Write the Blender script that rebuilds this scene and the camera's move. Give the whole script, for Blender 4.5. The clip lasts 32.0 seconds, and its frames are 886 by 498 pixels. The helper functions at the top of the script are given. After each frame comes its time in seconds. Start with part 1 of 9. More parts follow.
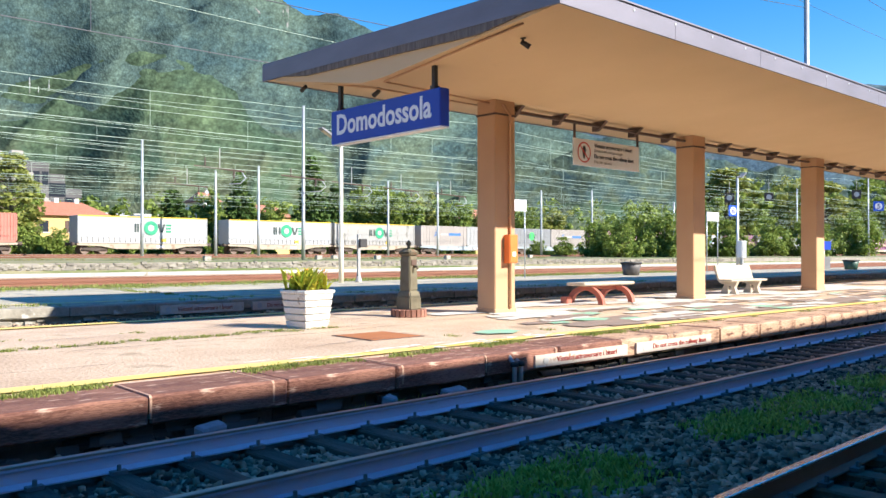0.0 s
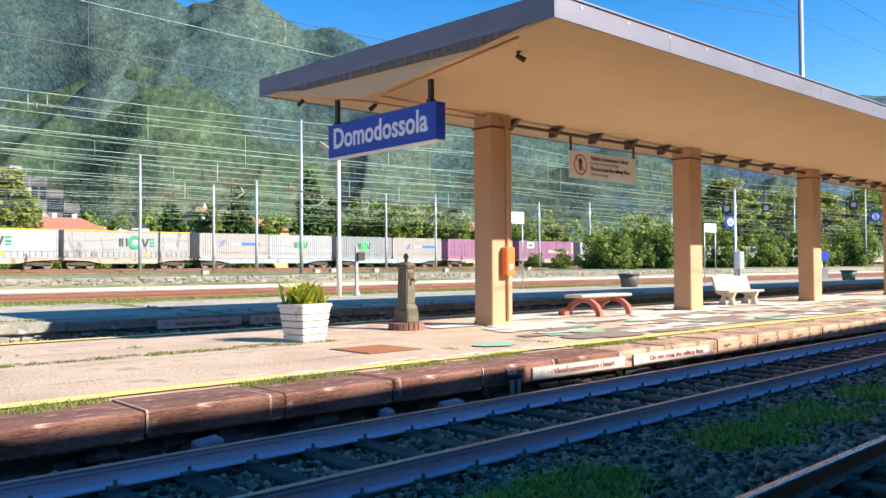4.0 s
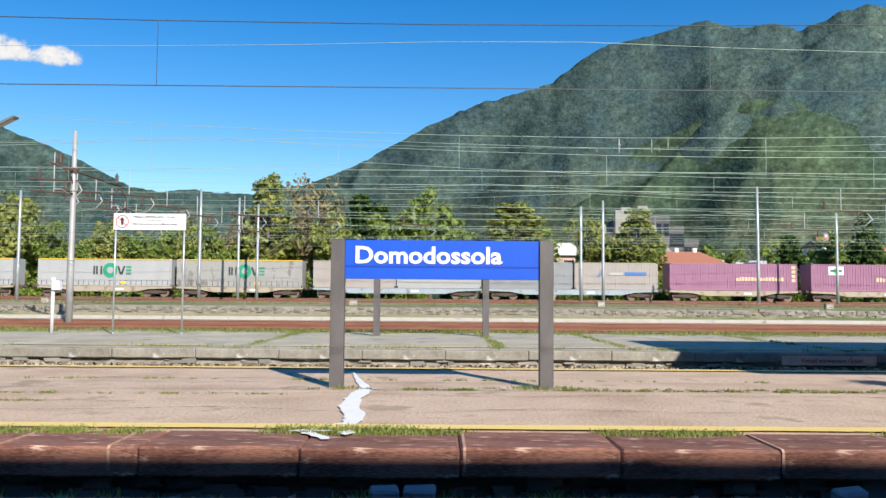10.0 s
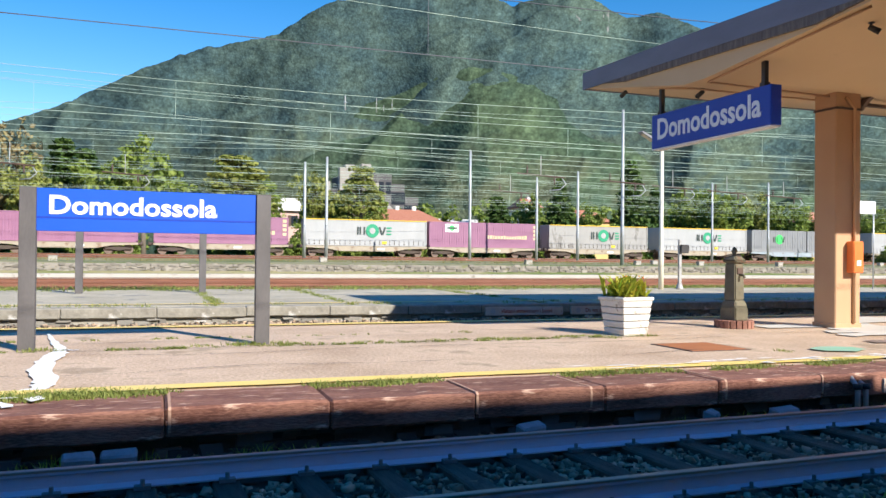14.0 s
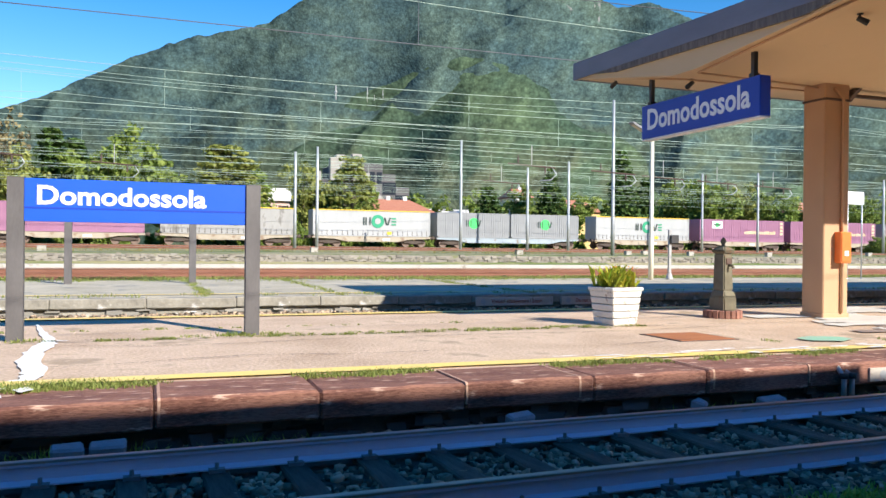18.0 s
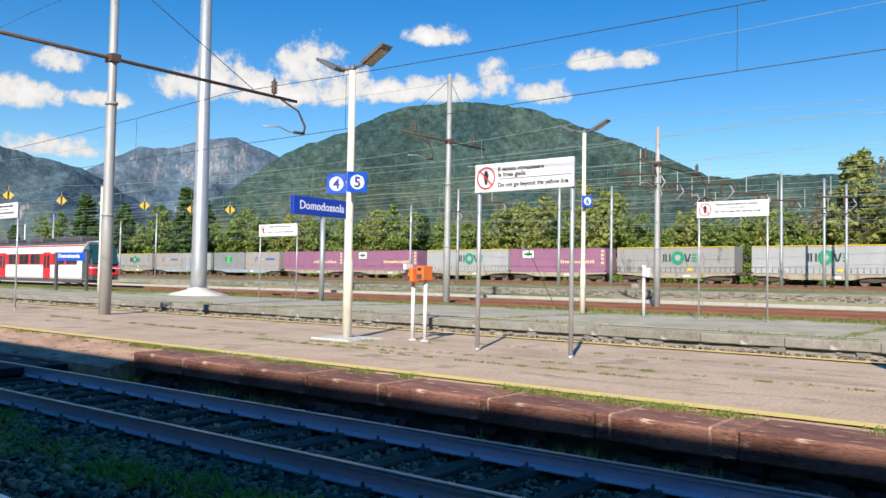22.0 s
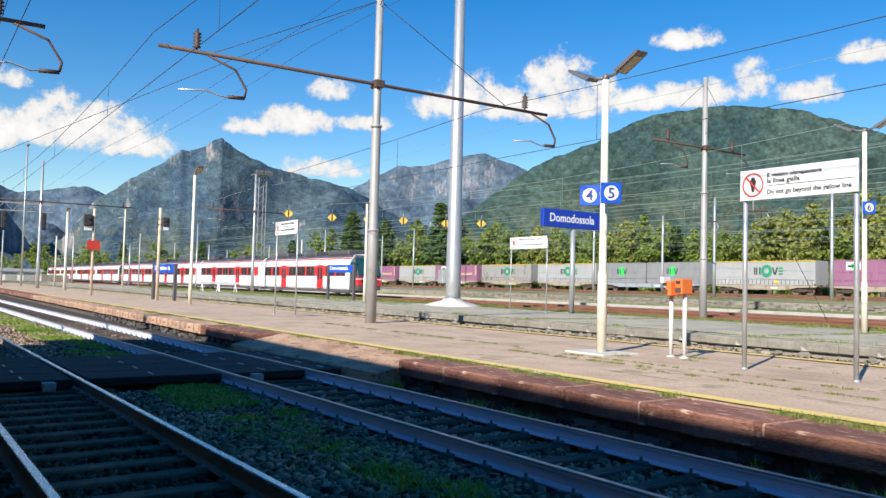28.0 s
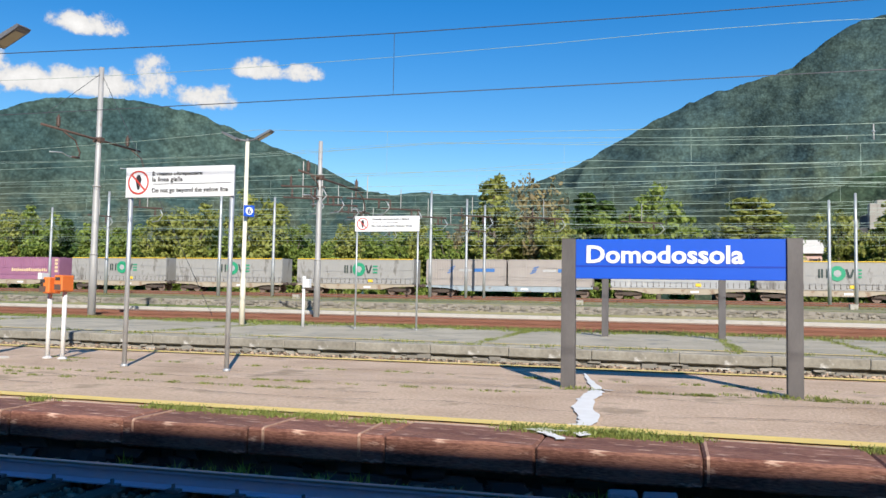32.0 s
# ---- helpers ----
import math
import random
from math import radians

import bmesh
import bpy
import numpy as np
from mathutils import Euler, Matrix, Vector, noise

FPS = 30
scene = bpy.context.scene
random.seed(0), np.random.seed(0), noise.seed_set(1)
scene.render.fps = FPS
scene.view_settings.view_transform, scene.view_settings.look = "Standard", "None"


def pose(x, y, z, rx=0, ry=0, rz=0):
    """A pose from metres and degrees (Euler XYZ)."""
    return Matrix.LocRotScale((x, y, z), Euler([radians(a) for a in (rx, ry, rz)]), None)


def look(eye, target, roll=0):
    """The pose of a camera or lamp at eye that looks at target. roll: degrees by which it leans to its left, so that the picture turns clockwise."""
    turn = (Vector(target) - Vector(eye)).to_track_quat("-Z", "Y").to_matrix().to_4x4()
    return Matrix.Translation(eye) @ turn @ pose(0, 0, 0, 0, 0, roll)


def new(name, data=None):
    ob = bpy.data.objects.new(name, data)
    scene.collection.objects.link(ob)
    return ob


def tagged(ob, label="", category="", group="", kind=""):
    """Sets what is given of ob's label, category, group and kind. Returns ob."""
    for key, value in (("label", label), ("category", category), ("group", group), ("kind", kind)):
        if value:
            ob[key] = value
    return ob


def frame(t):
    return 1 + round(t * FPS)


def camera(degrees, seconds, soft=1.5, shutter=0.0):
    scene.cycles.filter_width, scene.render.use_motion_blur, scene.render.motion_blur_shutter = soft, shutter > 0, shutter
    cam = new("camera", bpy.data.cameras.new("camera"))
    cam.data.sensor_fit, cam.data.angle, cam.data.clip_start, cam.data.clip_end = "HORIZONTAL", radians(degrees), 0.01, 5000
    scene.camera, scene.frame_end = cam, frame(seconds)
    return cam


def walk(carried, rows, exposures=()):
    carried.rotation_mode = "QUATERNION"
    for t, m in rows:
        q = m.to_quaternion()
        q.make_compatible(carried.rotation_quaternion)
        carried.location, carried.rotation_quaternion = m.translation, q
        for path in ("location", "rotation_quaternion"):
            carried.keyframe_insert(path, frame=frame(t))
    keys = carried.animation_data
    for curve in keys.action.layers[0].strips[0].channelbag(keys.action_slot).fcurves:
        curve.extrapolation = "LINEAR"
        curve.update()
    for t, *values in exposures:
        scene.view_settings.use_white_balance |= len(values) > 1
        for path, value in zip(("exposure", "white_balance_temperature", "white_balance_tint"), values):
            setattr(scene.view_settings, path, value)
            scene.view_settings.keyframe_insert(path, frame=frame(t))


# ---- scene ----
# seconds, eye x y z, turn to the left from +y, tilt up, lean
PATH = [
    (0, 0.061, 0.078, 1.242, -41.98, 0.39, -0.05),
    (0.5, 0.061, 0.077, 1.241, -41.98, 0.33, -0.05),
    (1, 0.061, 0.076, 1.241, -42.03, 0.33, -0.06),
    (1.5, 0.060, 0.072, 1.242, -42.09, 0.44, -0.11),
    (2, 0.055, 0.058, 1.244, -42.22, 0.82, -0.32),
    (2.5, 0.044, 0.063, 1.245, -42.34, 1.27, -0.43),
    (4.5, 0.065, 0.041, 1.244, -41.78, 1.29, -0.34),
    (5, 0.061, 0.042, 1.248, -39.25, 1.52, -0.57),
    (5.5, 0.060, 0.039, 1.246, -38.46, 1.57, -0.60),
    (6, 0.049, 0.028, 1.245, -38.48, 1.55, -0.52),
    (6.5, 0.052, 0.024, 1.251, -37.88, 1.79, -0.57),
    (7, -0.017, 0.033, 1.256, -28.58, 2.62, -0.68),
    (7.5, -0.113, -0.005, 1.251, -16.98, 2.78, -0.49),
    (8, -0.133, -0.029, 1.267, -4.42, 2.41, -0.01),
    (8.5, -0.135, -0.008, 1.273, 2.58, 2.09, 0.75),
    (9, -0.125, 0.021, 1.278, 4.28, 2.34, 0.85),
    (9.5, -0.110, 0.019, 1.284, 3.91, 2.74, 0.89),
    (10, -0.085, 0.021, 1.281, -0.36, 3.56, 0.43),
    (10.5, -0.062, 0.011, 1.279, -5.35, 3.78, 0.46),
    (11, -0.048, 0.005, 1.279, -8.87, 3.65, 0.40),
    (11.5, -0.033, 0.001, 1.281, -11.77, 3.53, 0.50),
    (12, -0.021, 0.009, 1.278, -14.74, 3.51, 0.62),
    (12.5, -0.005, 0.004, 1.281, -16.90, 3.09, 0.59),
    (13, 0.004, -0.003, 1.279, -18.79, 2.05, 0.57),
    (13.5, 0.008, -0.002, 1.273, -19.58, 0.89, 0.55),
    (15.5, 0.017, -0.007, 1.279, -19.85, 0.37, 0.64),
    (16, 0.010, 0.001, 1.274, -20.06, 0.26, 0.64),
    (16.5, 0.021, -0.003, 1.279, -20.29, 0.08, 0.54),
    (17, 0.020, -0.003, 1.279, -20.34, 0.02, 0.56),
    (17.5, 0.020, -0.012, 1.278, -20.35, -0.03, 0.57),
    (18, 0.022, -0.016, 1.279, -20.35, -0.09, 0.59),
    (18.5, 0.021, -0.016, 1.276, -20.34, -0.12, 0.65),
    (19, 0.020, -0.024, 1.281, -20.32, -0.21, 0.69),
    (19.5, 0.003, -0.023, 1.283, -19.76, 0.57, 0.31),
    (20, -0.018, -0.013, 1.280, -16.23, 2.00, 0.01),
    (20.5, -0.043, 0.006, 1.277, -8.43, 2.32, 0.24),
    (21, -0.096, 0.009, 1.275, 7.00, 2.28, 0.35),
    (21.5, -0.140, -0.001, 1.269, 24.88, 1.95, 1.18),
    (22, -0.217, -0.029, 1.270, 38.99, 2.15, 0.99),
    (22.5, -0.317, -0.024, 1.272, 46.34, 3.23, 1.53),
    (23, -0.402, -0.033, 1.271, 52.55, 3.14, 2.34),
    (23.5, -0.449, -0.080, 1.270, 61.52, 2.69, 1.80),
    (24, -0.462, -0.084, 1.271, 68.06, 2.19, 1.56),
    (24.5, -0.483, -0.084, 1.274, 70.89, 2.04, 1.70),
    (26.5, -0.447, -0.073, 1.279, 71.36, 1.80, 1.80),
    (27, -0.454, -0.071, 1.268, 70.68, 1.86, 1.81),
    (27.5, -0.430, -0.077, 1.274, 65.66, 2.45, 1.92),
    (28, -0.385, -0.036, 1.277, 56.41, 2.64, 1.47),
    (28.5, -0.335, -0.010, 1.273, 47.45, 2.63, 1.06),
    (29, -0.289, 0.010, 1.267, 39.19, 2.55, 0.66),
    (29.5, -0.246, -0.002, 1.260, 30.76, 2.64, 0.90),
    (30, -0.231, -0.003, 1.272, 25.19, 2.96, 1.22),
    (30.5, -0.205, -0.005, 1.285, 20.90, 3.42, 1.18),
    (31, -0.173, 0.007, 1.282, 16.69, 3.41, 1.00),
    (31.5, -0.170, 0.009, 1.287, 15.47, 3.36, 0.98),
    (32, -0.178, 0.015, 1.288, 15.44, 3.30, 1.02),
]


def eye_pose(x, y, z, turn, tilt, lean):
    return pose(x, y, z) @ pose(0, 0, 0, 0, 0, turn) @ pose(0, 0, 0, 90 + tilt) @ pose(0, 0, 0, 0, 0, lean)


cam = camera(57.39, 32.0)
# the clip's camera opens and closes its exposure as it pans
EXPOSURES = [(0, 1.07), (2.0, 1.04), (5, 0.92), (6, 0.96), (7, 0.92), (8, 0.50), (9, 0.36), (10, 0.37), (12, 0.49), (13, 0.58), (16, 0.72), (19, 0.75), (20, 0.69), (21, 0.42), (22, 0.27), (23, 0.27), (24.5, 0.45), (27, 0.50), (28, 0.36), (30, 0.30), (32, 0.26)]
walk(cam, [(r[0], eye_pose(*r[1:])) for r in PATH], EXPOSURES)

# ---- light ----
SUN_WAY = Vector((0.70, -1.40, 1.0)).normalized()
SUN_EL = math.asin(SUN_WAY.z)
SUN_ROT = math.atan2(SUN_WAY.x, SUN_WAY.y)

# clouds: turn to the left from +y, height over the horizon, half width, half height (degrees)
CLOUDS = [
    (83.6, 8.9, 5.2, 1.5), (80.0, 9.4, 4.0, 2.0), (85.4, 12.1, 1.7, 0.95), (67.6, 11.0, 3.2, 1.3),
    (64.6, 13.3, 1.9, 1.1), (70.2, 10.6, 1.8, 0.9), (62.2, 11.2, 2.2, 0.8), (64.9, 7.9, 3.6, 0.9), (81.8, 9.9, 2.6, 2.0), (77.6, 8.6, 2.6, 1.1), (86.6, 8.4, 2.6, 1.2),
    (55.0, 13.3, 3.2, 1.9), (56.5, 12.6, 2.4, 1.4), (52.0, 12.6, 3.0, 1.6), (48.6, 14.0, 3.2, 2.6), (46.4, 13.0, 2.6, 1.8), (50.2, 12.6, 2.6, 1.5),
    (43.0, 12.9, 2.4, 1.1), (38.9, 13.2, 4.2, 1.2), (35.7, 14.0, 1.7, 1.4), (39.9, 16.8, 2.3, 0.9), (32.2, 13.0, 2.2, 1.1), (28.6, 15.1, 1.8, 0.9), (25.9, 15.0, 1.7, 0.8), (98.0, 10.0, 4.0, 1.6),
]


def build_world():
    w = bpy.data.worlds.new("sky")
    scene.world = w
    w.use_nodes = True
    nt = w.node_tree
    n, l = nt.nodes, nt.links
    n.clear()

    def math_node(op, a, b=None, c=None):
        m = n.new("ShaderNodeMath")
        m.operation = op
        for i, v in enumerate((a, b, c)):
            if v is None:
                continue
            if isinstance(v, (int, float)):
                m.inputs[i].default_value = v
            else:
                l.new(v, m.inputs[i])
        return m.outputs[0]

    sky = n.new("ShaderNodeTexSky")
    sky.sky_type, sky.sun_disc = "NISHITA", False
    sky.sun_elevation, sky.sun_rotation = SUN_EL, SUN_ROT
    sky.altitude, sky.air_density, sky.dust_density, sky.ozone_density = 300, 1.15, 0.25, 2.5
    co = n.new("ShaderNodeTexCoord")
    sep = n.new("ShaderNodeSeparateXYZ")
    l.new(co.outputs["Generated"], sep.inputs[0])
    az = math_node("MULTIPLY", math_node("ARCTAN2", math_node("MULTIPLY", sep.outputs[0], -1.0), sep.outputs[1]), 57.2958)
    el = math_node("MULTIPLY", math_node("ARCSINE", sep.outputs[2]), 57.2958)
    best = None
    for a, e, wa, he in CLOUDS:
        u = math_node("DIVIDE", math_node("SUBTRACT", az, a), wa)
        v = math_node("DIVIDE", math_node("SUBTRACT", el, e), he)
        # flatter under side
        v = math_node("MAXIMUM", math_node("MULTIPLY", v, -1.6), v)
        d = math_node("ADD", math_node("MULTIPLY", u, u), math_node("MULTIPLY", v, v))
        b = math_node("SUBTRACT", 1.0, d)
        best = b if best is None else math_node("MAXIMUM", best, b)
    near_cloud = math_node("MAXIMUM", best, -1.2)
    puff = n.new("ShaderNodeTexNoise")
    puff.inputs["Scale"].default_value, puff.inputs["Detail"].default_value = 34.0, 9.0
    puff.inputs["Roughness"].default_value = 0.66
    l.new(co.outputs["Generated"], puff.inputs["Vector"])
    dens = math_node("ADD", math_node("MULTIPLY", near_cloud, 0.80), math_node("MULTIPLY", math_node("SUBTRACT", puff.outputs["Fac"], 0.465), 3.4))
    ramp = n.new("ShaderNodeMapRange")
    ramp.interpolation_type = "SMOOTHSTEP"
    ramp.inputs["From Min"].default_value, ramp.inputs["From Max"].default_value = 0.0, 0.75
    l.new(dens, ramp.inputs["Value"])
    shade = n.new("ShaderNodeMapRange")
    shade.inputs["From Min"].default_value, shade.inputs["From Max"].default_value = 0.1, 1.7
    shade.inputs["To Min"].default_value, shade.inputs["To Max"].default_value = 5.2, 7.8
    l.new(dens, shade.inputs["Value"])
    tint = n.new("ShaderNodeVectorMath")
    tint.operation = "SCALE"
    tint.inputs[0].default_value = (1.0, 0.985, 0.97)
    l.new(shade.outputs[0], tint.inputs["Scale"])
    mix = n.new("ShaderNodeMix")
    mix.data_type = "RGBA"
    l.new(ramp.outputs[0], mix.inputs["Factor"])
    rich = n.new("ShaderNodeHueSaturation")
    rich.inputs["Saturation"].default_value = 1.50
    rich.inputs["Hue"].default_value = 0.508
    l.new(sky.outputs[0], rich.inputs["Color"])
    l.new(rich.outputs[0], mix.inputs["A"])
    l.new(tint.outputs[0], mix.inputs["B"])
    bg = n.new("ShaderNodeBackground")
    bg.inputs["Strength"].default_value = SKY_STRENGTH
    out = n.new("ShaderNodeOutputWorld")
    l.new(mix.outputs["Result"], bg.inputs[0])
    l.new(bg.outputs[0], out.inputs[0])


SKY_STRENGTH = 0.113
build_world()
sun = new("sun", bpy.data.lights.new("sun", "SUN"))
sun.data.energy, sun.data.angle, sun.data.color = 5.0, radians(0.53), (1.0, 0.955, 0.88)
sun.matrix_world = look((0, 0, 60), Vector((0, 0, 60)) - SUN_WAY)

# ---- helpers for meshes and materials ----
def mat(name, c1, c2=None, rough=0.75, metal=0.0, scale=4.0, bump=0.15, grain=60.0, c3=None, spot=0.62, spot_scale=1.3, stretch=(1, 1, 1), per_piece=0.0, spec=0.5, contrast=0.28, patch_detail=5.0, speck=0.45):
    """Two colours mixed by broad noise, fine grain in colour and relief, and spots of a third colour."""
    m = bpy.data.materials.new(name)
    m.use_nodes = True
    nt = m.node_tree
    n, l = nt.nodes, nt.links
    b = n["Principled BSDF"]
    b.inputs["Metallic"].default_value = metal
    b.inputs["Specular IOR Level"].default_value = spec
    c2 = c2 or tuple(v * 0.7 for v in c1)
    co = n.new("ShaderNodeTexCoord")
    mp = n.new("ShaderNodeMapping")
    mp.inputs["Scale"].default_value = stretch
    l.new(co.outputs["Object"], mp.inputs[0])
    broad, fine = n.new("ShaderNodeTexNoise"), n.new("ShaderNodeTexNoise")
    broad.inputs["Scale"].default_value, broad.inputs["Detail"].default_value = scale, patch_detail
    fine.inputs["Scale"].default_value, fine.inputs["Detail"].default_value = grain, 4
    for t in (broad, fine):
        l.new(mp.outputs[0], t.inputs["Vector"])
    add = n.new("ShaderNodeMath")
    add.operation = "MULTIPLY_ADD"
    add.inputs[1].default_value = speck
    l.new(fine.outputs["Fac"], add.inputs[0])
    l.new(broad.outputs["Fac"], add.inputs[2])
    rng = n.new("ShaderNodeMapRange")
    rng.inputs["From Min"].default_value, rng.inputs["From Max"].default_value = 0.5 + speck / 2 - contrast, 0.5 + speck / 2 + contrast
    l.new(add.outputs[0], rng.inputs["Value"])
    mix = n.new("ShaderNodeMix")
    mix.data_type = "RGBA"
    mix.inputs["A"].default_value, mix.inputs["B"].default_value = (*c1, 1), (*c2, 1)
    l.new(rng.outputs[0], mix.inputs["Factor"])
    col = mix.outputs["Result"]
    if c3:
        sp = n.new("ShaderNodeTexNoise")
        sp.inputs["Scale"].default_value, sp.inputs["Detail"].default_value = spot_scale, 8
        sp.inputs["Roughness"].default_value = 0.65
        l.new(mp.outputs[0], sp.inputs["Vector"])
        sr = n.new("ShaderNodeMapRange")
        sr.inputs["From Min"].default_value, sr.inputs["From Max"].default_value = spot - 0.03, spot + 0.04
        l.new(sp.outputs["Fac"], sr.inputs["Value"])
        m3 = n.new("ShaderNodeMix")
        m3.data_type = "RGBA"
        m3.inputs["B"].default_value = (*c3, 1)
        l.new(sr.outputs[0], m3.inputs["Factor"])
        l.new(col, m3.inputs["A"])
        col = m3.outputs["Result"]
    if per_piece:
        info = n.new("ShaderNodeObjectInfo")
        hsv = n.new("ShaderNodeHueSaturation")
        pr = n.new("ShaderNodeMapRange")
        pr.inputs["To Min"].default_value, pr.inputs["To Max"].default_value = 1 - per_piece, 1 + per_piece
        l.new(info.outputs["Random"], pr.inputs["Value"])
        l.new(pr.outputs[0], hsv.inputs["Value"])
        l.new(col, hsv.inputs["Color"])
        col = hsv.outputs[0]
    l.new(col, b.inputs["Base Color"])
    rr = n.new("ShaderNodeMapRange")
    rr.inputs["To Min"].default_value, rr.inputs["To Max"].default_value = max(0.05, rough - 0.12), min(1.0, rough + 0.12)
    l.new(fine.outputs["Fac"], rr.inputs["Value"])
    l.new(rr.outputs[0], b.inputs["Roughness"])
    if bump:
        bp = n.new("ShaderNodeBump")
        bp.inputs["Strength"].default_value, bp.inputs["Distance"].default_value = min(1.0, bump * 2), 0.6 / grain
        l.new(add.outputs[0], bp.inputs["Height"])
        l.new(bp.outputs[0], b.inputs["Normal"])
    return m


def island_mat(name, c1, c2, rough=0.9, dark=0.45, trans=0.0):
    """For joined stones, leaves and blades: colour by piece."""
    m = bpy.data.materials.new(name)
    m.use_nodes = True
    nt = m.node_tree
    n, l = nt.nodes, nt.links
    b = n["Principled BSDF"]
    b.inputs["Roughness"].default_value = rough
    b.inputs["Specular IOR Level"].default_value = 0.25
    g = n.new("ShaderNodeNewGeometry")
    mix = n.new("ShaderNodeMix")
    mix.data_type = "RGBA"
    mix.inputs["A"].default_value, mix.inputs["B"].default_value = (*c1, 1), (*c2, 1)
    l.new(g.outputs["Random Per Island"], mix.inputs["Factor"])
    co = n.new("ShaderNodeTexCoord")
    ns = n.new("ShaderNodeTexNoise")
    ns.inputs["Scale"].default_value, ns.inputs["Detail"].default_value = 0.9, 3
    l.new(co.outputs["Object"], ns.inputs["Vector"])
    hsv = n.new("ShaderNodeHueSaturation")
    mr = n.new("ShaderNodeMapRange")
    mr.inputs["To Min"].default_value, mr.inputs["To Max"].default_value = dark, 2.0 - dark
    l.new(ns.outputs["Fac"], mr.inputs["Value"])
    l.new(mr.outputs[0], hsv.inputs["Value"])
    l.new(mix.outputs["Result"], hsv.inputs["Color"])
    l.new(hsv.outputs[0], b.inputs["Base Color"])
    if trans:
        tr = n.new("ShaderNodeBsdfTranslucent")
        l.new(hsv.outputs[0], tr.inputs["Color"])
        ms = n.new("ShaderNodeMixShader")
        ms.inputs[0].default_value = trans
        l.new(b.outputs[0], ms.inputs[1])
        l.new(tr.outputs[0], ms.inputs[2])
        l.new(ms.outputs[0], n["Material Output"].inputs[0])
    return m


def glass_mat(name, colour, rough=0.05):
    m = bpy.data.materials.new(name)
    m.use_nodes = True
    b = m.node_tree.nodes["Principled BSDF"]
    b.inputs["Base Color"].default_value = (*colour, 1)
    b.inputs["Roughness"].default_value = rough
    b.inputs["Specular IOR Level"].default_value = 0.9
    return m


def box(bm, x0, x1, y0, y1, z0, z1, bevel=0.0):
    vs = [bm.verts.new(c) for c in ((x0, y0, z0), (x1, y0, z0), (x1, y1, z0), (x0, y1, z0), (x0, y0, z1), (x1, y0, z1), (x1, y1, z1), (x0, y1, z1))]
    fs = [bm.faces.new([vs[i] for i in q]) for q in ((0, 3, 2, 1), (4, 5, 6, 7), (0, 1, 5, 4), (1, 2, 6, 5), (2, 3, 7, 6), (3, 0, 4, 7))]
    if bevel:
        es = list({e for f in fs for e in f.edges})
        bmesh.ops.bevel(bm, geom=es, offset=bevel, segments=1, affect="EDGES", profile=0.5)
    return bm


def tube(bm, p0, p1, r0, r1=None, seg=10, caps=True):
    p0, p1 = Vector(p0), Vector(p1)
    r1 = r0 if r1 is None else r1
    d = (p1 - p0).normalized()
    a = d.orthogonal().normalized()
    c = d.cross(a)
    rings = []
    for p, r in ((p0, r0), (p1, r1)):
        rings.append([bm.verts.new(p + r * (math.cos(k * 2 * math.pi / seg) * a + math.sin(k * 2 * math.pi / seg) * c)) for k in range(seg)])
    for k in range(seg):
        f = bm.faces.new((rings[0][k], rings[0][(k + 1) % seg], rings[1][(k + 1) % seg], rings[1][k]))
        f.smooth = seg > 6
    if caps:
        bm.faces.new(list(reversed(rings[0])))
        bm.faces.new(rings[1])
    return bm


def path_tube(bm, pts, r, seg=6):
    """One bent tube through the points."""
    pts = [Vector(p) for p in pts]
    rings = []
    a = None
    for i, p in enumerate(pts):
        d = (pts[min(i + 1, len(pts) - 1)] - pts[max(i - 1, 0)]).normalized()
        a = d.orthogonal().normalized() if a is None else (a - d * a.dot(d)).normalized()
        c = d.cross(a)
        rings.append([bm.verts.new(p + r * (math.cos(k * 2 * math.pi / seg) * a + math.sin(k * 2 * math.pi / seg) * c)) for k in range(seg)])
    for q, w in zip(rings[:-1], rings[1:]):
        for k in range(seg):
            bm.faces.new((q[k], q[(k + 1) % seg], w[(k + 1) % seg], w[k])).smooth = True
    bm.faces.new(list(reversed(rings[0])))
    bm.faces.new(rings[-1])
    return bm


def lathe(bm, prof, seg=16, centre=(0, 0)):
    """prof: (radius, z) from below to above."""
    rings = [[bm.verts.new((centre[0] + r * math.cos(k * 2 * math.pi / seg), centre[1] + r * math.sin(k * 2 * math.pi / seg), z)) for k in range(seg)] for r, z in prof]
    for a, b in zip(rings[:-1], rings[1:]):
        for k in range(seg):
            f = bm.faces.new((a[k], a[(k + 1) % seg], b[(k + 1) % seg], b[k]))
            f.smooth = True
    bm.faces.new(list(reversed(rings[0])))
    bm.faces.new(rings[-1])
    return bm


def prism(bm, prof, axis, a0, a1):
    """A closed outline (pairs) pushed along an axis: 'x' takes (y, z) pairs, 'y' takes (x, z), 'z' takes (x, y)."""
    def at(p, a):
        return {"x": (a, p[0], p[1]), "y": (p[0], a, p[1]), "z": (p[0], p[1], a)}[axis]
    r0 = [bm.verts.new(at(p, a0)) for p in prof]
    r1 = [bm.verts.new(at(p, a1)) for p in prof]
    k = len(prof)
    for i in range(k):
        bm.faces.new((r0[i], r0[(i + 1) % k], r1[(i + 1) % k], r1[i]))
    bm.faces.new(list(reversed(r0)))
    bm.faces.new(r1)
    return bm


def to_mesh(name, bm, material):
    bmesh.ops.recalc_face_normals(bm, faces=bm.faces[:])
    me = bpy.data.meshes.new(name)
    bm.to_mesh(me)
    bm.free()
    if material:
        me.materials.append(material)
    return me


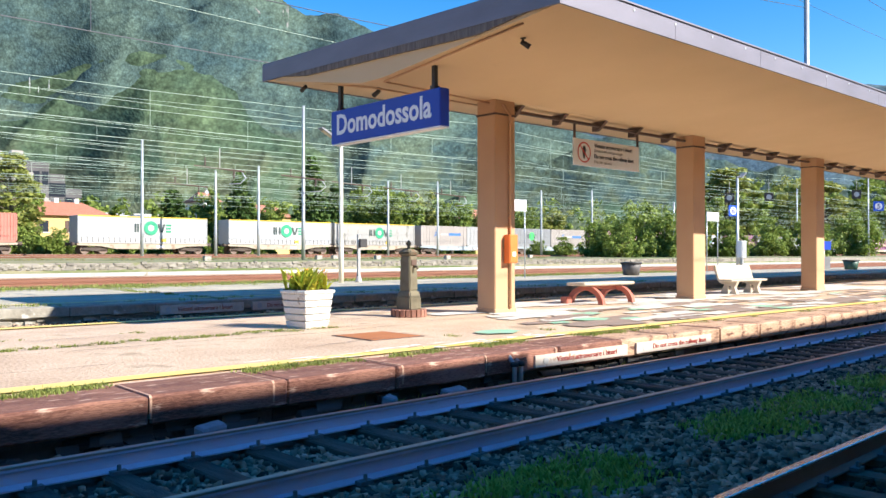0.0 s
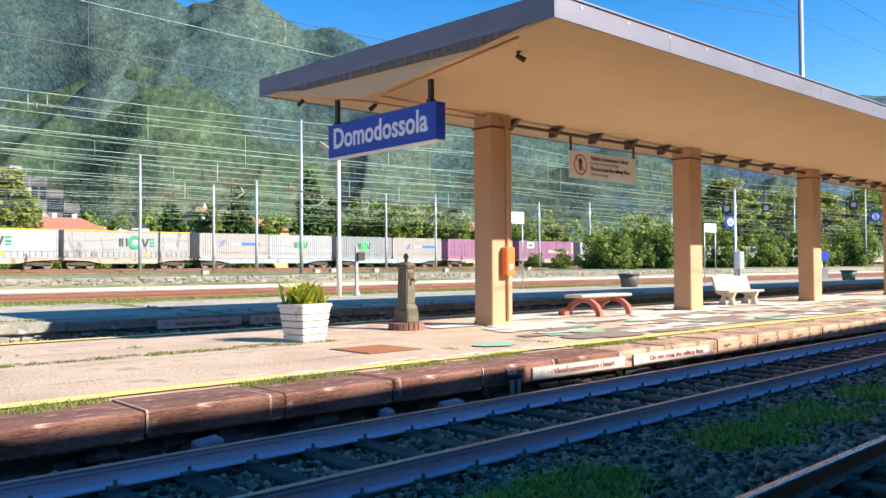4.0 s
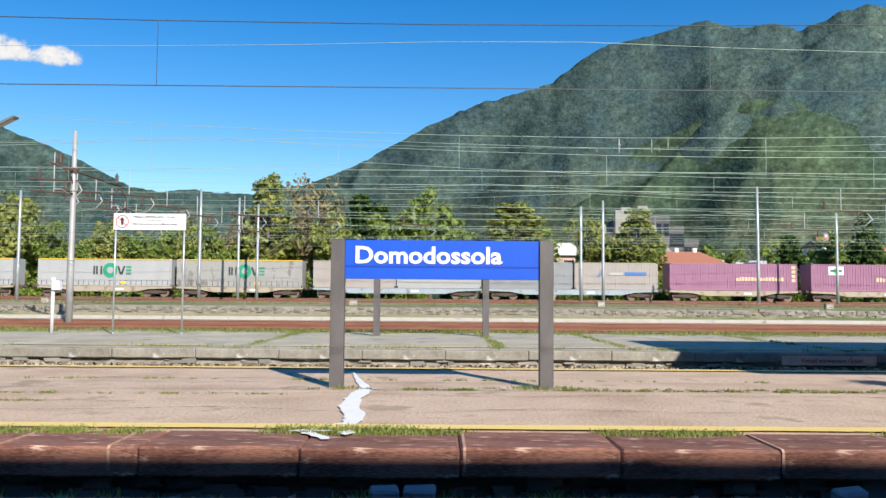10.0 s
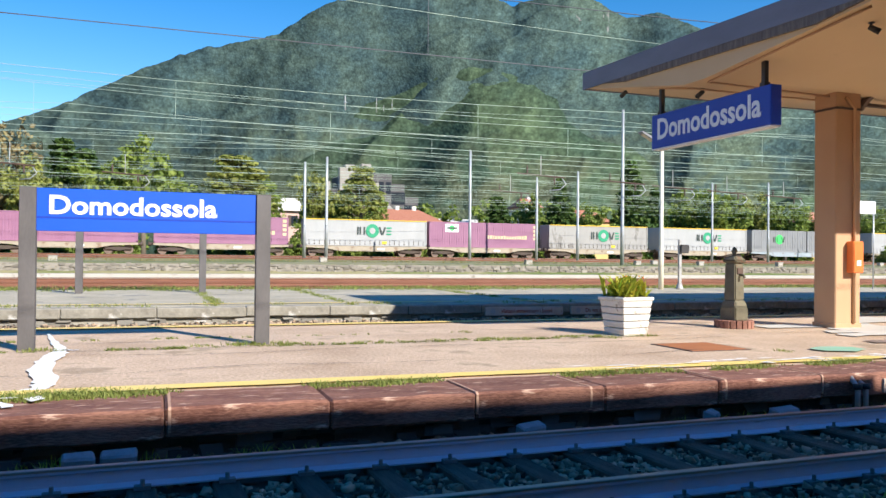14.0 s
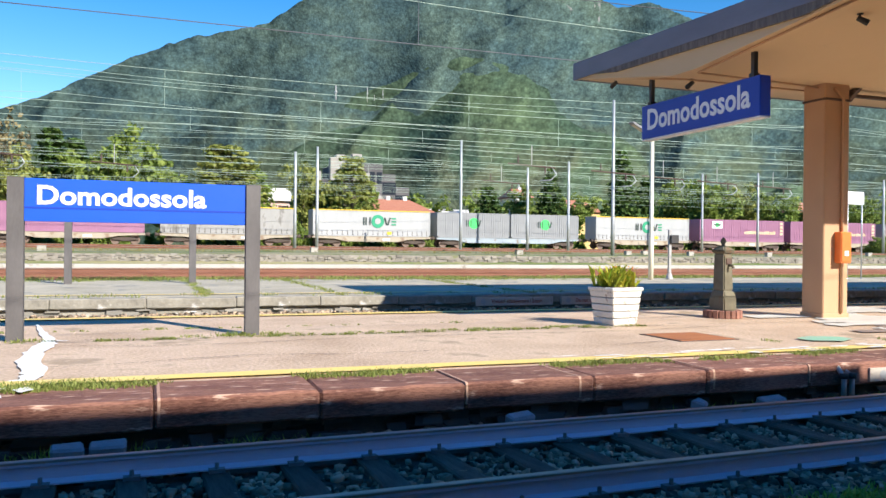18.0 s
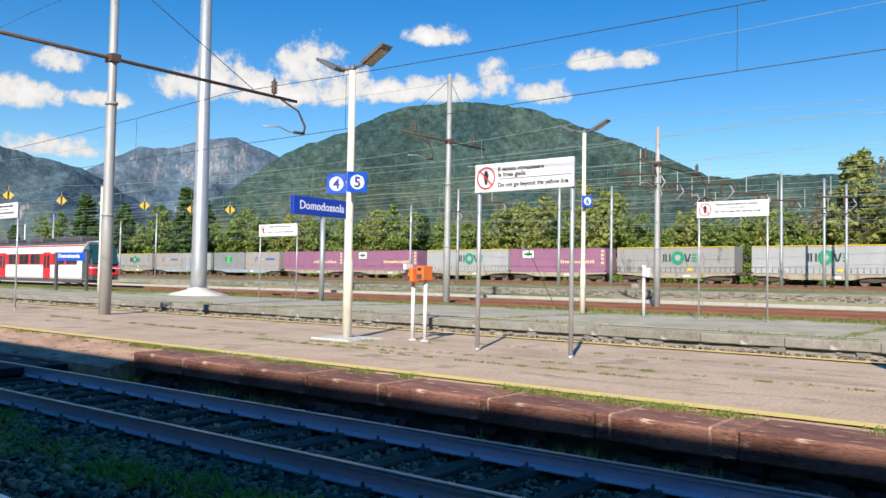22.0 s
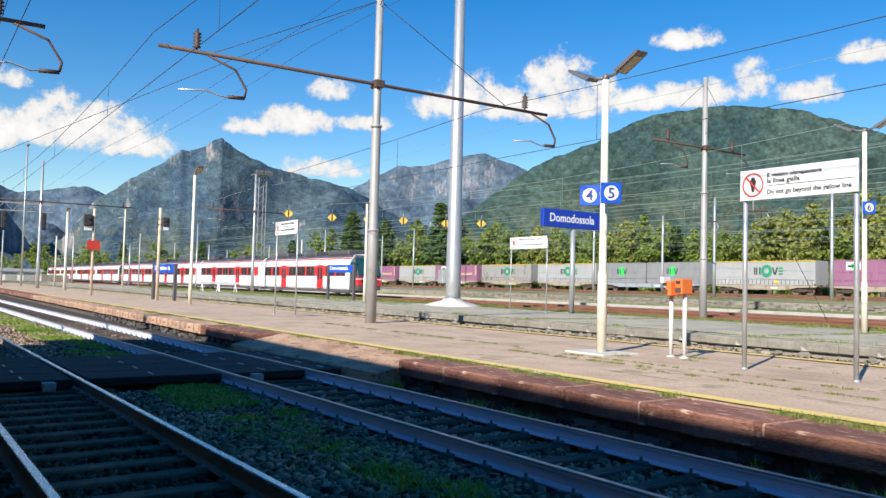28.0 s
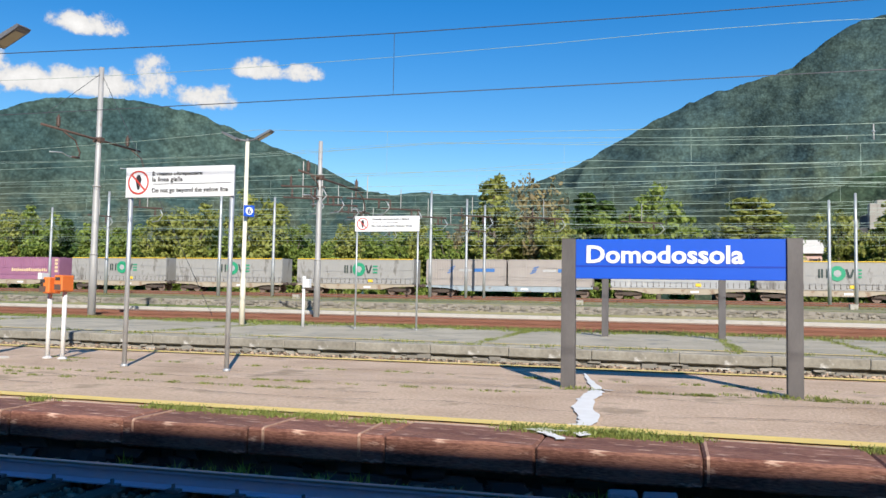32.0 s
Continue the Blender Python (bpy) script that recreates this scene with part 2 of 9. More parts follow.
def part(name, bm, material, parent=None, label="", at=None):
    me = bm if isinstance(bm, bpy.types.Mesh) else to_mesh(name, bm, material)
    ob = new(name, me)
    if parent:
        ob.parent = parent
    if at is not None:
        ob.matrix_basis = at
    if label:
        tagged(ob, label)
    return ob


def thing(name, label, category, m=None, group="", kind=""):
    ob = new(name)
    if m is not None:
        ob.matrix_basis = m
    return tagged(ob, label, category, group, kind)


def BM():
    return bmesh.new()


def arrays_mesh(name, verts, faces, material):
    me = bpy.data.meshes.new(name)
    me.from_pydata(verts, [], faces)
    me.materials.append(material)
    return me


def lettering(text, size, material, thick=0.004, bold=0.0, align="LEFT"):
    """A mesh of flat letters in the xz plane, facing -y, base line at z = 0."""
    cu = bpy.data.curves.new("letters", "FONT")
    cu.body, cu.size, cu.extrude, cu.offset, cu.align_x = text, size, thick, bold, align
    cu.resolution_u = 3
    ob = bpy.data.objects.new("letters", cu)
    scene.collection.objects.link(ob)
    bpy.context.view_layer.update()
    me = bpy.data.meshes.new_from_object(ob.evaluated_get(bpy.context.evaluated_depsgraph_get()))
    bpy.data.objects.remove(ob)
    bpy.data.curves.remove(cu)
    me.transform(Matrix.Rotation(radians(90), 4, "X"))
    me.materials.clear()
    me.materials.append(material)
    return me


def letters_width(me):
    xs = [v.co.x for v in me.vertices]
    return max(xs) - min(xs)


def fitted(text, width, height, material, bold=0.0):
    """Letters stretched to a width and a capital height, base line at z = 0, starting at x = 0."""
    me = lettering(text, 1.0, material, 0.004, bold)
    x0 = min(v.co.x for v in me.vertices)
    w, h = letters_width(me), max(v.co.z for v in me.vertices)
    me.transform(Matrix.Diagonal((width / w, 1, height / h, 1)) @ Matrix.Translation((-x0, 0, 0)))
    return me

# ---- materials ----
M_asphalt_pink = mat("worn_reddish_asphalt", (0.42, 0.285, 0.182), (0.735, 0.548, 0.39), 0.92, scale=0.7, grain=24, bump=0.3, c3=(0.40, 0.29, 0.19), spot=0.60, spot_scale=0.7, contrast=0.30, speck=1.2)
M_asphalt_grey = mat("worn_grey_asphalt", (0.34, 0.295, 0.21), (0.56, 0.49, 0.36), 0.92, scale=0.5, grain=18, bump=0.2, c3=(0.25, 0.24, 0.21), spot=0.6, contrast=0.24, speck=0.9)
M_kerb = mat("rust_stained_kerb", (0.150, 0.057, 0.038), (0.325, 0.150, 0.100), 0.9, scale=3.0, grain=60, bump=0.5, c3=(0.62, 0.40, 0.29), spot=0.60, spot_scale=9, stretch=(0.28, 1.2, 1.2), per_piece=0.16, contrast=0.20, speck=1.1)
# paler kerb copy: less rust, and sunlight put into the colour
M_kerb_pale = mat("sunlit_orange_kerb", (0.30, 0.16, 0.09), (0.66, 0.44, 0.29), 0.9, scale=2.2, grain=26, bump=0.4, c3=(0.16, 0.075, 0.045), spot=0.60, spot_scale=6, stretch=(0.5, 1, 1.6), per_piece=0.15, contrast=0.28, speck=0.8)
M_mortar = mat("pale_orange_mortar", (0.40, 0.22, 0.14), (0.58, 0.37, 0.26), 0.92, scale=6, grain=40, bump=0.4, c3=(0.25, 0.12, 0.08), spot=0.58, spot_scale=9)
M_kerb_far = mat("grey_weathered_kerb", (0.17, 0.15, 0.115), (0.42, 0.38, 0.305), 0.9, scale=1.4, grain=14, bump=0.3, c3=(0.72, 0.68, 0.62), spot=0.63, spot_scale=1.5, per_piece=0.12)
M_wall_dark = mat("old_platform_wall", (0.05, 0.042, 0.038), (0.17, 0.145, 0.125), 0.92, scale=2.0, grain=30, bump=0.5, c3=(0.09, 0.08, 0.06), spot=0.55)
M_yellow = mat("worn_yellow_paint", (0.90, 0.66, 0.17), (0.82, 0.60, 0.20), 0.6, scale=3, grain=70, bump=0.1, c3=(0.56, 0.44, 0.26), spot=0.70, spot_scale=5)
M_white_paint = mat("white_paint", (0.80, 0.79, 0.75), (0.70, 0.68, 0.63), 0.7, scale=4, grain=60, bump=0.1)
M_chalk = mat("whitewash_crack", (0.86, 0.84, 0.79), (0.78, 0.75, 0.69), 0.85, scale=5, grain=60, bump=0.2)
M_green_paint = mat("faded_green_paint", (0.18, 0.55, 0.33), (0.42, 0.45, 0.36), 0.8, scale=6, grain=60, bump=0.1)
M_ballast_bed = mat("ballast_bed", (0.030, 0.022, 0.016), (0.10, 0.074, 0.054), 0.95, scale=9, grain=26, bump=0.9, c3=(0.05, 0.045, 0.04), spot=0.56, spot_scale=12)
M_stone = island_mat("ballast_stones", (0.020, 0.014, 0.010), (0.56, 0.40, 0.27), 0.85, 0.5)
M_stone_dark = island_mat("darker_ballast_stones", (0.012, 0.008, 0.006), (0.19, 0.125, 0.08), 0.9, 0.5)
M_grass = island_mat("grass_blades", (0.17, 0.22, 0.045), (0.36, 0.38, 0.11), 0.7, 0.75, 0.35)
M_weed = island_mat("trackside_weeds", (0.20, 0.30, 0.04), (0.46, 0.56, 0.11), 0.6, 0.7, 0.35)
M_grass_dry = island_mat("dry_grass", (0.20, 0.20, 0.06), (0.36, 0.31, 0.13), 0.8, 0.6, 0.3)
M_meadow = mat("trackside_earth_and_grass", (0.21, 0.20, 0.085), (0.36, 0.31, 0.19), 0.95, scale=0.35, grain=7, bump=0.5, c3=(0.12, 0.155, 0.045), spot=0.53, spot_scale=0.22, stretch=(0.35, 1, 1))
M_gravel_far = mat("pale_gravel", (0.40, 0.34, 0.25), (0.52, 0.45, 0.34), 0.95, scale=1.2, grain=18, bump=0.5, stretch=(0.4, 1, 1), c3=(0.24, 0.21, 0.15), spot=0.6)
M_rail_side = mat("painted_rail_web", (0.54, 0.56, 0.66), (0.66, 0.68, 0.78), 0.55, 0.0, scale=3, grain=50, bump=0.15, c3=(0.28, 0.22, 0.19), spot=0.69, spot_scale=3, stretch=(0.2, 1, 1))
M_rail_top = mat("worn_rail_head", (0.42, 0.30, 0.22), (0.52, 0.42, 0.34), 0.38, 0.65, scale=4, grain=60, bump=0.05, stretch=(0.1, 1, 1))
M_rail_rust = mat("rusty_rail", (0.17, 0.066, 0.038), (0.27, 0.122, 0.075), 0.85, 0.1, scale=3, grain=50, bump=0.2, stretch=(0.2, 1, 1))
M_rail_shine = mat("polished_rail_head", (0.60, 0.58, 0.55), (0.66, 0.64, 0.61), 0.28, 0.9, scale=3, grain=60, bump=0.02, stretch=(0.1, 1, 1))
M_sleeper = mat("old_wooden_sleeper", (0.042, 0.030, 0.023), (0.155, 0.112, 0.080), 0.9, scale=5, grain=40, bump=0.5, stretch=(4, 0.5, 2), per_piece=0.25)
M_sleeper_con = mat("concrete_sleeper", (0.10, 0.070, 0.046), (0.25, 0.175, 0.115), 0.9, scale=3, grain=40, bump=0.25, per_piece=0.15)
M_rail_brown = mat("brown_rail_web", (0.20, 0.15, 0.115), (0.34, 0.275, 0.22), 0.75, 0.1, scale=3, grain=50, bump=0.2, stretch=(0.2, 1, 1))
M_clip = mat("rail_fastening", (0.15, 0.145, 0.15), (0.30, 0.29, 0.29), 0.6, 0.3, grain=60)
M_rubber = mat("black_rubber_panel", (0.016, 0.014, 0.014), (0.028, 0.025, 0.024), 0.85, grain=80, bump=0.2)
M_tan = mat("tan_rendered_plaster", (0.53, 0.31, 0.175), (0.59, 0.36, 0.205), 0.85, scale=1.2, grain=70, bump=0.08, c3=(0.54, 0.33, 0.175), spot=0.70)
M_soffit = mat("cream_soffit_paint", (0.68, 0.47, 0.26), (0.74, 0.52, 0.30), 0.85, scale=0.6, grain=40, bump=0.05, c3=(0.66, 0.46, 0.26), spot=0.68)
M_fascia = mat("grey_sheet_fascia", (0.185, 0.170, 0.195), (0.24, 0.22, 0.25), 0.55, 0.25, scale=1.5, grain=30, bump=0.04, stretch=(0.6, 0.6, 2))
M_stain = mat("streaked_concrete_edge", (0.10, 0.085, 0.078), (0.25, 0.205, 0.17), 0.9, scale=3.5, grain=30, bump=0.2, c3=(0.12, 0.10, 0.088), spot=0.60, spot_scale=3, stretch=(3, 3, 0.35), contrast=0.2)
M_blue = mat("blue_sign_enamel", (0.008, 0.082, 0.52), (0.011, 0.098, 0.60), 0.42, scale=2, grain=40, bump=0.02, contrast=0.5)
M_blue_dark = mat("blue_light_box", (0.010, 0.045, 0.36), (0.012, 0.055, 0.42), 0.42, scale=2, grain=40, bump=0.02, contrast=0.5)
M_sign_white = mat("white_sign_face", (0.82, 0.82, 0.81), (0.76, 0.76, 0.75), 0.5, scale=3, grain=30, bump=0.02, contrast=0.5)
M_letter_white = mat("white_letters", (0.86, 0.86, 0.86), (0.82, 0.82, 0.82), 0.5, bump=0.0, contrast=0.5)
M_letter_black = mat("black_letters", (0.02, 0.02, 0.022), (0.03, 0.03, 0.03), 0.6, bump=0.0)
M_letter_grey = mat("faded_grey_print", (0.42, 0.41, 0.40), (0.50, 0.49, 0.47), 0.6, bump=0.0)
M_letter_red = mat("red_brown_letters", (0.30, 0.035, 0.03), (0.34, 0.05, 0.04), 0.6, bump=0.0)
M_letter_blue = mat("dark_blue_print", (0.02, 0.035, 0.22), (0.03, 0.045, 0.25), 0.6, bump=0.0)
M_sign_red = mat("red_print", (0.55, 0.045, 0.03), (0.60, 0.06, 0.04), 0.5, bump=0.0)
M_galv = mat("galvanised_steel", (0.46, 0.47, 0.47), (0.58, 0.59, 0.585), 0.45, 0.55, scale=5, grain=40, bump=0.05, stretch=(1, 1, 0.4))
M_galv_old = mat("weathered_steel_pole", (0.36, 0.35, 0.33), (0.50, 0.48, 0.45), 0.6, 0.3, scale=3, grain=40, bump=0.1, c3=(0.28, 0.19, 0.12), spot=0.66, spot_scale=2.5, stretch=(1, 1, 0.35))
M_cream_pole = mat("cream_painted_pole", (0.78, 0.72, 0.55), (0.82, 0.76, 0.60), 0.55, scale=3, grain=40, bump=0.04)
M_sign_post = mat("dark_grey_channel_post", (0.095, 0.086, 0.083), (0.15, 0.138, 0.132), 0.6, 0.2, scale=4, grain=40, bump=0.08, stretch=(1, 1, 0.4), c3=(0.30, 0.24, 0.18), spot=0.7)
# colour taken near black so the shaded roof underside renders dark enough
M_canopy_dark = mat("near_black_canopy_paint", (0.010, 0.009, 0.009), (0.022, 0.020, 0.019), 0.7, 0.0, grain=20, bump=0.2)
M_dark_steel = mat("dark_painted_steel", (0.040, 0.036, 0.036), (0.065, 0.06, 0.056), 0.6, 0.2, grain=50, bump=0.1)
M_brown_steel = mat("brown_oxide_steel", (0.10, 0.062, 0.048), (0.15, 0.095, 0.072), 0.7, 0.2, grain=40, bump=0.1)
M_iron_green = mat("old_cast_iron", (0.13, 0.112, 0.072), (0.22, 0.195, 0.13), 0.7, 0.3, scale=4, grain=40, bump=0.2, c3=(0.22, 0.09, 0.05), spot=0.62, spot_scale=4)
M_rust_plate = mat("rusty_steel_plate", (0.38, 0.13, 0.045), (0.46, 0.18, 0.07), 0.85, 0.2, scale=3, grain=50, bump=0.2)
M_brick_red = mat("red_brick", (0.24, 0.11, 0.078), (0.33, 0.16, 0.11), 0.9, scale=8, grain=60, bump=0.3, per_piece=0.2)
M_asphalt_mix = mat("patched_asphalt", (0.36, 0.275, 0.185), (0.56, 0.435, 0.30), 0.92, scale=0.25, grain=14, bump=0.3, c3=(0.30, 0.29, 0.27), spot=0.54, spot_scale=0.16, contrast=0.3, speck=0.7, stretch=(0.5, 1.2, 1))
M_planter = mat("whitewashed_concrete", (0.68, 0.64, 0.57), (0.80, 0.77, 0.71), 0.9, scale=5, grain=34, bump=0.7, c3=(0.40, 0.33, 0.26), spot=0.60, spot_scale=5)
M_soil = mat("dark_soil", (0.07, 0.05, 0.035), (0.11, 0.08, 0.055), 0.95, grain=40, bump=0.6)
M_plant = island_mat("planter_leaves", (0.22, 0.34, 0.03), (0.58, 0.52, 0.06), 0.6, 0.7, 0.4)
M_flower = island_mat("planter_flowers", (0.60, 0.16, 0.04), (0.70, 0.40, 0.05), 0.6, 0.8, 0.3)
M_bench_red = mat("red_painted_concrete", (0.42, 0.12, 0.085), (0.50, 0.17, 0.12), 0.8, scale=4, grain=40, bump=0.2, c3=(0.55, 0.35, 0.27), spot=0.68)
M_bench_cream = mat("cream_concrete", (0.50, 0.42, 0.32), (0.62, 0.53, 0.42), 0.9, scale=3, grain=50, bump=0.2)
M_orange = mat("orange_box_paint", (0.78, 0.17, 0.03), (0.84, 0.22, 0.05), 0.5, scale=3, grain=40, bump=0.03, c3=(0.55, 0.12, 0.03), spot=0.72)
M_concrete = mat("pale_concrete", (0.58, 0.54, 0.47), (0.68, 0.64, 0.57), 0.9, scale=2, grain=40, bump=0.2)
M_paving = mat("grey_stone_paving", (0.10, 0.104, 0.115), (0.30, 0.305, 0.32), 0.5, scale=2.2, grain=26, bump=0.45, per_piece=0.45, stretch=(1.5, 0.6, 1), c3=(0.10, 0.105, 0.11), spot=0.64, spot_scale=4, speck=0.7)
M_joint = mat("paving_joint", (0.03, 0.03, 0.03), (0.06, 0.058, 0.055), 0.95, grain=40)
M_own_kerb = mat("granite_kerb", (0.13, 0.10, 0.083), (0.42, 0.335, 0.28), 0.85, scale=3, grain=34, bump=0.5, per_piece=0.12, contrast=0.25, speck=1.1)
M_plaster = mat("station_plaster", (0.60, 0.42, 0.26), (0.66, 0.48, 0.31), 0.9, scale=1, grain=40, bump=0.1)
M_tile_red = mat("red_roof_tiles", (0.36, 0.13, 0.075), (0.46, 0.20, 0.12), 0.9, scale=2, grain=10, bump=0.4, stretch=(3, 1, 1))
M_house_wall = mat("ochre_house_wall", (0.62, 0.42, 0.16), (0.68, 0.48, 0.21), 0.9, scale=0.5, grain=8, bump=0.1)
M_house_pale = mat("pale_house_wall", (0.74, 0.70, 0.63), (0.80, 0.76, 0.70), 0.9, scale=0.5, grain=8, bump=0.1)
M_window = glass_mat("dark_window", (0.03, 0.035, 0.045))
M_insul = mat("brown_insulator", (0.06, 0.034, 0.026), (0.10, 0.058, 0.042), 0.6, grain=40, bump=0.0)
M_wire = mat("copper_wire", (0.33, 0.42, 0.34), (0.42, 0.52, 0.43), 0.5, 0.4, grain=20, bump=0.0)
M_wire_dark = mat("steel_wire", (0.05, 0.055, 0.065), (0.08, 0.085, 0.095), 0.6, 0.3, grain=20, bump=0.0)
M_bark = mat("bark", (0.12, 0.095, 0.07), (0.20, 0.165, 0.13), 0.95, scale=4, grain=20, bump=0.6, stretch=(2, 2, 0.4))
M_leaf_a = island_mat("broad_leaves", (0.115, 0.180, 0.034), (0.32, 0.385, 0.082), 0.6, 0.72, 0.35)
M_leaf_b = island_mat("yellowing_leaves", (0.18, 0.22, 0.045), (0.43, 0.43, 0.115), 0.6, 0.72, 0.35)
M_leaf_c = island_mat("conifer_needles", (0.045, 0.10, 0.025), (0.13, 0.20, 0.045), 0.7, 0.7, 0.2)
M_leaf_d = island_mat("bare_branches", (0.22, 0.17, 0.09), (0.30, 0.25, 0.11), 0.8, 0.6, 0.2)


def mountain_mat(name, green1, green2, rock, rock_share, tree=0.11, bare=(430.0, 900.0, 0.10), depth=1.0, meadow_haze=None):
    """Crowns by cell noise with shade painted into their gaps, broad stands of two greens, rock where it is steep, high
    and where noise lets it through.
    """
    m = bpy.data.materials.new(name)
    m.use_nodes = True
    nt = m.node_tree
    n, l = nt.nodes, nt.links
    b = n["Principled BSDF"]
    b.inputs["Roughness"].default_value, b.inputs["Specular IOR Level"].default_value = 1.0, 0.0
    co = n.new("ShaderNodeTexCoord")

    def mapped(scale):
        mp = n.new("ShaderNodeMapping")
        mp.inputs["Scale"].default_value = scale
        l.new(co.outputs["UV"], mp.inputs[0])
        return mp.outputs[0]

    slope = mapped((1.0, 1.15, 1.0))
    upright = mapped((1.0, 0.4, 1.0))

    def noise_at(scale, detail, rough=0.6, space=None):
        t = n.new("ShaderNodeTexNoise")
        t.inputs["Scale"].default_value, t.inputs["Detail"].default_value, t.inputs["Roughness"].default_value = scale, detail, rough
        l.new(space or slope, t.inputs["Vector"])
        return t.outputs["Fac"]

    def ramp(v, a, z, lo=0.0, hi=1.0):
        r = n.new("ShaderNodeMapRange")
        r.inputs["From Min"].default_value, r.inputs["From Max"].default_value = a, z
        r.inputs["To Min"].default_value, r.inputs["To Max"].default_value = lo, hi
        l.new(v, r.inputs["Value"])
        return r.outputs[0]

    def calc(op, a, c):
        x = n.new("ShaderNodeMath")
        x.operation = op
        for i, v in enumerate((a, c)):
            if isinstance(v, float):
                x.inputs[i].default_value = v
            else:
                l.new(v, x.inputs[i])
        return x.outputs[0]

    def mixed(f, a, c):
        x = n.new("ShaderNodeMix")
        x.data_type = "RGBA"
        l.new(f, x.inputs["Factor"])
        for k, v in (("A", a), ("B", c)):
            if isinstance(v, tuple):
                x.inputs[k].default_value = (*v, 1)
            else:
                l.new(v, x.inputs[k])
        return x.outputs["Result"]

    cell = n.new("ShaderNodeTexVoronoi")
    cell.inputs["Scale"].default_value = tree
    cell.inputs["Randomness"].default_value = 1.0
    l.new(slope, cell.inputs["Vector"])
    fine = noise_at(tree * 1.6, 3, 0.6)
    green = mixed(ramp(noise_at(0.0042, 6, 0.6), 0.40, 0.60), green1, green2)
    place = n.new("ShaderNodeSeparateXYZ")
    l.new(co.outputs["Object"], place.inputs[0])
    # paler tone low on the slope: meadow, and haze painted in with it
    if meadow_haze:
        low = calc("MULTIPLY", ramp(place.outputs[2], meadow_haze[1], meadow_haze[2], 0.0, 1.0), ramp(noise_at(0.010, 6, 0.65), 0.44, 0.56))
        green = mixed(low, green, meadow_haze[0])
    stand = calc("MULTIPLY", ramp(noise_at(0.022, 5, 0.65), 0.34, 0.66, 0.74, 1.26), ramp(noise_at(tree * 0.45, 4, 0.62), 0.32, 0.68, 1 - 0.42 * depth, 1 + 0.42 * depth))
    # lit crown tops and shaded gaps between them, painted as colour value
    crown_shade = ramp(cell.outputs["Distance"], 0.15, 0.85, 1 + 0.24 * depth, 1 - 0.34 * depth)
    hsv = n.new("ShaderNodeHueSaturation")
    l.new(calc("MULTIPLY", stand, crown_shade), hsv.inputs["Value"])
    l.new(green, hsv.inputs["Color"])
    g = n.new("ShaderNodeNewGeometry")
    sep = n.new("ShaderNodeSeparateXYZ")
    l.new(g.outputs["True Normal"], sep.inputs[0])
    steep = ramp(sep.outputs[2], 0.85, 0.50, 0.0, 0.30)
    face = calc("ADD", steep, noise_at(0.016, 8, 0.68, upright))
    face = calc("ADD", face, ramp(place.outputs[2], bare[0], bare[1], 0.0, bare[2]))
    rk = ramp(face, 1.0 - rock_share, 1.0 - rock_share + 0.06)
    grain = noise_at(0.06, 7, 0.7, upright)
    rc = mixed(ramp(grain, 0.32, 0.68), tuple(v * 0.35 for v in rock), tuple(v * 1.45 for v in rock))
    l.new(mixed(rk, hsv.outputs[0], rc), b.inputs["Base Color"])
    bp = n.new("ShaderNodeBump")
    bp.inputs["Strength"].default_value, bp.inputs["Distance"].default_value = 0.36, 0.4 / tree
    hh = calc("SUBTRACT", fine, ramp(cell.outputs["Distance"], 0.0, 1.0, 0.0, 1.0))
    l.new(hh, bp.inputs["Height"])
    l.new(bp.outputs[0], b.inputs["Normal"])
    return m


# distance haze is put into these colours: bluer greens on farther ranges
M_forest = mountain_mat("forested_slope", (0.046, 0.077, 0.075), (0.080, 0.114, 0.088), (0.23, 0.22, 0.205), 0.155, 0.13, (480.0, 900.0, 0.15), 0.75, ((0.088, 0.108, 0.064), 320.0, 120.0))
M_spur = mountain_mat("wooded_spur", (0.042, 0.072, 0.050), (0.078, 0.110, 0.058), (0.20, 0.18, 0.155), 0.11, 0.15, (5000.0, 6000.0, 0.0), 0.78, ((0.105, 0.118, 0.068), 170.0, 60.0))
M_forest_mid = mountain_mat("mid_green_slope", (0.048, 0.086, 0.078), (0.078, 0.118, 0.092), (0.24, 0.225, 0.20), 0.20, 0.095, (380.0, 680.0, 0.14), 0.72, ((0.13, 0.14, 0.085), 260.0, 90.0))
M_forest_hazed = mountain_mat("hazed_far_forest", (0.064, 0.104, 0.136), (0.100, 0.142, 0.150), (0.27, 0.25, 0.24), 0.37, 0.11, (260.0, 560.0, 0.03), 0.55, ((0.13, 0.155, 0.125), 200.0, 80.0))
M_alp = mountain_mat("hazed_alpine_slope", (0.095, 0.14, 0.18), (0.13, 0.17, 0.20), (0.23, 0.24, 0.255), 0.36, 0.045, (400.0, 700.0, 0.12), 0.55)

# ---- ground, mountains ----
Z_RAIL = -0.26
Z_BED = -0.50
Z_P3 = 0.12
Y_FREIGHT, Z_FREIGHT = 85.5, 1.30


def land_height(y):
    """Level of the yard across the tracks."""
    return float(np.interp(y, [-400, -9, 0.3, 16, 30, 47, 50.5, 52.0, 70, 82, 92, 110, 400], [-0.45, -0.45, Z_BED, Z_BED, -0.12, -0.05, 0.10, 0.78, 0.95, Z_FREIGHT - 0.22, Z_FREIGHT - 0.15, 1.0, 1.0]))


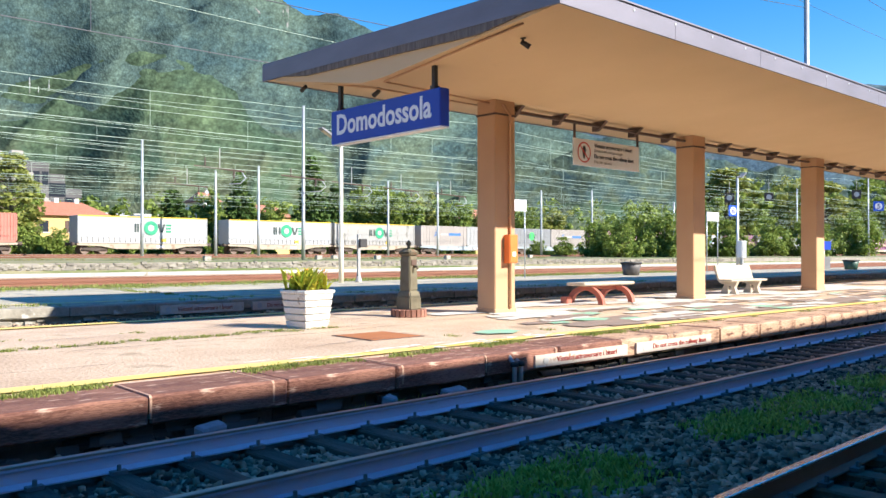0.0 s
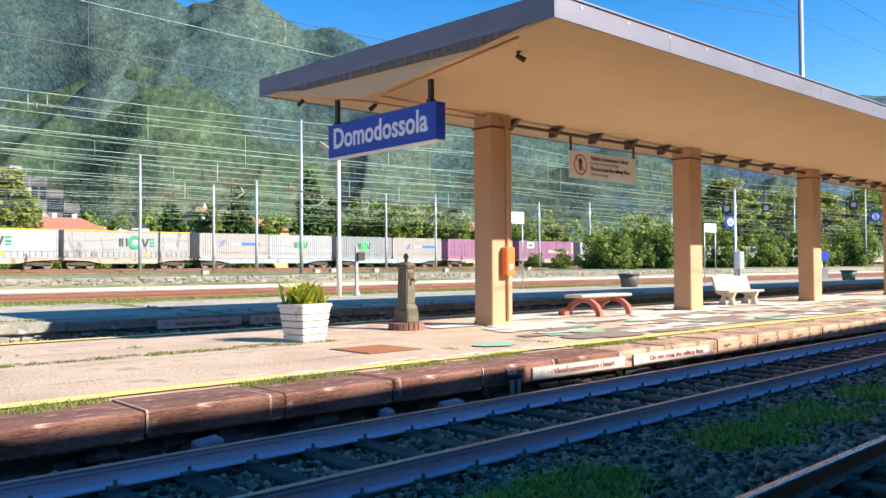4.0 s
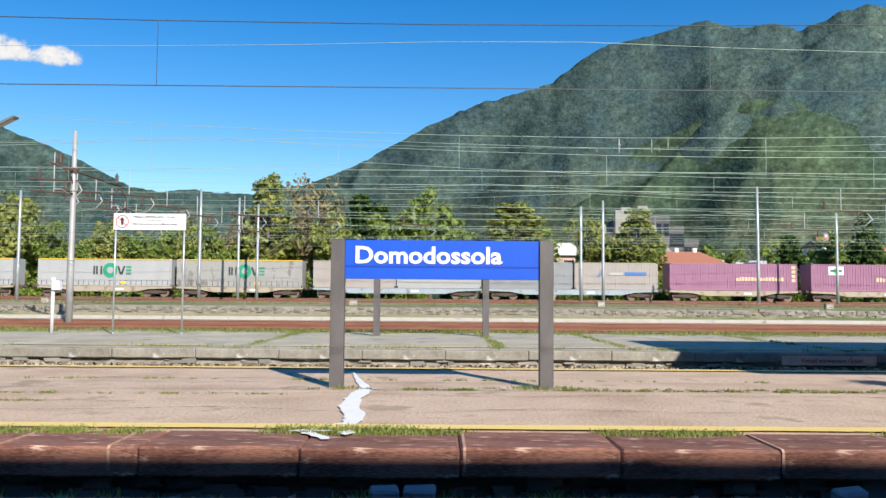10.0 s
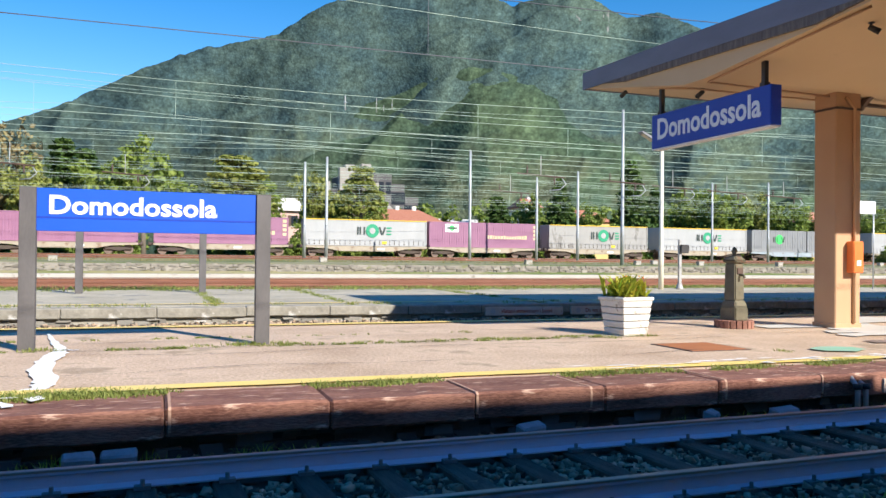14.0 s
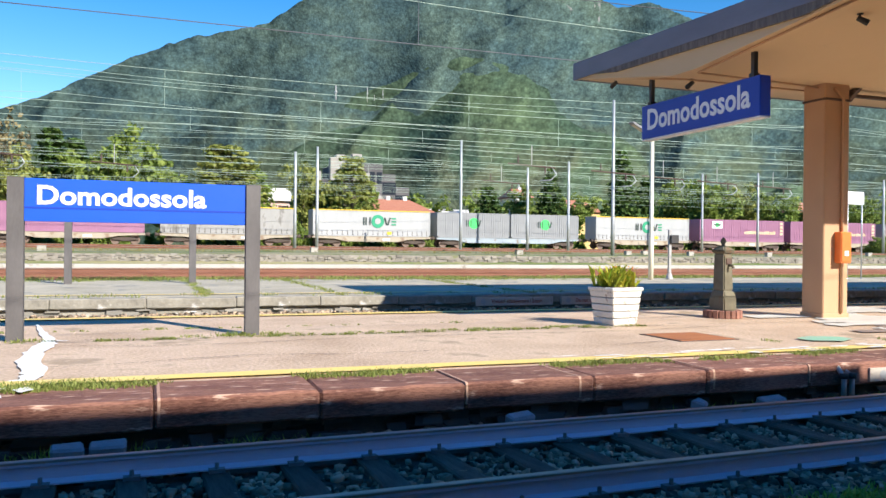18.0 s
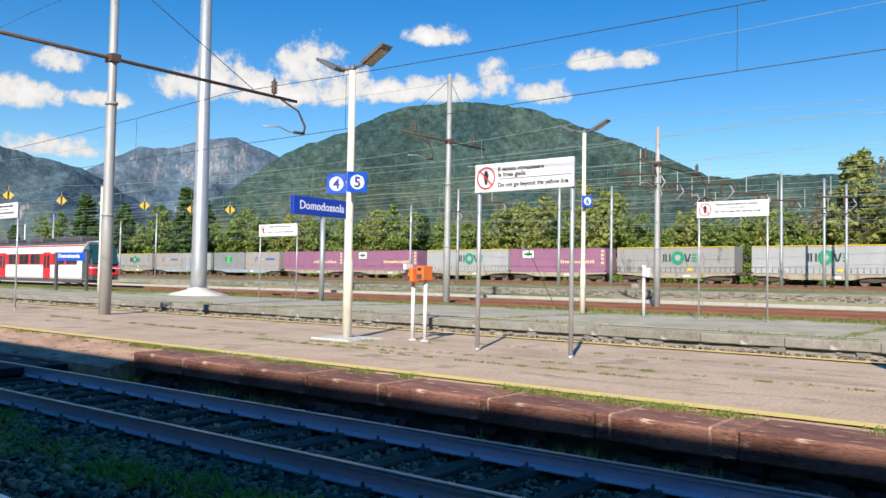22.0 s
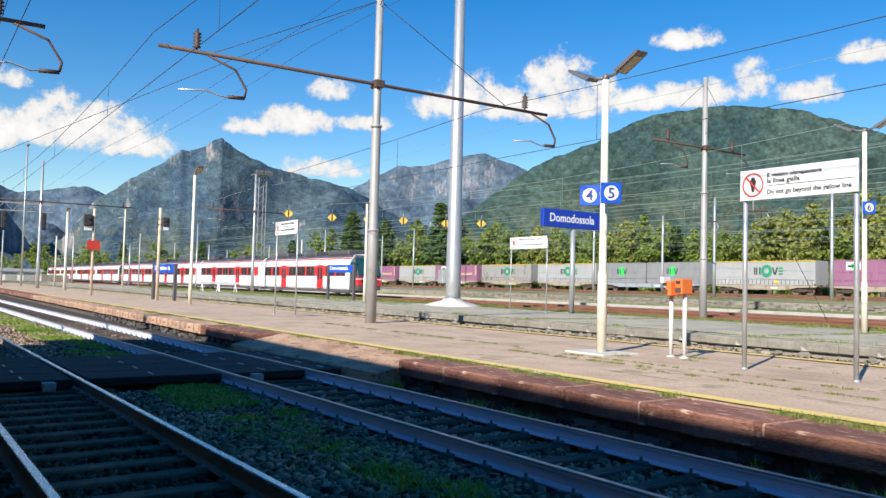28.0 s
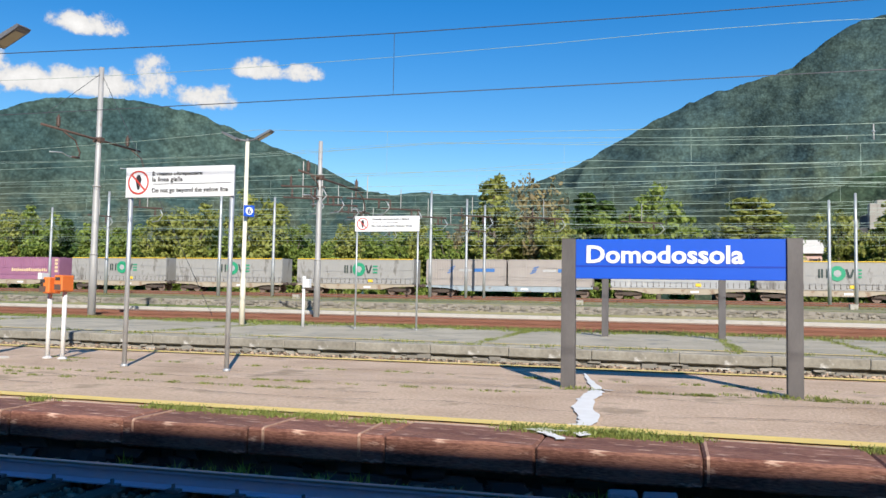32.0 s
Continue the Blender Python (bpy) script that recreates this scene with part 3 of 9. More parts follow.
def build_ground():
    ys = [-4600, -1500, -400, -60, -9, -3, 0.3, 3, 5.5, 7.6, 10, 16, 18, 20, 24, 28, 30, 33, 36, 40, 44, 47, 49, 50.5, 51.2, 52, 56, 62, 70, 76, 82, 85, 88, 92, 100, 110, 140, 200, 400, 900, 2000, 4600]
    xs = sorted({-4600, -3000, -1500, -800, -400, *range(-260, 261, 20), 400, 800, 1500, 3000, 4600})
    verts, faces = [], []
    for y in ys:
        for x in xs:
            verts.append((x, y, land_height(y) + (0.04 * noise.noise(Vector((x * 0.05, y * 0.11, 0))) if 52 < y < 400 else 0)))
    w = len(xs)
    for j in range(len(ys) - 1):
        for i in range(w - 1):
            faces.append((j * w + i, j * w + i + 1, (j + 1) * w + i + 1, (j + 1) * w + i))
    me = arrays_mesh("ground", verts, faces, M_meadow)
    me.materials.append(M_ballast_bed)
    me.materials.append(M_gravel_far)
    for p in me.polygons:
        y = p.center.y
        p.material_index = 1 if -9 < y < 19 else 2 if 28 < y < 50.4 or 82 < y < 88.5 else 0
    tagged(new("ground", me), "railway yard ground of ballast, gravel and dry grass", "ground", kind="structure")


build_ground()


def crest_curve(pts):
    a = sorted(pts)
    xs, es = [p[0] for p in a], [p[1] for p in a]
    return lambda az: float(np.interp(az, xs, es))


def mountain(name, label, pts, r0, rc, material, rough, seed, steps=(360, 60), wave=420.0, back=0.82):
    """A range whose skyline, seen from the station, follows a few summits; spurs and gullies run down from the crest."""
    crest = crest_curve(pts)
    a0, a1 = min(p[0] for p in pts), max(p[0] for p in pts)
    na, nr = steps
    verts, faces = [], []
    for i in range(na + 1):
        az = a0 + (a1 - a0) * i / na
        jag = noise.fractal(Vector((az * 1.1, seed, 0)), 0.9, 2.2, 6) * 0.14 + noise.noise(Vector((az * 9.0, seed, 3))) * 0.03
        shift = noise.noise(Vector((az * 0.05, seed + 9, 0))) * 0.06
        rcc = rc * (1 + shift)
        for j in range(nr + 1):
            u = j / nr
            if u <= back:
                v = u / back
                r = r0 + (rcc - r0) * v
                fall = v ** 1.18
            else:
                v = (u - back) / (1 - back)
                r = rcc * (1 + 0.25 * v)
                fall = 1 - 0.55 * v * v
            # the jagged skyline fades out below the crest
            el = max(0.05, crest(az) + jag * (v ** 5 if u <= back else 1.0))
            h = 1.2 + rcc * math.tan(radians(el)) * fall
            x, y = -r * math.sin(radians(az)), r * math.cos(radians(az))
            if 0 < u < back:
                env = math.sin(math.pi * min(1, u / back)) ** 0.8
                g = noise.fractal(Vector((x / wave, y / wave, seed)), 1.2, 2.1, 5)
                spur = noise.ridged_multi_fractal(Vector((x / (wave * 2.0), y / (wave * 2.0), seed + 2)), 1.15, 2.1, 4, 1.0, 2.0)
                rib = 0.5 - 1.6 * abs(noise.noise(Vector((az * 0.15 + r / (wave * 3.2), r / (wave * 5.0), seed + 5))))
                h += env * rough * (g * 0.50 + (spur - 1.0) * 0.55 + rib * 0.75)
            verts.append((x, y, max(h, -5.0)))
    for i in range(na):
        for j in range(nr):
            k = i * (nr + 1) + j
            faces.append((k, k + 1, k + nr + 2, k + nr + 1))
    me = arrays_mesh(name, verts, faces, material)
    # slope coordinates in metres: along the range, and up its side
    uv = me.uv_layers.new(name="slope")
    flat = np.array([(radians(a0 + (a1 - a0) * i / na) * rc, math.atan2(verts[i * (nr + 1) + j][2], math.hypot(*verts[i * (nr + 1) + j][:2])) * rc) for i in range(na + 1) for j in range(nr + 1)], dtype=np.float32)
    index = np.empty(len(me.loops), dtype=np.int32)
    me.loops.foreach_get("vertex_index", index)
    uv.data.foreach_set("uv", flat[index].ravel())
    for p in me.polygons:
        p.use_smooth = True
    return tagged(new(name, me), label, "mountain", kind="structure")


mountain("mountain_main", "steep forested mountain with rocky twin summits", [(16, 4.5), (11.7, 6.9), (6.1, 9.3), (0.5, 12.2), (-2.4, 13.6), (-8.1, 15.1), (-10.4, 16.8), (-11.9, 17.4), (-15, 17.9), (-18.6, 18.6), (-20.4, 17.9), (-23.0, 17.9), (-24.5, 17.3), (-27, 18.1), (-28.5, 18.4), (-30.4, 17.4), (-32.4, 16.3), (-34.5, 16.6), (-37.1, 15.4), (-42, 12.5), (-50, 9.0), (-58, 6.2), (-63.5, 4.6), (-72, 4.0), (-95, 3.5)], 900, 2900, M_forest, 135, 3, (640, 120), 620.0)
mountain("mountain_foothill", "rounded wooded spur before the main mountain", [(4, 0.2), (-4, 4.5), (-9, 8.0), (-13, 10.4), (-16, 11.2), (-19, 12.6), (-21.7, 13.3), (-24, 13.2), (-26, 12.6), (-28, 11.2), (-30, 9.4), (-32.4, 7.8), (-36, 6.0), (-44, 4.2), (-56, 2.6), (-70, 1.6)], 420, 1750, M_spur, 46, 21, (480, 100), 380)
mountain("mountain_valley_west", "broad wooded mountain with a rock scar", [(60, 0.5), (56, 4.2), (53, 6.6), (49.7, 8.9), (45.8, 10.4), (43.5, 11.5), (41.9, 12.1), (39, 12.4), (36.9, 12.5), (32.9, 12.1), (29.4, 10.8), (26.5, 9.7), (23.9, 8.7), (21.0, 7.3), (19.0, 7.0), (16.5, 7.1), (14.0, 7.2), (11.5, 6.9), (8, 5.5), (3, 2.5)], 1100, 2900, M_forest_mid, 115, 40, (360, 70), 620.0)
mountain("mountain_valley_end", "rocky pyramid mountain over the valley", [(92, 0.2), (83.2, 0.4), (81.7, 1.6), (81.1, 2.8), (80.5, 3.8), (79.8, 4.9), (79.0, 5.5), (77.8, 6.5), (75.7, 7.8), (74.6, 8.75), (74.1, 8.6), (72.9, 9.25), (72.0, 9.75), (71.2, 9.1), (70.2, 8.55), (68.1, 7.8), (66, 7.4), (64, 7.0), (62.1, 6.3), (60.5, 5.2), (56, 3.5), (50, 1.0)], 1500, 3400, M_forest_hazed, 115, 55, (340, 60), 620.0)
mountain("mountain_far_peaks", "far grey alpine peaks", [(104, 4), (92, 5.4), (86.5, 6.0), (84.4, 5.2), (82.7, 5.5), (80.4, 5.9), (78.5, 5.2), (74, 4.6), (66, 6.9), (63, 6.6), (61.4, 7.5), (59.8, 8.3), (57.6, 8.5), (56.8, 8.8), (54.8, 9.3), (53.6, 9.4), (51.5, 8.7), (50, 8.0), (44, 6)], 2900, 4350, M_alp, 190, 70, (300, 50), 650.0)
mountain("mountain_valley_south", "steep valley side of woods and cliffs", [(128, 16), (116, 13.5), (104, 9.6), (99, 8.4), (95, 8.9), (92, 8.6), (90.7, 8.3), (89.6, 7.7), (88.5, 6.9), (87.4, 6.1), (86.0, 5.2), (85.1, 4.4), (84.3, 3.2), (83.5, 2.0), (82.3, 0.9), (81, 0.2)], 900, 2700, M_forest_hazed, 90, 80, (260, 60), 620.0)
mountain("mountain_east", "long wooded mountain across the valley, coloured blue with haze", [(-34, 1.0), (-42, 8.0), (-50, 10.4), (-60, 11.2), (-70, 10.5), (-82, 9.0), (-100, 6.0)], 1900, 3700, M_forest_hazed, 40, 61, (240, 50))
mountain("mountain_behind", "wooded valley side behind the station", [(128, 15), (150, 13), (180, 12), (220, 13), (250, 8), (265, 3.5)], 1600, 3200, M_forest_hazed, 60, 90, (120, 24))

# ---- tracks ----
def rail_bm(x0, x1, y, z, head=False):
    """Rail, or only its head, along x; z is the running surface."""
    bm = BM()
    if head:
        prism(bm, [(y - 0.036, z - 0.02), (y - 0.036, z - 0.005), (y - 0.028, z), (y + 0.028, z), (y + 0.036, z - 0.005), (y + 0.036, z - 0.02)], "x", x0, x1)
    else:
        prism(bm, [(y - 0.075, z - 0.17), (y + 0.075, z - 0.17), (y + 0.075, z - 0.158), (y + 0.016, z - 0.135), (y + 0.012, z - 0.05), (y + 0.034, z - 0.038), (y + 0.034, z - 0.02), (y - 0.034, z - 0.02), (y - 0.034, z - 0.038), (y - 0.012, z - 0.05), (y - 0.016, z - 0.135), (y - 0.075, z - 0.158)], "x", x0, x1)
    return bm


def sleeper_mesh(name, material, w, length, h):
    bm = BM()
    box(bm, -w / 2, w / 2, -length / 2, length / 2, -h, 0, 0.015)
    return to_mesh(name, bm, material)


def track(name, label, yc, z, x0, x1, side, top, sleeper_mat, near=None, gauge=1.505, group="railway tracks", turn=0.0):
    t = thing(name, label, "railway track", pose(0, 0, 0, 0, 0, turn), group)
    for s in (-1, 1):
        r = part("rail", rail_bm(x0, x1, yc + s * gauge / 2, z), side, t)
        part("rail_head", rail_bm(x0, x1, yc + s * gauge / 2, z, True), top, r, "worn running surface")
    zs = z - 0.175
    me = sleeper_mesh("sleeper", sleeper_mat, 0.21, 2.5, 0.16)
    rnd = random.Random(int(yc * 100))
    far = BM()
    clips = BM()
    x = x0 + 0.3
    while x < x1:
        if near and near[0] < x < near[1]:
            part("sleeper", me, None, t, at=pose(x, yc + rnd.uniform(-0.03, 0.03), zs + rnd.uniform(-0.006, 0.004), 0, 0, rnd.uniform(-1.2, 1.2)))
            for s in (-1, 1):
                for k in (-1, 1):
                    yy = yc + s * gauge / 2 + k * 0.105
                    box(clips, x - 0.06, x + 0.06, yy - 0.035, yy + 0.035, zs, zs + 0.03)
                    tube(clips, (x, yy + k * 0.01, zs), (x, yy + k * 0.01, zs + 0.075), 0.018, 0.016, 6)
        else:
            box(far, x - 0.125, x + 0.125, yc - 1.25, yc + 1.25, zs - 0.1, zs)
        x += 0.6
    if near:
        tagged(part("fastening", clips, M_clip, t), kind="stuff")
    else:
        clips.free()
    tagged(part("far_sleeper", far, sleeper_mat, t, "row of sleepers"), kind="stuff")
    return t


Y_A, Y_B = 1.81, 5.64
SKEW = 1.26  # the two near tracks run at this angle to the middle platform
track("track_near", "railway track beside the station platform, concrete sleepers", Y_A, Z_RAIL, -260, 120, M_rail_brown, M_rail_shine, M_sleeper_con, (-34, 14), turn=SKEW)
track("track_middle", "railway track with pale painted rails on wooden sleepers", Y_B, Z_RAIL, -260, 120, M_rail_side, M_rail_top, M_sleeper, (-34, 34), turn=SKEW)
track("track_between_platforms", "railway track sunk between two platforms", 16.9, Z_RAIL, -260, 160, M_rail_rust, M_rail_top, M_sleeper)
track("track_rusty", "little used rusty railway track on pale gravel", 32.6, 0.06, -300, 300, M_rail_rust, M_rail_rust, M_sleeper)
track("track_rusty", "little used rusty railway track on pale gravel", 37.4, 0.08, -300, 300, M_rail_rust, M_rail_rust, M_sleeper)
track("track_rusty", "little used rusty railway track on pale gravel", 43.2, 0.10, -300, 300, M_rail_rust, M_rail_top, M_sleeper)
track("track_freight", "freight line track on ballast", Y_FREIGHT, Z_FREIGHT, -420, 420, M_rail_rust, M_rail_top, M_sleeper)
track("track_yard", "yard track in the grass", 72.0, 1.13, -420, 420, M_rail_rust, M_rail_top, M_sleeper)


# the opening left by the missing kerb stones, whose length is 1.39 m from x = -150
RAMP_X = (-150 + 94 * 1.39, -150 + 99 * 1.39)


def rubber_crossing():
    c = thing("rubber_crossing", "black rubber panel crossing laid between the rails", "track crossing", pose(0, 0, 0, 0, 0, SKEW))
    spans = [(0.46, Y_A - 0.86), (Y_A - 0.66, Y_A + 0.66), (Y_A + 0.86, Y_B - 0.86), (Y_B - 0.66, Y_B + 0.66), (Y_B + 0.86, 7.12)]
    for y0, y1 in spans:
        for k in range(4):
            x0 = -17.58 + k * 0.98
            part("panel", box(BM(), x0, x0 + 0.965, y0, y1, -0.40, Z_RAIL - 0.012, 0.012), M_rubber, c)
    part("ramp", prism(BM(), [(7.02, -0.24), (8.28, 0.012), (8.28, -0.46), (7.02, -0.46)], "x", RAMP_X[0] + 0.02, RAMP_X[1] - 0.02), M_kerb_pale, c, "asphalt ramp up to the platform edge")
    marks = BM()
    for k in range(4):
        for y0, y1 in spans[1:]:
            box(marks, -17.2 + k * 0.98, -16.9 + k * 0.98, (y0 + y1) / 2 - 0.014, (y0 + y1) / 2 + 0.014, Z_RAIL - 0.012, Z_RAIL - 0.008)
    tagged(part("stud_row", marks, M_galv, c, "short pale studs"), kind="stuff")
    for y in (Y_A + 0.3, Y_B - 0.3):
        part("end_plate", box(BM(), -13.62, -13.44, y - 0.09, y + 0.09, -0.42, -0.285, 0.01), M_galv_old, c, "small grey end plate")


rubber_crossing()

# ---- platforms ----
Y_E2, Y_B2 = 7.08, 15.20
Y_E3, Y_B3 = 18.60, 28.20


def slab(name, label, x0, x1, y0, y1, z0, z1, material):
    """A paved deck cut into cells, so that its surface can undulate a little."""
    verts, faces = [], []
    nx, ny = int((x1 - x0) / 1.5), max(4, int((y1 - y0) / 0.8))
    for j in range(ny + 1):
        for i in range(nx + 1):
            x, y = x0 + (x1 - x0) * i / nx, y0 + (y1 - y0) * j / ny
            edge = 0 if j in (0, ny) else 1
            verts.append((x, y, z1 + edge * 0.005 * noise.noise(Vector((x * 0.35, y * 0.6, 2)))))
    w = nx + 1
    for j in range(ny):
        for i in range(nx):
            faces.append((j * w + i, j * w + i + 1, (j + 1) * w + i + 1, (j + 1) * w + i))
    b = len(verts)
    verts += [(x0, y0, z0), (x1, y0, z0), (x1, y1, z0), (x0, y1, z0)]
    faces += [(b, b + 1, nx, *range(nx - 1, -1, -1)), (b + 2, b + 3, ny * w, *range(ny * w + 1, ny * w + nx + 1))]
    me = arrays_mesh(name, verts, faces, material)
    return tagged(new(name, me), label, "platform", kind="structure")


P2 = slab("platform_middle", "island platform paved in worn reddish asphalt", -150, 95, Y_E2 + 0.84, Y_B2 - 0.3, -0.5, 0.0, M_asphalt_pink)
P3 = slab("platform_far", "far island platform of patched grey asphalt", -150, 120, Y_E3 + 0.38, Y_B3 - 0.02, -0.4, Z_P3, M_asphalt_grey)


def kerb_row(parent, y0, y1, z0, z1, x0, x1, step, material, seed, near, gap=(0.0, 0.0), alt=None, mortar=None):
    rnd = random.Random(seed)
    meshes = []
    for k in range(5):
        bm = BM()
        box(bm, 0.004, step - 0.004, y0, y1, z0, z1, 0.022)
        bmesh.ops.subdivide_edges(bm, edges=[e for e in bm.edges if abs(e.verts[0].co.x - e.verts[1].co.x) > 0.5 * step], cuts=5)
        for v in bm.verts:
            v.co.z += 0.012 * noise.noise(Vector((v.co.x * 4 + k * 7, v.co.y * 9, seed)))
            v.co.y += 0.02 * noise.noise(Vector((v.co.x * 4 + k * 5, v.co.z * 9, seed + 4)))
        meshes.append(to_mesh("kerb_stone", bm, material))
    other = []
    if alt:
        for me in meshes:
            me = me.copy()
            me.materials[0] = alt[1]
            other.append(me)
    rest = BM()
    joint = to_mesh("mortar_joint", prism(BM(), [(y0 - 0.003, z0 + 0.06), (y0 - 0.005, z1 - 0.02), (y0 + 0.02, z1 + 0.004), (y1 - 0.02, z1 + 0.005), (y1 - 0.02, z0 + 0.06)], "x", -0.012, 0.012), mortar) if mortar else None
    x = x0
    while x < x1:
        if joint and -14 < x < 26 and not gap[0] < x + step / 2 < gap[1] and rnd.random() < 0.75:
            part("mortar_joint", joint, None, parent, at=pose(x, 0, 0, 0, 0, rnd.uniform(-2.0, 2.0)))
        if gap[0] < x + step / 2 < gap[1]:
            pass
        elif near[0] < x < near[1]:
            # the paler copy marks the stretches of kerb lying in sun
            part("kerb_stone", rnd.choice(other if alt and (x > alt[0] or x < -24.0) else meshes), None, parent, at=pose(x, rnd.uniform(-0.012, 0.012), rnd.uniform(-0.012, 0.004)))
        else:
            box(rest, x + 0.005, x + step - 0.005, y0, y1, z0, z1)
        x += step
    tagged(part("far_kerb", rest, material, parent), kind="stuff")


kerb_row(P2, Y_E2, Y_E2 + 0.84, -0.26, 0.004, -150, 95, 1.39, M_kerb, 5, (-60, 60), (RAMP_X[0], RAMP_X[1]), (9.0, M_kerb_pale), M_mortar)
kerb_row(P2, Y_B2 - 0.3, Y_B2, -0.20, 0.004, -150, 95, 1.8, M_kerb_far, 6, (-45, 60))
kerb_row(P3, Y_E3, Y_E3 + 0.38, Z_P3 - 0.22, Z_P3 + 0.004, -150, 120, 1.9, M_kerb_far, 7, (-60, 70))
kerb_row(P3, Y_B3 - 0.02, Y_B3 + 0.3, Z_P3 - 0.22, Z_P3 + 0.004, -150, 120, 1.9, M_kerb_far, 8, (-40, 40))


M_rubble = island_mat("dark_rubble_stone", (0.03, 0.027, 0.025), (0.16, 0.15, 0.145), 0.9, 0.6)
M_rubble_far = island_mat("grey_rubble_stone", (0.20, 0.18, 0.15), (0.38, 0.35, 0.30), 0.9, 0.6)


def rubble_wall(parent, y, z0, z1, x0, x1, seed, material, label):
    """Rough stones set in the wall under the kerb."""
    rnd = random.Random(seed)
    part("wall_core", box(BM(), -150, 95, y + 0.06, y + 0.3, z0 - 0.1, z1), material, parent, label)
    v, f = [], []
    quad = ((0, 3, 2, 1), (4, 5, 6, 7), (0, 1, 5, 4), (1, 2, 6, 5), (2, 3, 7, 6), (3, 0, 4, 7))
    for _ in range(int((x1 - x0) * 11)):
        w, h = rnd.uniform(0.06, 0.24), rnd.uniform(0.03, 0.075)
        x, z, d = rnd.uniform(x0, x1), rnd.uniform(z0 - 0.02, z1 - 0.02), rnd.uniform(-0.05, 0.05)
        k = len(v)
        for sx, sy, sz in ((-1, -1, -1), (1, -1, -1), (1, 1, -1), (-1, 1, -1), (-1, -1, 1), (1, -1, 1), (1, 1, 1), (-1, 1, 1)):
            j = rnd.uniform(0.55, 1.1)
            v.append((x + sx * w * j, y + 0.07 + d + sy * 0.07 * rnd.uniform(0.6, 1.0), z + sz * h * rnd.uniform(0.6, 1.1)))
        f += [tuple(k + i for i in q) for q in quad]
    bm = arrays_mesh("rubble_facing", v, f, M_rubble if material is M_wall_dark else M_rubble_far)
    tagged(part("rubble_facing", bm, None, parent), kind="stuff")


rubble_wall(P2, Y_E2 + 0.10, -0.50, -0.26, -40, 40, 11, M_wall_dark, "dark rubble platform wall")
rubble_wall(P3, Y_E3 + 0.06, -0.44, Z_P3 - 0.22, -45, 45, 12, M_kerb_far, "grey weathered platform wall")


def strip(name, parent, y, w, x0, x1, z, material, breaks, seed, label=""):
    """A painted line with ragged edges and worn gaps."""
    rnd = random.Random(seed)
    verts, faces = [], []
    x = x0
    while x < x1:
        nx = x + 0.5
        if rnd.random() > breaks:
            b = len(verts)
            j = [rnd.uniform(-0.012, 0.012) for _ in range(4)]
            verts += [(x, y - w / 2 + j[0], z), (nx, y - w / 2 + j[1], z), (nx, y + w / 2 + j[2], z), (x, y + w / 2 + j[3], z)]
            faces.append((b, b + 1, b + 2, b + 3))
        x = nx
    part(name, arrays_mesh(name, verts, faces, material), None, parent, label)


strip("yellow_line", P2, 8.15, 0.27, -150, 95, 0.020, M_yellow, 0.0, 1, "worn yellow safety line")
strip("yellow_line", P2, 14.92, 0.30, -150, 95, 0.022, M_yellow, 0.0, 2, "worn yellow safety line")
strip("yellow_line", P3, 19.7, 0.20, -150, 120, Z_P3 + 0.020, M_yellow, 0.04, 3, "worn yellow safety line")


def patch(name, parent, pts, z, material, label):
    verts = [(x, y, z) for x, y in pts]
    part(name, arrays_mesh(name, verts, [tuple(range(len(verts)))], material), None, parent, label)


def crack_fill():
    """Whitewashed repair running across the platform, in ragged stretches."""
    rnd = random.Random(4)
    runs = [
        [(-1.51, 14.0, 0.03), (-1.38, 13.2, 0.05), (-1.28, 12.6, 0.07), (-1.10, 11.7, 0.10), (-1.09, 11.3, 0.14), (-1.12, 10.8, 0.15), (-1.15, 10.3, 0.16), (-1.08, 9.5, 0.17), (-0.95, 8.76, 0.16), (-0.97, 8.4, 0.13), (-1.08, 8.18, 0.10), (-1.30, 8.0, 0.08)],
        [(-1.22, 8.06, 0.10), (-1.34, 7.90, 0.13), (-1.25, 7.70, 0.09), (-1.12, 7.50, 0.07), (-1.07, 7.38, 0.05)],
        [(-1.08, 11.60, 0.10), (-0.98, 11.58, 0.05), (-0.84, 11.55, 0.015)],
    ]
    verts, faces = [], []
    for line in runs:
        for n, ((xa, ya, wa), (xb, yb, wb)) in enumerate(zip(line[:-1], line[1:])):
            for k in range(4):
                u = k / 4
                x, y, w = xa + (xb - xa) * u, ya + (yb - ya) * u, wa + (wb - wa) * u
                side = Vector((yb - ya, xa - xb)).normalized()
                b = len(verts)
                for q in (1, -1):
                    f = w * (0.50 + 0.45 * rnd.random())
                    verts.append((x + q * side.x * f, y + q * side.y * f, 0.018))
                if n or k:
                    faces.append((b - 2, b - 1, b + 1, b))
    part("crack_filling", arrays_mesh("crack_filling", verts, faces, M_chalk), None, P2, "whitewashed crack repair")
    spots = [(-1.3, 7.86, 0.22, 0.07), (-0.93, 7.75, 0.08, 0.13), (-9.7, 7.93, 0.5, 0.05)]
    spots += [(rnd.uniform(4.6, 9.8), rnd.uniform(7.98, 8.42), rnd.uniform(0.06, 0.22), rnd.uniform(0.02, 0.05)) for _ in range(34)]
    for k, (x, y, w, h) in enumerate(spots):
        patch("white_patch", P2, [(x + w * math.cos(a * 0.5236) * rnd.uniform(0.6, 1.15), y + h * math.sin(a * 0.5236) * rnd.uniform(0.55, 1.2)) for a in range(12)], 0.0235 + 0.0004 * k, M_chalk, "white worn paint patch")


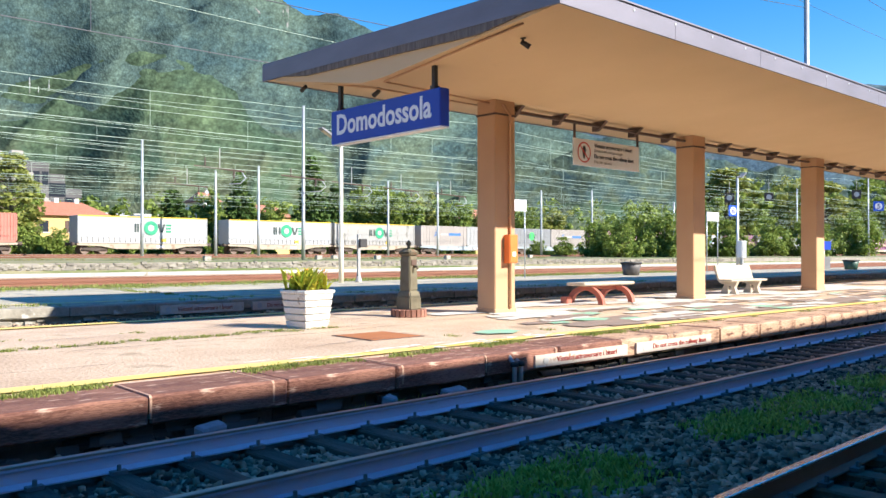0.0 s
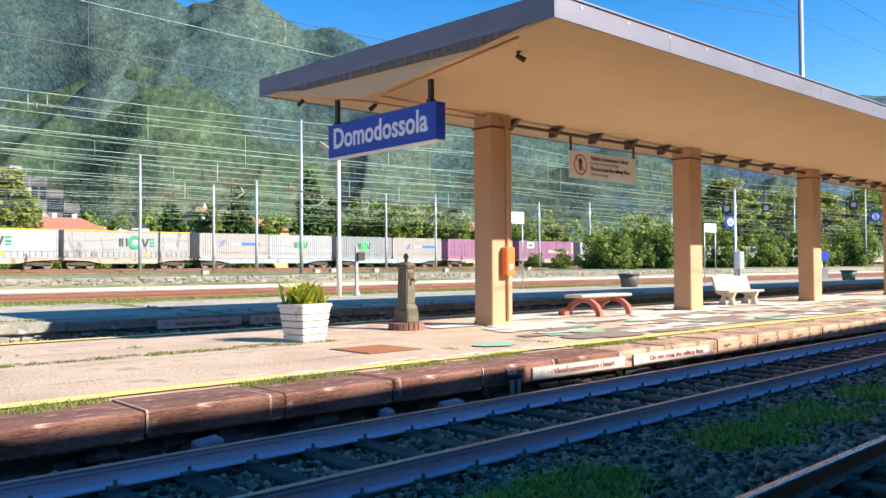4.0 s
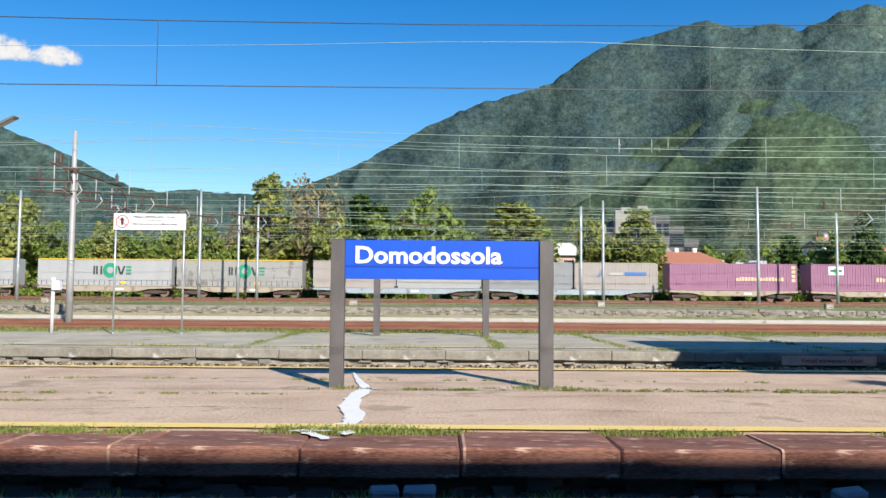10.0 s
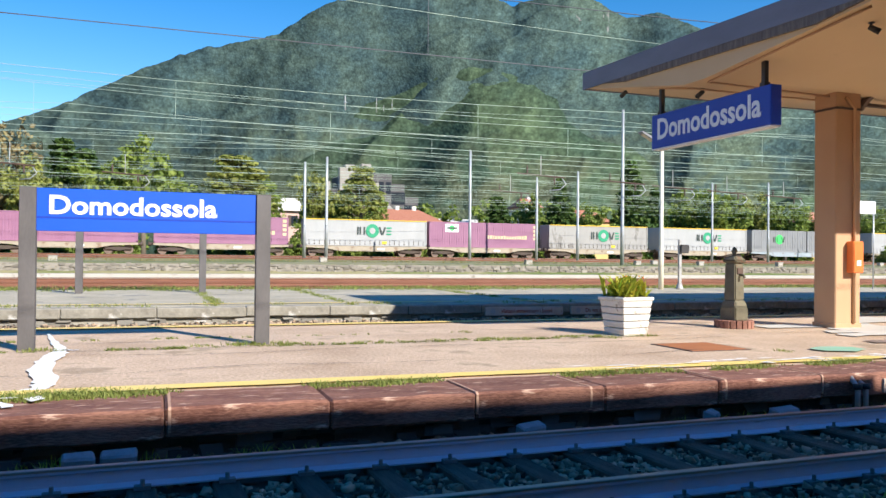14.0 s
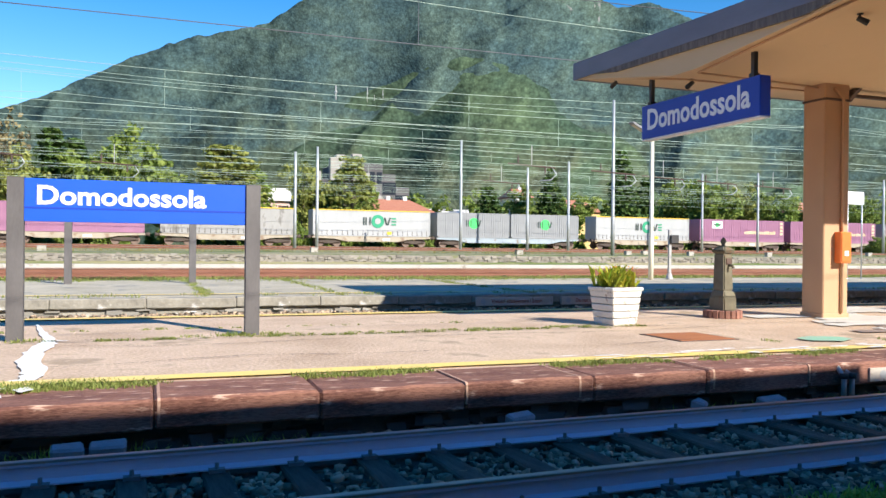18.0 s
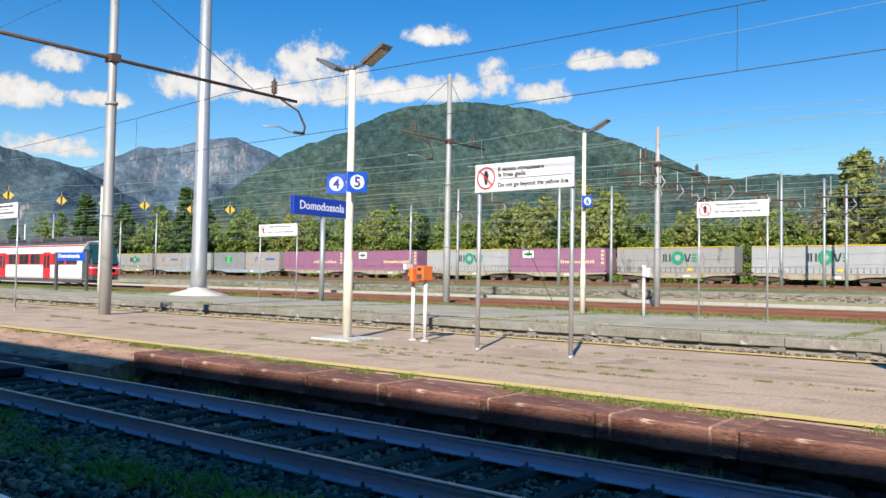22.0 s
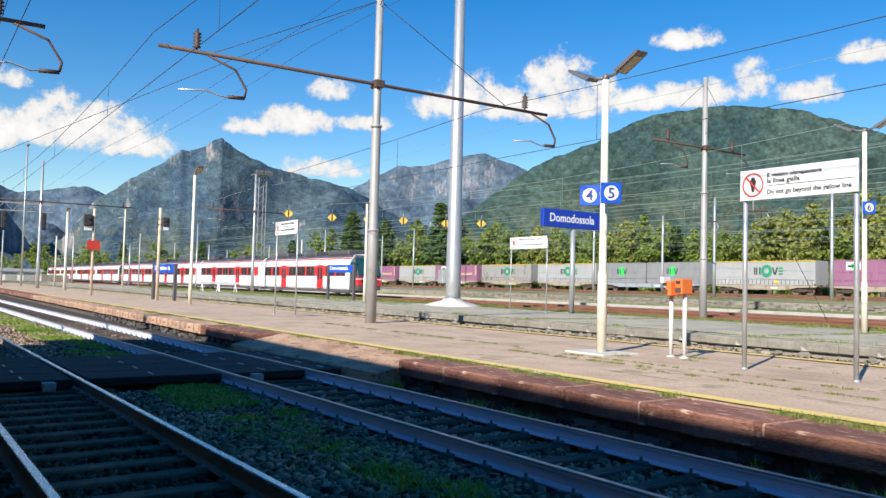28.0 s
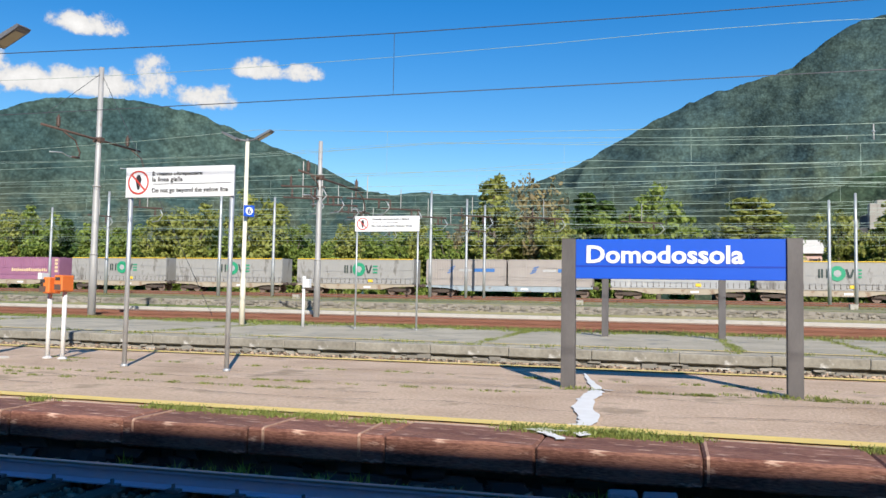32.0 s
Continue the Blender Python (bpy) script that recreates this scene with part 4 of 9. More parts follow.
crack_fill()
for k, (x, y) in enumerate([(9.3, 9.05), (12.4, 9.6)]):
    patch("green_patch", P2, [(x + 0.42 * math.cos(a * 0.5236), y + 0.3 * math.sin(a * 0.5236) * (1 + 0.15 * math.sin(3 * a))) for a in range(12)], 0.022, M_green_paint, "faded green painted spot")


def rusty_cover():
    t = thing("manhole_cover", "rusty steel cover plate flush in the platform", "manhole cover", pose(7.55, 9.88, 0.0))
    part("plate", box(BM(), -0.46, 0.46, -0.46, 0.46, -0.01, 0.017, 0.003), M_rust_plate, t)
    part("frame", prism(BM(), [(-0.5, -0.5), (0.5, -0.5), (0.5, 0.5), (-0.5, 0.5)], "z", -0.02, 0.0125), M_brown_steel, t)


rusty_cover()


def canopy():
    """Island platform shelter: gull-wing concrete roof on a row of pillars."""
    c = thing("platform_canopy", "tan concrete platform canopy with grey metal fascia on square pillars", "canopy", pose(0, 0, 0))
    x0, x1, y0, ym, y1 = 9.15, 92.0, 7.64, 12.2, 16.15
    zl, zm, zh = 4.90, 4.50, 5.12
    bm = BM()
    prism(bm, [(y0 + 0.02, zl), (ym - 0.35, zm), (ym + 0.35, zm), (y1 - 0.02, zh), (y1 - 0.02, zh + 0.28), (y0 + 0.02, zl + 0.28)], "x", x0 + 0.03, x1)
    part("roof", bm, M_soffit, c, "cream painted sloping soffit")
    part("roof_cover", prism(BM(), [(y0 - 0.02, zl + 0.30), (y1 + 0.02, zh + 0.30), (y1 + 0.02, zh + 0.36), (y0 - 0.02, zl + 0.36)], "x", x0 - 0.02, x1), M_fascia, c)
    x = x0
    while x < x1:
        part("fascia_panel", box(BM(), x + 0.004, x + 2.996, y0 - 0.02, y0 + 0.015, zl - 0.02, zl + 0.33), M_fascia, c, "grey sheet metal fascia")
        part("fascia_panel", box(BM(), x + 0.004, x + 2.996, y1 - 0.015, y1 + 0.02, zh - 0.02, zh + 0.33), M_fascia, c, "grey sheet metal fascia")
        x += 3.0
    part("end_fascia", prism(BM(), [(y0 - 0.02, zl - 0.02), (y1 + 0.02, zh - 0.02), (y1 + 0.02, zh + 0.33), (y0 - 0.02, zl + 0.33)], "x", x0 - 0.025, x0 + 0.01), M_fascia, c, "grey sheet metal fascia")
    part("end_beam", prism(BM(), [(y0 + 0.35, zl + 0.03), (y0 + 1.7, zl - 0.13), (y1 - 1.7, zh - 0.17), (y1 - 0.35, zh + 0.03)], "x", x0 - 0.014, x0 + 0.16), M_stain, c, "rain streaked concrete end beam")
    bolts = BM()
    for k in range(40):
        tube(bolts, (x0 + 0.6 + 1.2 * k, y0 - 0.03, zl + 0.24), (x0 + 0.6 + 1.2 * k, y0 - 0.018, zl + 0.24), 0.025, 0.025, 6)
    tagged(part("bolt_row", bolts, M_galv, c), kind="stuff")
    xp = 12.50
    k = 0
    while xp < 90:
        p = part("pillar", box(BM(), xp - 0.31, xp + 0.31, 11.93, 12.47, -0.02, zm + 0.03, 0.02), M_tan, c, "tan rendered square pillar")
        part("capital", box(BM(), xp - 0.33, xp + 0.33, 11.91, 12.49, zm - 0.32, zm - 0.28, 0.008), M_brown_steel, p, "thin dark band")
        part("plinth", box(BM(), xp - 0.33, xp + 0.33, 11.91, 12.49, -0.02, 0.10, 0.015), M_tan, p)
        xp += 7.74
        k += 1
    rail = part("cable_tray", box(BM(), 12.8, 90, 12.16, 12.26, zm - 0.16, zm - 0.10, 0.005), M_brown_steel, c, "brown steel cable tray")
    for k in range(50):
        part("bracket", prism(BM(), [(12.0, zm - 0.02), (12.42, zm - 0.02), (12.42, zm - 0.24), (12.26, zm - 0.24)], "x", 13.1 + 1.5 * k, 13.2 + 1.5 * k), M_brown_steel, rail)
    part("soffit_pipe", path_tube(BM(), [(9.3, 8.5, 4.80), (9.32, 12.0, 4.46), (12.2, 12.1, 4.44)], 0.02), M_tan, c, "thin conduit")
    part("soffit_pipe", path_tube(BM(), [(9.5, 14.9, 4.94), (9.5, 12.6, 4.47), (12.3, 12.5, 4.45)], 0.02), M_tan, c, "thin conduit")
    part("downpipe", path_tube(BM(), [(12.62, 11.90, 0.1), (12.62, 11.90, 4.2), (12.4, 11.9, 4.4)], 0.03, 8), M_tan, c, "tan downpipe")


canopy()


def spotlight(x, y, z, turn, group):
    s = thing("spotlight", "small dark spotlight fixed under the canopy", "spotlight", pose(x, y, z, 0, 0, turn) @ Matrix.Scale(0.66, 4), group)
    part("mount", lathe(BM(), [(0.07, -0.06), (0.07, 0.02)], 10), M_dark_steel, s)
    part("arm", tube(BM(), (0, 0, -0.14), (0, 0, -0.05), 0.025, 0.025, 8), M_dark_steel, s)
    part("head", tube(BM(), (-0.02, 0.05, -0.12), (0.14, -0.10, -0.26), 0.06, 0.075, 12), M_dark_steel, s)


spotlight(9.85, 9.0, 4.80, 0, "canopy spotlights")
spotlight(9.8, 12.8, 4.56, 150, "canopy spotlights")
spotlight(9.7, 15.3, 5.02, 150, "canopy spotlights")


def hanging_sign():
    s = thing("hanging_station_sign", "long blue light-box station sign hung under the canopy end", "station sign", pose(9.55, 0, 0))
    part("case", box(BM(), -0.09, 0.14, 10.60, 13.95, 3.50, 4.17, 0.015), M_blue_dark, s, "blue light box")
    part("lower_trim", box(BM(), -0.08, 0.13, 10.61, 13.94, 3.475, 3.498), M_sign_white, s, "white lower edge")
    me = fitted("Domodossola", 2.92, 0.40, M_letter_white, 0.022)
    me.transform(Matrix.Translation((-0.094, 13.74, 3.68)) @ Matrix.Rotation(radians(-90), 4, "Z"))
    part("lettering", me, None, s, "white station name")
    for y in (10.85, 13.75):
        h = part("hanger", box(BM(), -0.03, 0.05, y - 0.04, y + 0.04, 4.17, 4.95), M_dark_steel, s, "black steel hanger")
        part("clamp", box(BM(), -0.05, 0.07, y - 0.06, y + 0.06, 4.17, 4.24), M_dark_steel, h)


hanging_sign()


def prohibition(parent, x, z, r, yf):
    """White disc with a red ring and bar over a plain dark figure shape, on a face that looks to -y."""
    part("disc", tube(BM(), (x, yf, z), (x, yf - 0.004, z), r, r, 24), M_sign_white, parent)
    bm = BM()
    n = 28
    vs = [[bm.verts.new((x + q * math.cos(a * 2 * math.pi / n), yf - 0.007, z + q * math.sin(a * 2 * math.pi / n))) for a in range(n)] for q in (r, r * 0.86)]
    for a in range(n):
        bm.faces.new((vs[0][a], vs[0][(a + 1) % n], vs[1][(a + 1) % n], vs[1][a]))
    part("red_ring", bm, M_sign_red, parent)
    part("symbol", prism(BM(), [(x - 0.10 * r, z - 0.6 * r), (x + 0.10 * r, z - 0.6 * r), (x + 0.3 * r, z + 0.25 * r), (x + 0.12 * r, z + 0.62 * r), (x - 0.12 * r, z + 0.62 * r), (x - 0.3 * r, z + 0.25 * r)], "y", yf - 0.006, yf - 0.004), M_letter_black, parent)
    bar = BM()
    d = r * 0.64
    prism(bm=bar, prof=[(x - d - 0.05 * r, z + d - 0.05 * r), (x - d + 0.05 * r, z + d + 0.05 * r), (x + d + 0.05 * r, z - d + 0.05 * r), (x + d - 0.05 * r, z - d - 0.05 * r)], axis="y", a0=yf - 0.0095, a1=yf - 0.0075)
    part("red_bar", bar, M_sign_red, parent)


def line_of_text(parent, text, x, z, h, w, material, yf, bold=0.004):
    me = fitted(text, w, h, material, bold)
    me.transform(Matrix.Translation((x, yf - 0.006, z)))
    part("lettering", me, None, parent)


def canopy_notice():
    s = thing("hanging_notice", "white warning notice hung under the canopy", "warning sign", pose(0, 0, 0))
    x0, x1, z0, z1, y = 15.1, 17.75, 3.36, 4.0, 12.2
    part("board", box(BM(), x0, x1, y - 0.02, y + 0.02, z0, z1, 0.006), M_sign_white, s)
    for x in (15.15, 17.7):
        part("hanger", box(BM(), x - 0.03, x + 0.03, y - 0.015, y + 0.015, z1, 4.36), M_brown_steel, s)
    prohibition(s, x0 + 0.38, (z0 + z1) / 2, 0.25, y - 0.021)
    line_of_text(s, "Vietato attraversare i binari", x0 + 0.78, z1 - 0.17, 0.10, 1.55, M_letter_black, y - 0.021)
    line_of_text(s, "Servirsi del sottopassaggio", x0 + 0.78, z1 - 0.28, 0.07, 1.15, M_letter_grey, y - 0.021)
    line_of_text(s, "Do not cross the railway lines", x0 + 0.78, z1 - 0.43, 0.10, 1.6, M_letter_black, y - 0.021)
    line_of_text(s, "Use the subway", x0 + 0.78, z1 - 0.55, 0.07, 0.7, M_letter_grey, y - 0.021)


canopy_notice()


M_notice = mat("dirty_notice_board", (0.50, 0.41, 0.32), (0.68, 0.60, 0.51), 0.7, scale=2.0, grain=30, bump=0.05, c3=(0.36, 0.22, 0.14), spot=0.64, spot_scale=4)


def edge_notice(x0, x1, z0, z1, y, text, group):
    s = thing("platform_edge_notice", "long dirty white notice board with red-brown letters on the platform wall", "warning sign", pose(0, 0, 0), group)
    part("board", box(BM(), x0, x1, y - 0.012, y + 0.05, z0, z1), M_notice, s)
    h = z1 - z0
    me = tube(BM(), (x0 + 0.2, y - 0.013, (z0 + z1) / 2), (x0 + 0.2, y - 0.017, (z0 + z1) / 2), h * 0.33, h * 0.33, 16)
    part("disc", me, M_letter_grey, s)
    w = (x1 - x0) * (0.66 if "Viet" in text else 0.72)
    line_of_text(s, text, x0 + 0.42, z0 + h * 0.30, h * 0.46, w, M_letter_red, y - 0.009, 0.008)


edge_notice(7.95, 9.96, -0.225, -0.07, Y_E2 - 0.01, "Vietato attraversare i binari", "platform edge notices")
edge_notice(10.19, 12.30, -0.225, -0.07, Y_E2 - 0.01, "Do not cross the railway lines", "platform edge notices")
edge_notice(7.8, 9.95, -0.16, 0.05, Y_E3 - 0.03, "Vietato attraversare i binari", "platform edge notices")
edge_notice(10.2, 12.3, -0.16, 0.05, Y_E3 - 0.03, "Do not cross the railway lines", "platform edge notices")
# ---- goods train ----
M_cont = {
    "W": mat("white_curtain_side", (0.36, 0.36, 0.355), (0.44, 0.44, 0.43), 0.55, scale=0.8, grain=12, bump=0.05, c3=(0.55, 0.53, 0.49), spot=0.66, spot_scale=0.7, stretch=(1, 1, 0.4)),
    "G": mat("dirty_grey_curtain_side", (0.29, 0.28, 0.26), (0.38, 0.365, 0.34), 0.6, scale=0.8, grain=12, bump=0.05, c3=(0.20, 0.185, 0.165), spot=0.58, spot_scale=0.8, stretch=(1, 1, 0.35)),
    "E": mat("pale_container_paint", (0.36, 0.315, 0.28), (0.42, 0.375, 0.34), 0.5, scale=0.8, grain=12, bump=0.03, c3=(0.55, 0.45, 0.38), spot=0.70),
    "w": mat("off_white_container_paint", (0.36, 0.355, 0.345), (0.42, 0.415, 0.40), 0.5, scale=0.8, grain=12, bump=0.03, c3=(0.50, 0.42, 0.35), spot=0.70),
    "g": mat("grey_container_paint", (0.25, 0.255, 0.26), (0.31, 0.315, 0.315), 0.5, scale=0.8, grain=12, bump=0.03, c3=(0.32, 0.29, 0.26), spot=0.68),
    "P": mat("faded_purple_container_paint", (0.30, 0.13, 0.215), (0.37, 0.175, 0.265), 0.5, scale=0.8, grain=12, bump=0.03, c3=(0.30, 0.13, 0.17), spot=0.68),
    "R": mat("faded_red_container_paint", (0.44, 0.14, 0.10), (0.52, 0.19, 0.14), 0.5, scale=0.8, grain=12, bump=0.03),
}
M_wagon = mat("dirty_cream_wagon_frame", (0.33, 0.275, 0.20), (0.43, 0.365, 0.275), 0.7, scale=1, grain=14, bump=0.1, c3=(0.26, 0.18, 0.12), spot=0.60)
M_wagon_grey = mat("blue_grey_wagon_frame", (0.27, 0.32, 0.35), (0.36, 0.41, 0.44), 0.7, scale=1, grain=14, bump=0.1, c3=(0.22, 0.17, 0.13), spot=0.62)
M_bogie = mat("brake_dust_bogie", (0.07, 0.052, 0.042), (0.12, 0.09, 0.07), 0.85, 0.2, grain=20, bump=0.2)
M_wheel = mat("rusty_wheel", (0.17, 0.12, 0.09), (0.25, 0.18, 0.14), 0.7, 0.3, grain=20, bump=0.1)
M_logo_green = mat("green_emblem", (0.02, 0.28, 0.14), (0.03, 0.33, 0.17), 0.5, bump=0.0)
M_logo_lime = mat("bright_green_emblem", (0.05, 0.62, 0.12), (0.07, 0.68, 0.15), 0.5, bump=0.0)
M_logo_dark = mat("dark_emblem", (0.03, 0.05, 0.045), (0.05, 0.07, 0.06), 0.5, bump=0.0)
M_logo_cream = mat("cream_emblem", (0.70, 0.52, 0.30), (0.74, 0.56, 0.34), 0.5, bump=0.0)
M_logo_blue = mat("blue_emblem", (0.05, 0.16, 0.42), (0.06, 0.19, 0.46), 0.5, bump=0.0)
M_mark_yellow = mat("yellow_plate", (0.80, 0.52, 0.03), (0.84, 0.56, 0.05), 0.5, bump=0.0)

K = 1.034  # metres along the train for a unit of the plan
CONSIST = [  # start, length, kind; those on one wagon are listed together
    [(7.8, 12.9, "R")], [(26.0, 13.3, "W")], [(41.8, 13.4, "W")], [(55.7, 12.6, "G")],
    [(69.4, 8.3, "E"), (77.8, 8.5, "w")], [(87.0, 8.5, "g"), (95.7, 8.4, "E")],
    [(105.3, 12.9, "P")], [(119.6, 12.7, "Q")], [(134.0, 12.9, "W")], [(147.2, 12.8, "Q")], [(161.4, 12.9, "G")],
    [(176.0, 12.6, "W")], [(189.4, 8.5, "g"), (198.1, 8.5, "g")], [(208.9, 12.9, "W")], [(223.4, 12.9, "Q")], [(237.4, 14.4, "Q")],
    [(253.6, 12.9, "G")], [(267.8, 13.4, "G")], [(283.0, 13.4, "G")], [(297.8, 8.5, "E"), (306.5, 8.5, "E")],
    [(316.8, 12.9, "W")], [(330.3, 12.9, "G")], [(344.3, 12.9, "W")], [(358.0, 12.9, "P")],
]


def emblem(parent, kind, xc, w, zc, yf):
    """Plain shapes in the colours of the company marks."""
    def slant(x0, x1, z0, z1, wide, depth):
        return prism(BM(), [(x0 - wide, z0), (x0 + wide, z0), (x1 + wide, z1), (x1 - wide, z1)], "y", yf - depth, yf)

    if kind in "WG":
        k = w * 0.0165
        for x in (-7.6, -6.4, -4.4):
            part("mark", box(BM(), xc + k * x, xc + k * (x + 0.75), yf - 0.012, yf, zc - k * 1.9, zc + k * 1.9), M_logo_dark, parent)
        part("emblem_disc", tube(BM(), (xc, yf, zc), (xc, yf - 0.014, zc), k * 3.3, k * 3.3, 24), M_logo_green, parent)
        part("emblem_core", tube(BM(), (xc, yf - 0.015, zc), (xc, yf - 0.018, zc), k * 1.5, k * 1.5, 16), M_cont["W"], parent)
        part("mark", slant(xc + k * 4.8, xc + k * 3.6, zc - k * 1.9, zc + k * 1.9, k * 0.42, 0.012), M_logo_dark, parent)
        part("mark", slant(xc + k * 5.2, xc + k * 6.4, zc - k * 1.9, zc + k * 1.9, k * 0.42, 0.015), M_logo_dark, parent)
        for dz in (-1.5, 0.0, 1.5):
            part("mark", box(BM(), xc + k * 7.2, xc + k * 9.6, yf - 0.012, yf, zc + (dz - 0.36) * k, zc + (dz + 0.36) * k), M_logo_green, parent)
    elif kind in "wg":
        k = w * 0.024
        part("emblem_disc", tube(BM(), (xc, yf, zc), (xc, yf - 0.012, zc), k * 2.9, k * 2.9, 20), M_logo_lime, parent)
        for x in (-4.6, -3.5, -2.0):
            part("mark", box(BM(), xc + k * x, xc + k * (x + 0.6), yf - 0.016, yf - 0.012, zc - k * 1.7, zc + k * 1.7), M_logo_dark, parent)
        part("mark", slant(xc + k * 2.5, xc + k * 1.5, zc - k * 1.7, zc + k * 1.7, k * 0.36, 0.015), M_logo_dark, parent)
        part("mark", slant(xc + k * 2.9, xc + k * 3.9, zc - k * 1.7, zc + k * 1.7, k * 0.36, 0.018), M_logo_dark, parent)
    elif kind == "E":
        k = w * 0.02
        x = xc - w * 0.18
        for dz in (-1, 0, 1):
            part("mark", prism(BM(), [(x - k * 1.6 + dz * k * 0.8, zc + dz * k * 1.5 - k * 0.5), (x + k * 1.6 + dz * k * 0.8, zc + dz * k * 1.5 + k * 0.6), (x + k * 1.6 + dz * k * 0.8, zc + dz * k * 1.5 + k * 1.3), (x - k * 1.6 + dz * k * 0.8, zc + dz * k * 1.5 + k * 0.2)], "y", yf - 0.012, yf), M_logo_blue, parent)
        part("mark", box(BM(), xc - w * 0.08, xc + w * 0.08, yf - 0.01, yf, zc - k * 0.7, zc + k * 0.8), M_letter_grey, parent)
        part("mark", box(BM(), xc + w * 0.10, xc + w * 0.36, yf - 0.01, yf, zc - k * 0.9, zc + k * 1.1), M_logo_blue, parent)
    elif kind in "PQ":
        if kind == "Q":
            xq = xc - w * 0.30
            part("panel", box(BM(), xq - 0.8, xq + 0.8, yf - 0.012, yf, zc + 0.05, zc + 0.95), M_sign_white, parent)
            part("emblem_disc", tube(BM(), (xq, yf - 0.013, zc + 0.5), (xq, yf - 0.018, zc + 0.5), 0.32, 0.32, 16), M_logo_lime, parent)
            part("mark", box(BM(), xq - 0.6, xq + 0.6, yf - 0.022, yf - 0.018, zc + 0.40, zc + 0.60), M_logo_dark, parent)
        rnd = random.Random(int(xc * 10))
        x = xc + w * 0.02
        while x < xc + w * 0.38:
            lw = rnd.uniform(0.16, 0.3)
            part("mark", box(BM(), x, x + lw, yf - 0.01, yf, zc - 0.62, zc - 0.62 + rnd.uniform(0.28, 0.42)), M_logo_cream, parent)
            x += lw + 0.09
        for k in range(4):
            part("mark", box(BM(), xc + w * 0.455, xc + w * 0.485, yf - 0.01, yf, zc - 0.7 + k * 0.45, zc - 0.4 + k * 0.45), M_logo_cream, parent)


def container(parent, x0, length, kind):
    """A box load: ribbed steel sides, or a smooth curtain with a yellow top rail and straps."""
    tint = "P" if kind == "Q" else kind
    h, z0, d = 2.78, 1.14, 1.27
    xc = x0 + length / 2
    c = part("container_body", box(BM(), x0 + 0.06, x0 + length - 0.06, -d + 0.05, d - 0.05, z0 + 0.12, z0 + h - 0.05), M_cont[tint], parent, {"W": "white curtain-sided container", "G": "dirty grey curtain-sided container", "E": "pale ribbed container", "w": "off-white ribbed container", "g": "grey ribbed container", "P": "faded purple ribbed container", "R": "faded red ribbed container"}[tint])
    fr = BM()
    for x in (x0, x0 + length - 0.14):
        box(fr, x, x + 0.14, -d, d, z0, z0 + h, 0.01)
    box(fr, x0, x0 + length, -d, -d + 0.12, z0, z0 + 0.16)
    box(fr, x0, x0 + length, d - 0.12, d, z0, z0 + 0.16)
    part("frame", fr, M_cont[tint], c)
    if tint in "WG":
        part("top_rail", box(BM(), x0 + 0.05, x0 + length - 0.05, -d - 0.01, -d + 0.1, z0 + h - 0.07, z0 + h + 0.01), M_mark_yellow, c, "yellow top edge")
        s = BM()
        n = int(length / 0.55)
        for k in range(n):
            x = x0 + 0.4 + k * (length - 0.8) / (n - 1)
            box(s, x - 0.02, x + 0.02, -d + 0.02, -d + 0.045, z0 + 0.16, z0 + 0.58)
            box(s, x - 0.05, x + 0.05, -d, -d + 0.03, z0 + 0.10, z0 + 0.2)
        tagged(part("curtain_strap", s, M_bogie, c, "row of curtain straps"), kind="stuff")
        part("plate", box(BM(), xc + length * 0.12, xc + length * 0.16, -d - 0.02, -d, z0 + 0.2, z0 + 0.5), M_mark_yellow, c)
    else:
        s = BM()
        n = int(length / 0.28)
        for k in range(n):
            x = x0 + 0.22 + k * (length - 0.44) / (n - 1)
            box(s, x - 0.07, x + 0.07, -d + 0.01, -d + 0.06, z0 + 0.16, z0 + h - 0.1)
        tagged(part("rib_panel", s, M_cont[tint], c, "pressed steel ribs"), kind="stuff")
        part("top_rail", box(BM(), x0, x0 + length, -d, -d + 0.1, z0 + h - 0.1, z0 + h), M_cont[tint], c)
    emblem(c, kind, xc + (0.04 * length if tint in "WG" else 0), length, z0 + h * 0.58, -d + 0.008)


def wheelset(bm_x, parent):
    w = part("wheelset", tube(BM(), (bm_x, -0.80, 0.46), (bm_x, -0.68, 0.46), 0.46, 0.46, 18), M_wheel, parent)
    part("wheel", tube(BM(), (bm_x, 0.68, 0.46), (bm_x, 0.80, 0.46), 0.46, 0.46, 18), M_wheel, w)
    part("axle", tube(BM(), (bm_x, -0.9, 0.46), (bm_x, 0.9, 0.46), 0.07, 0.07, 8), M_wheel, w)


WAGONS = []


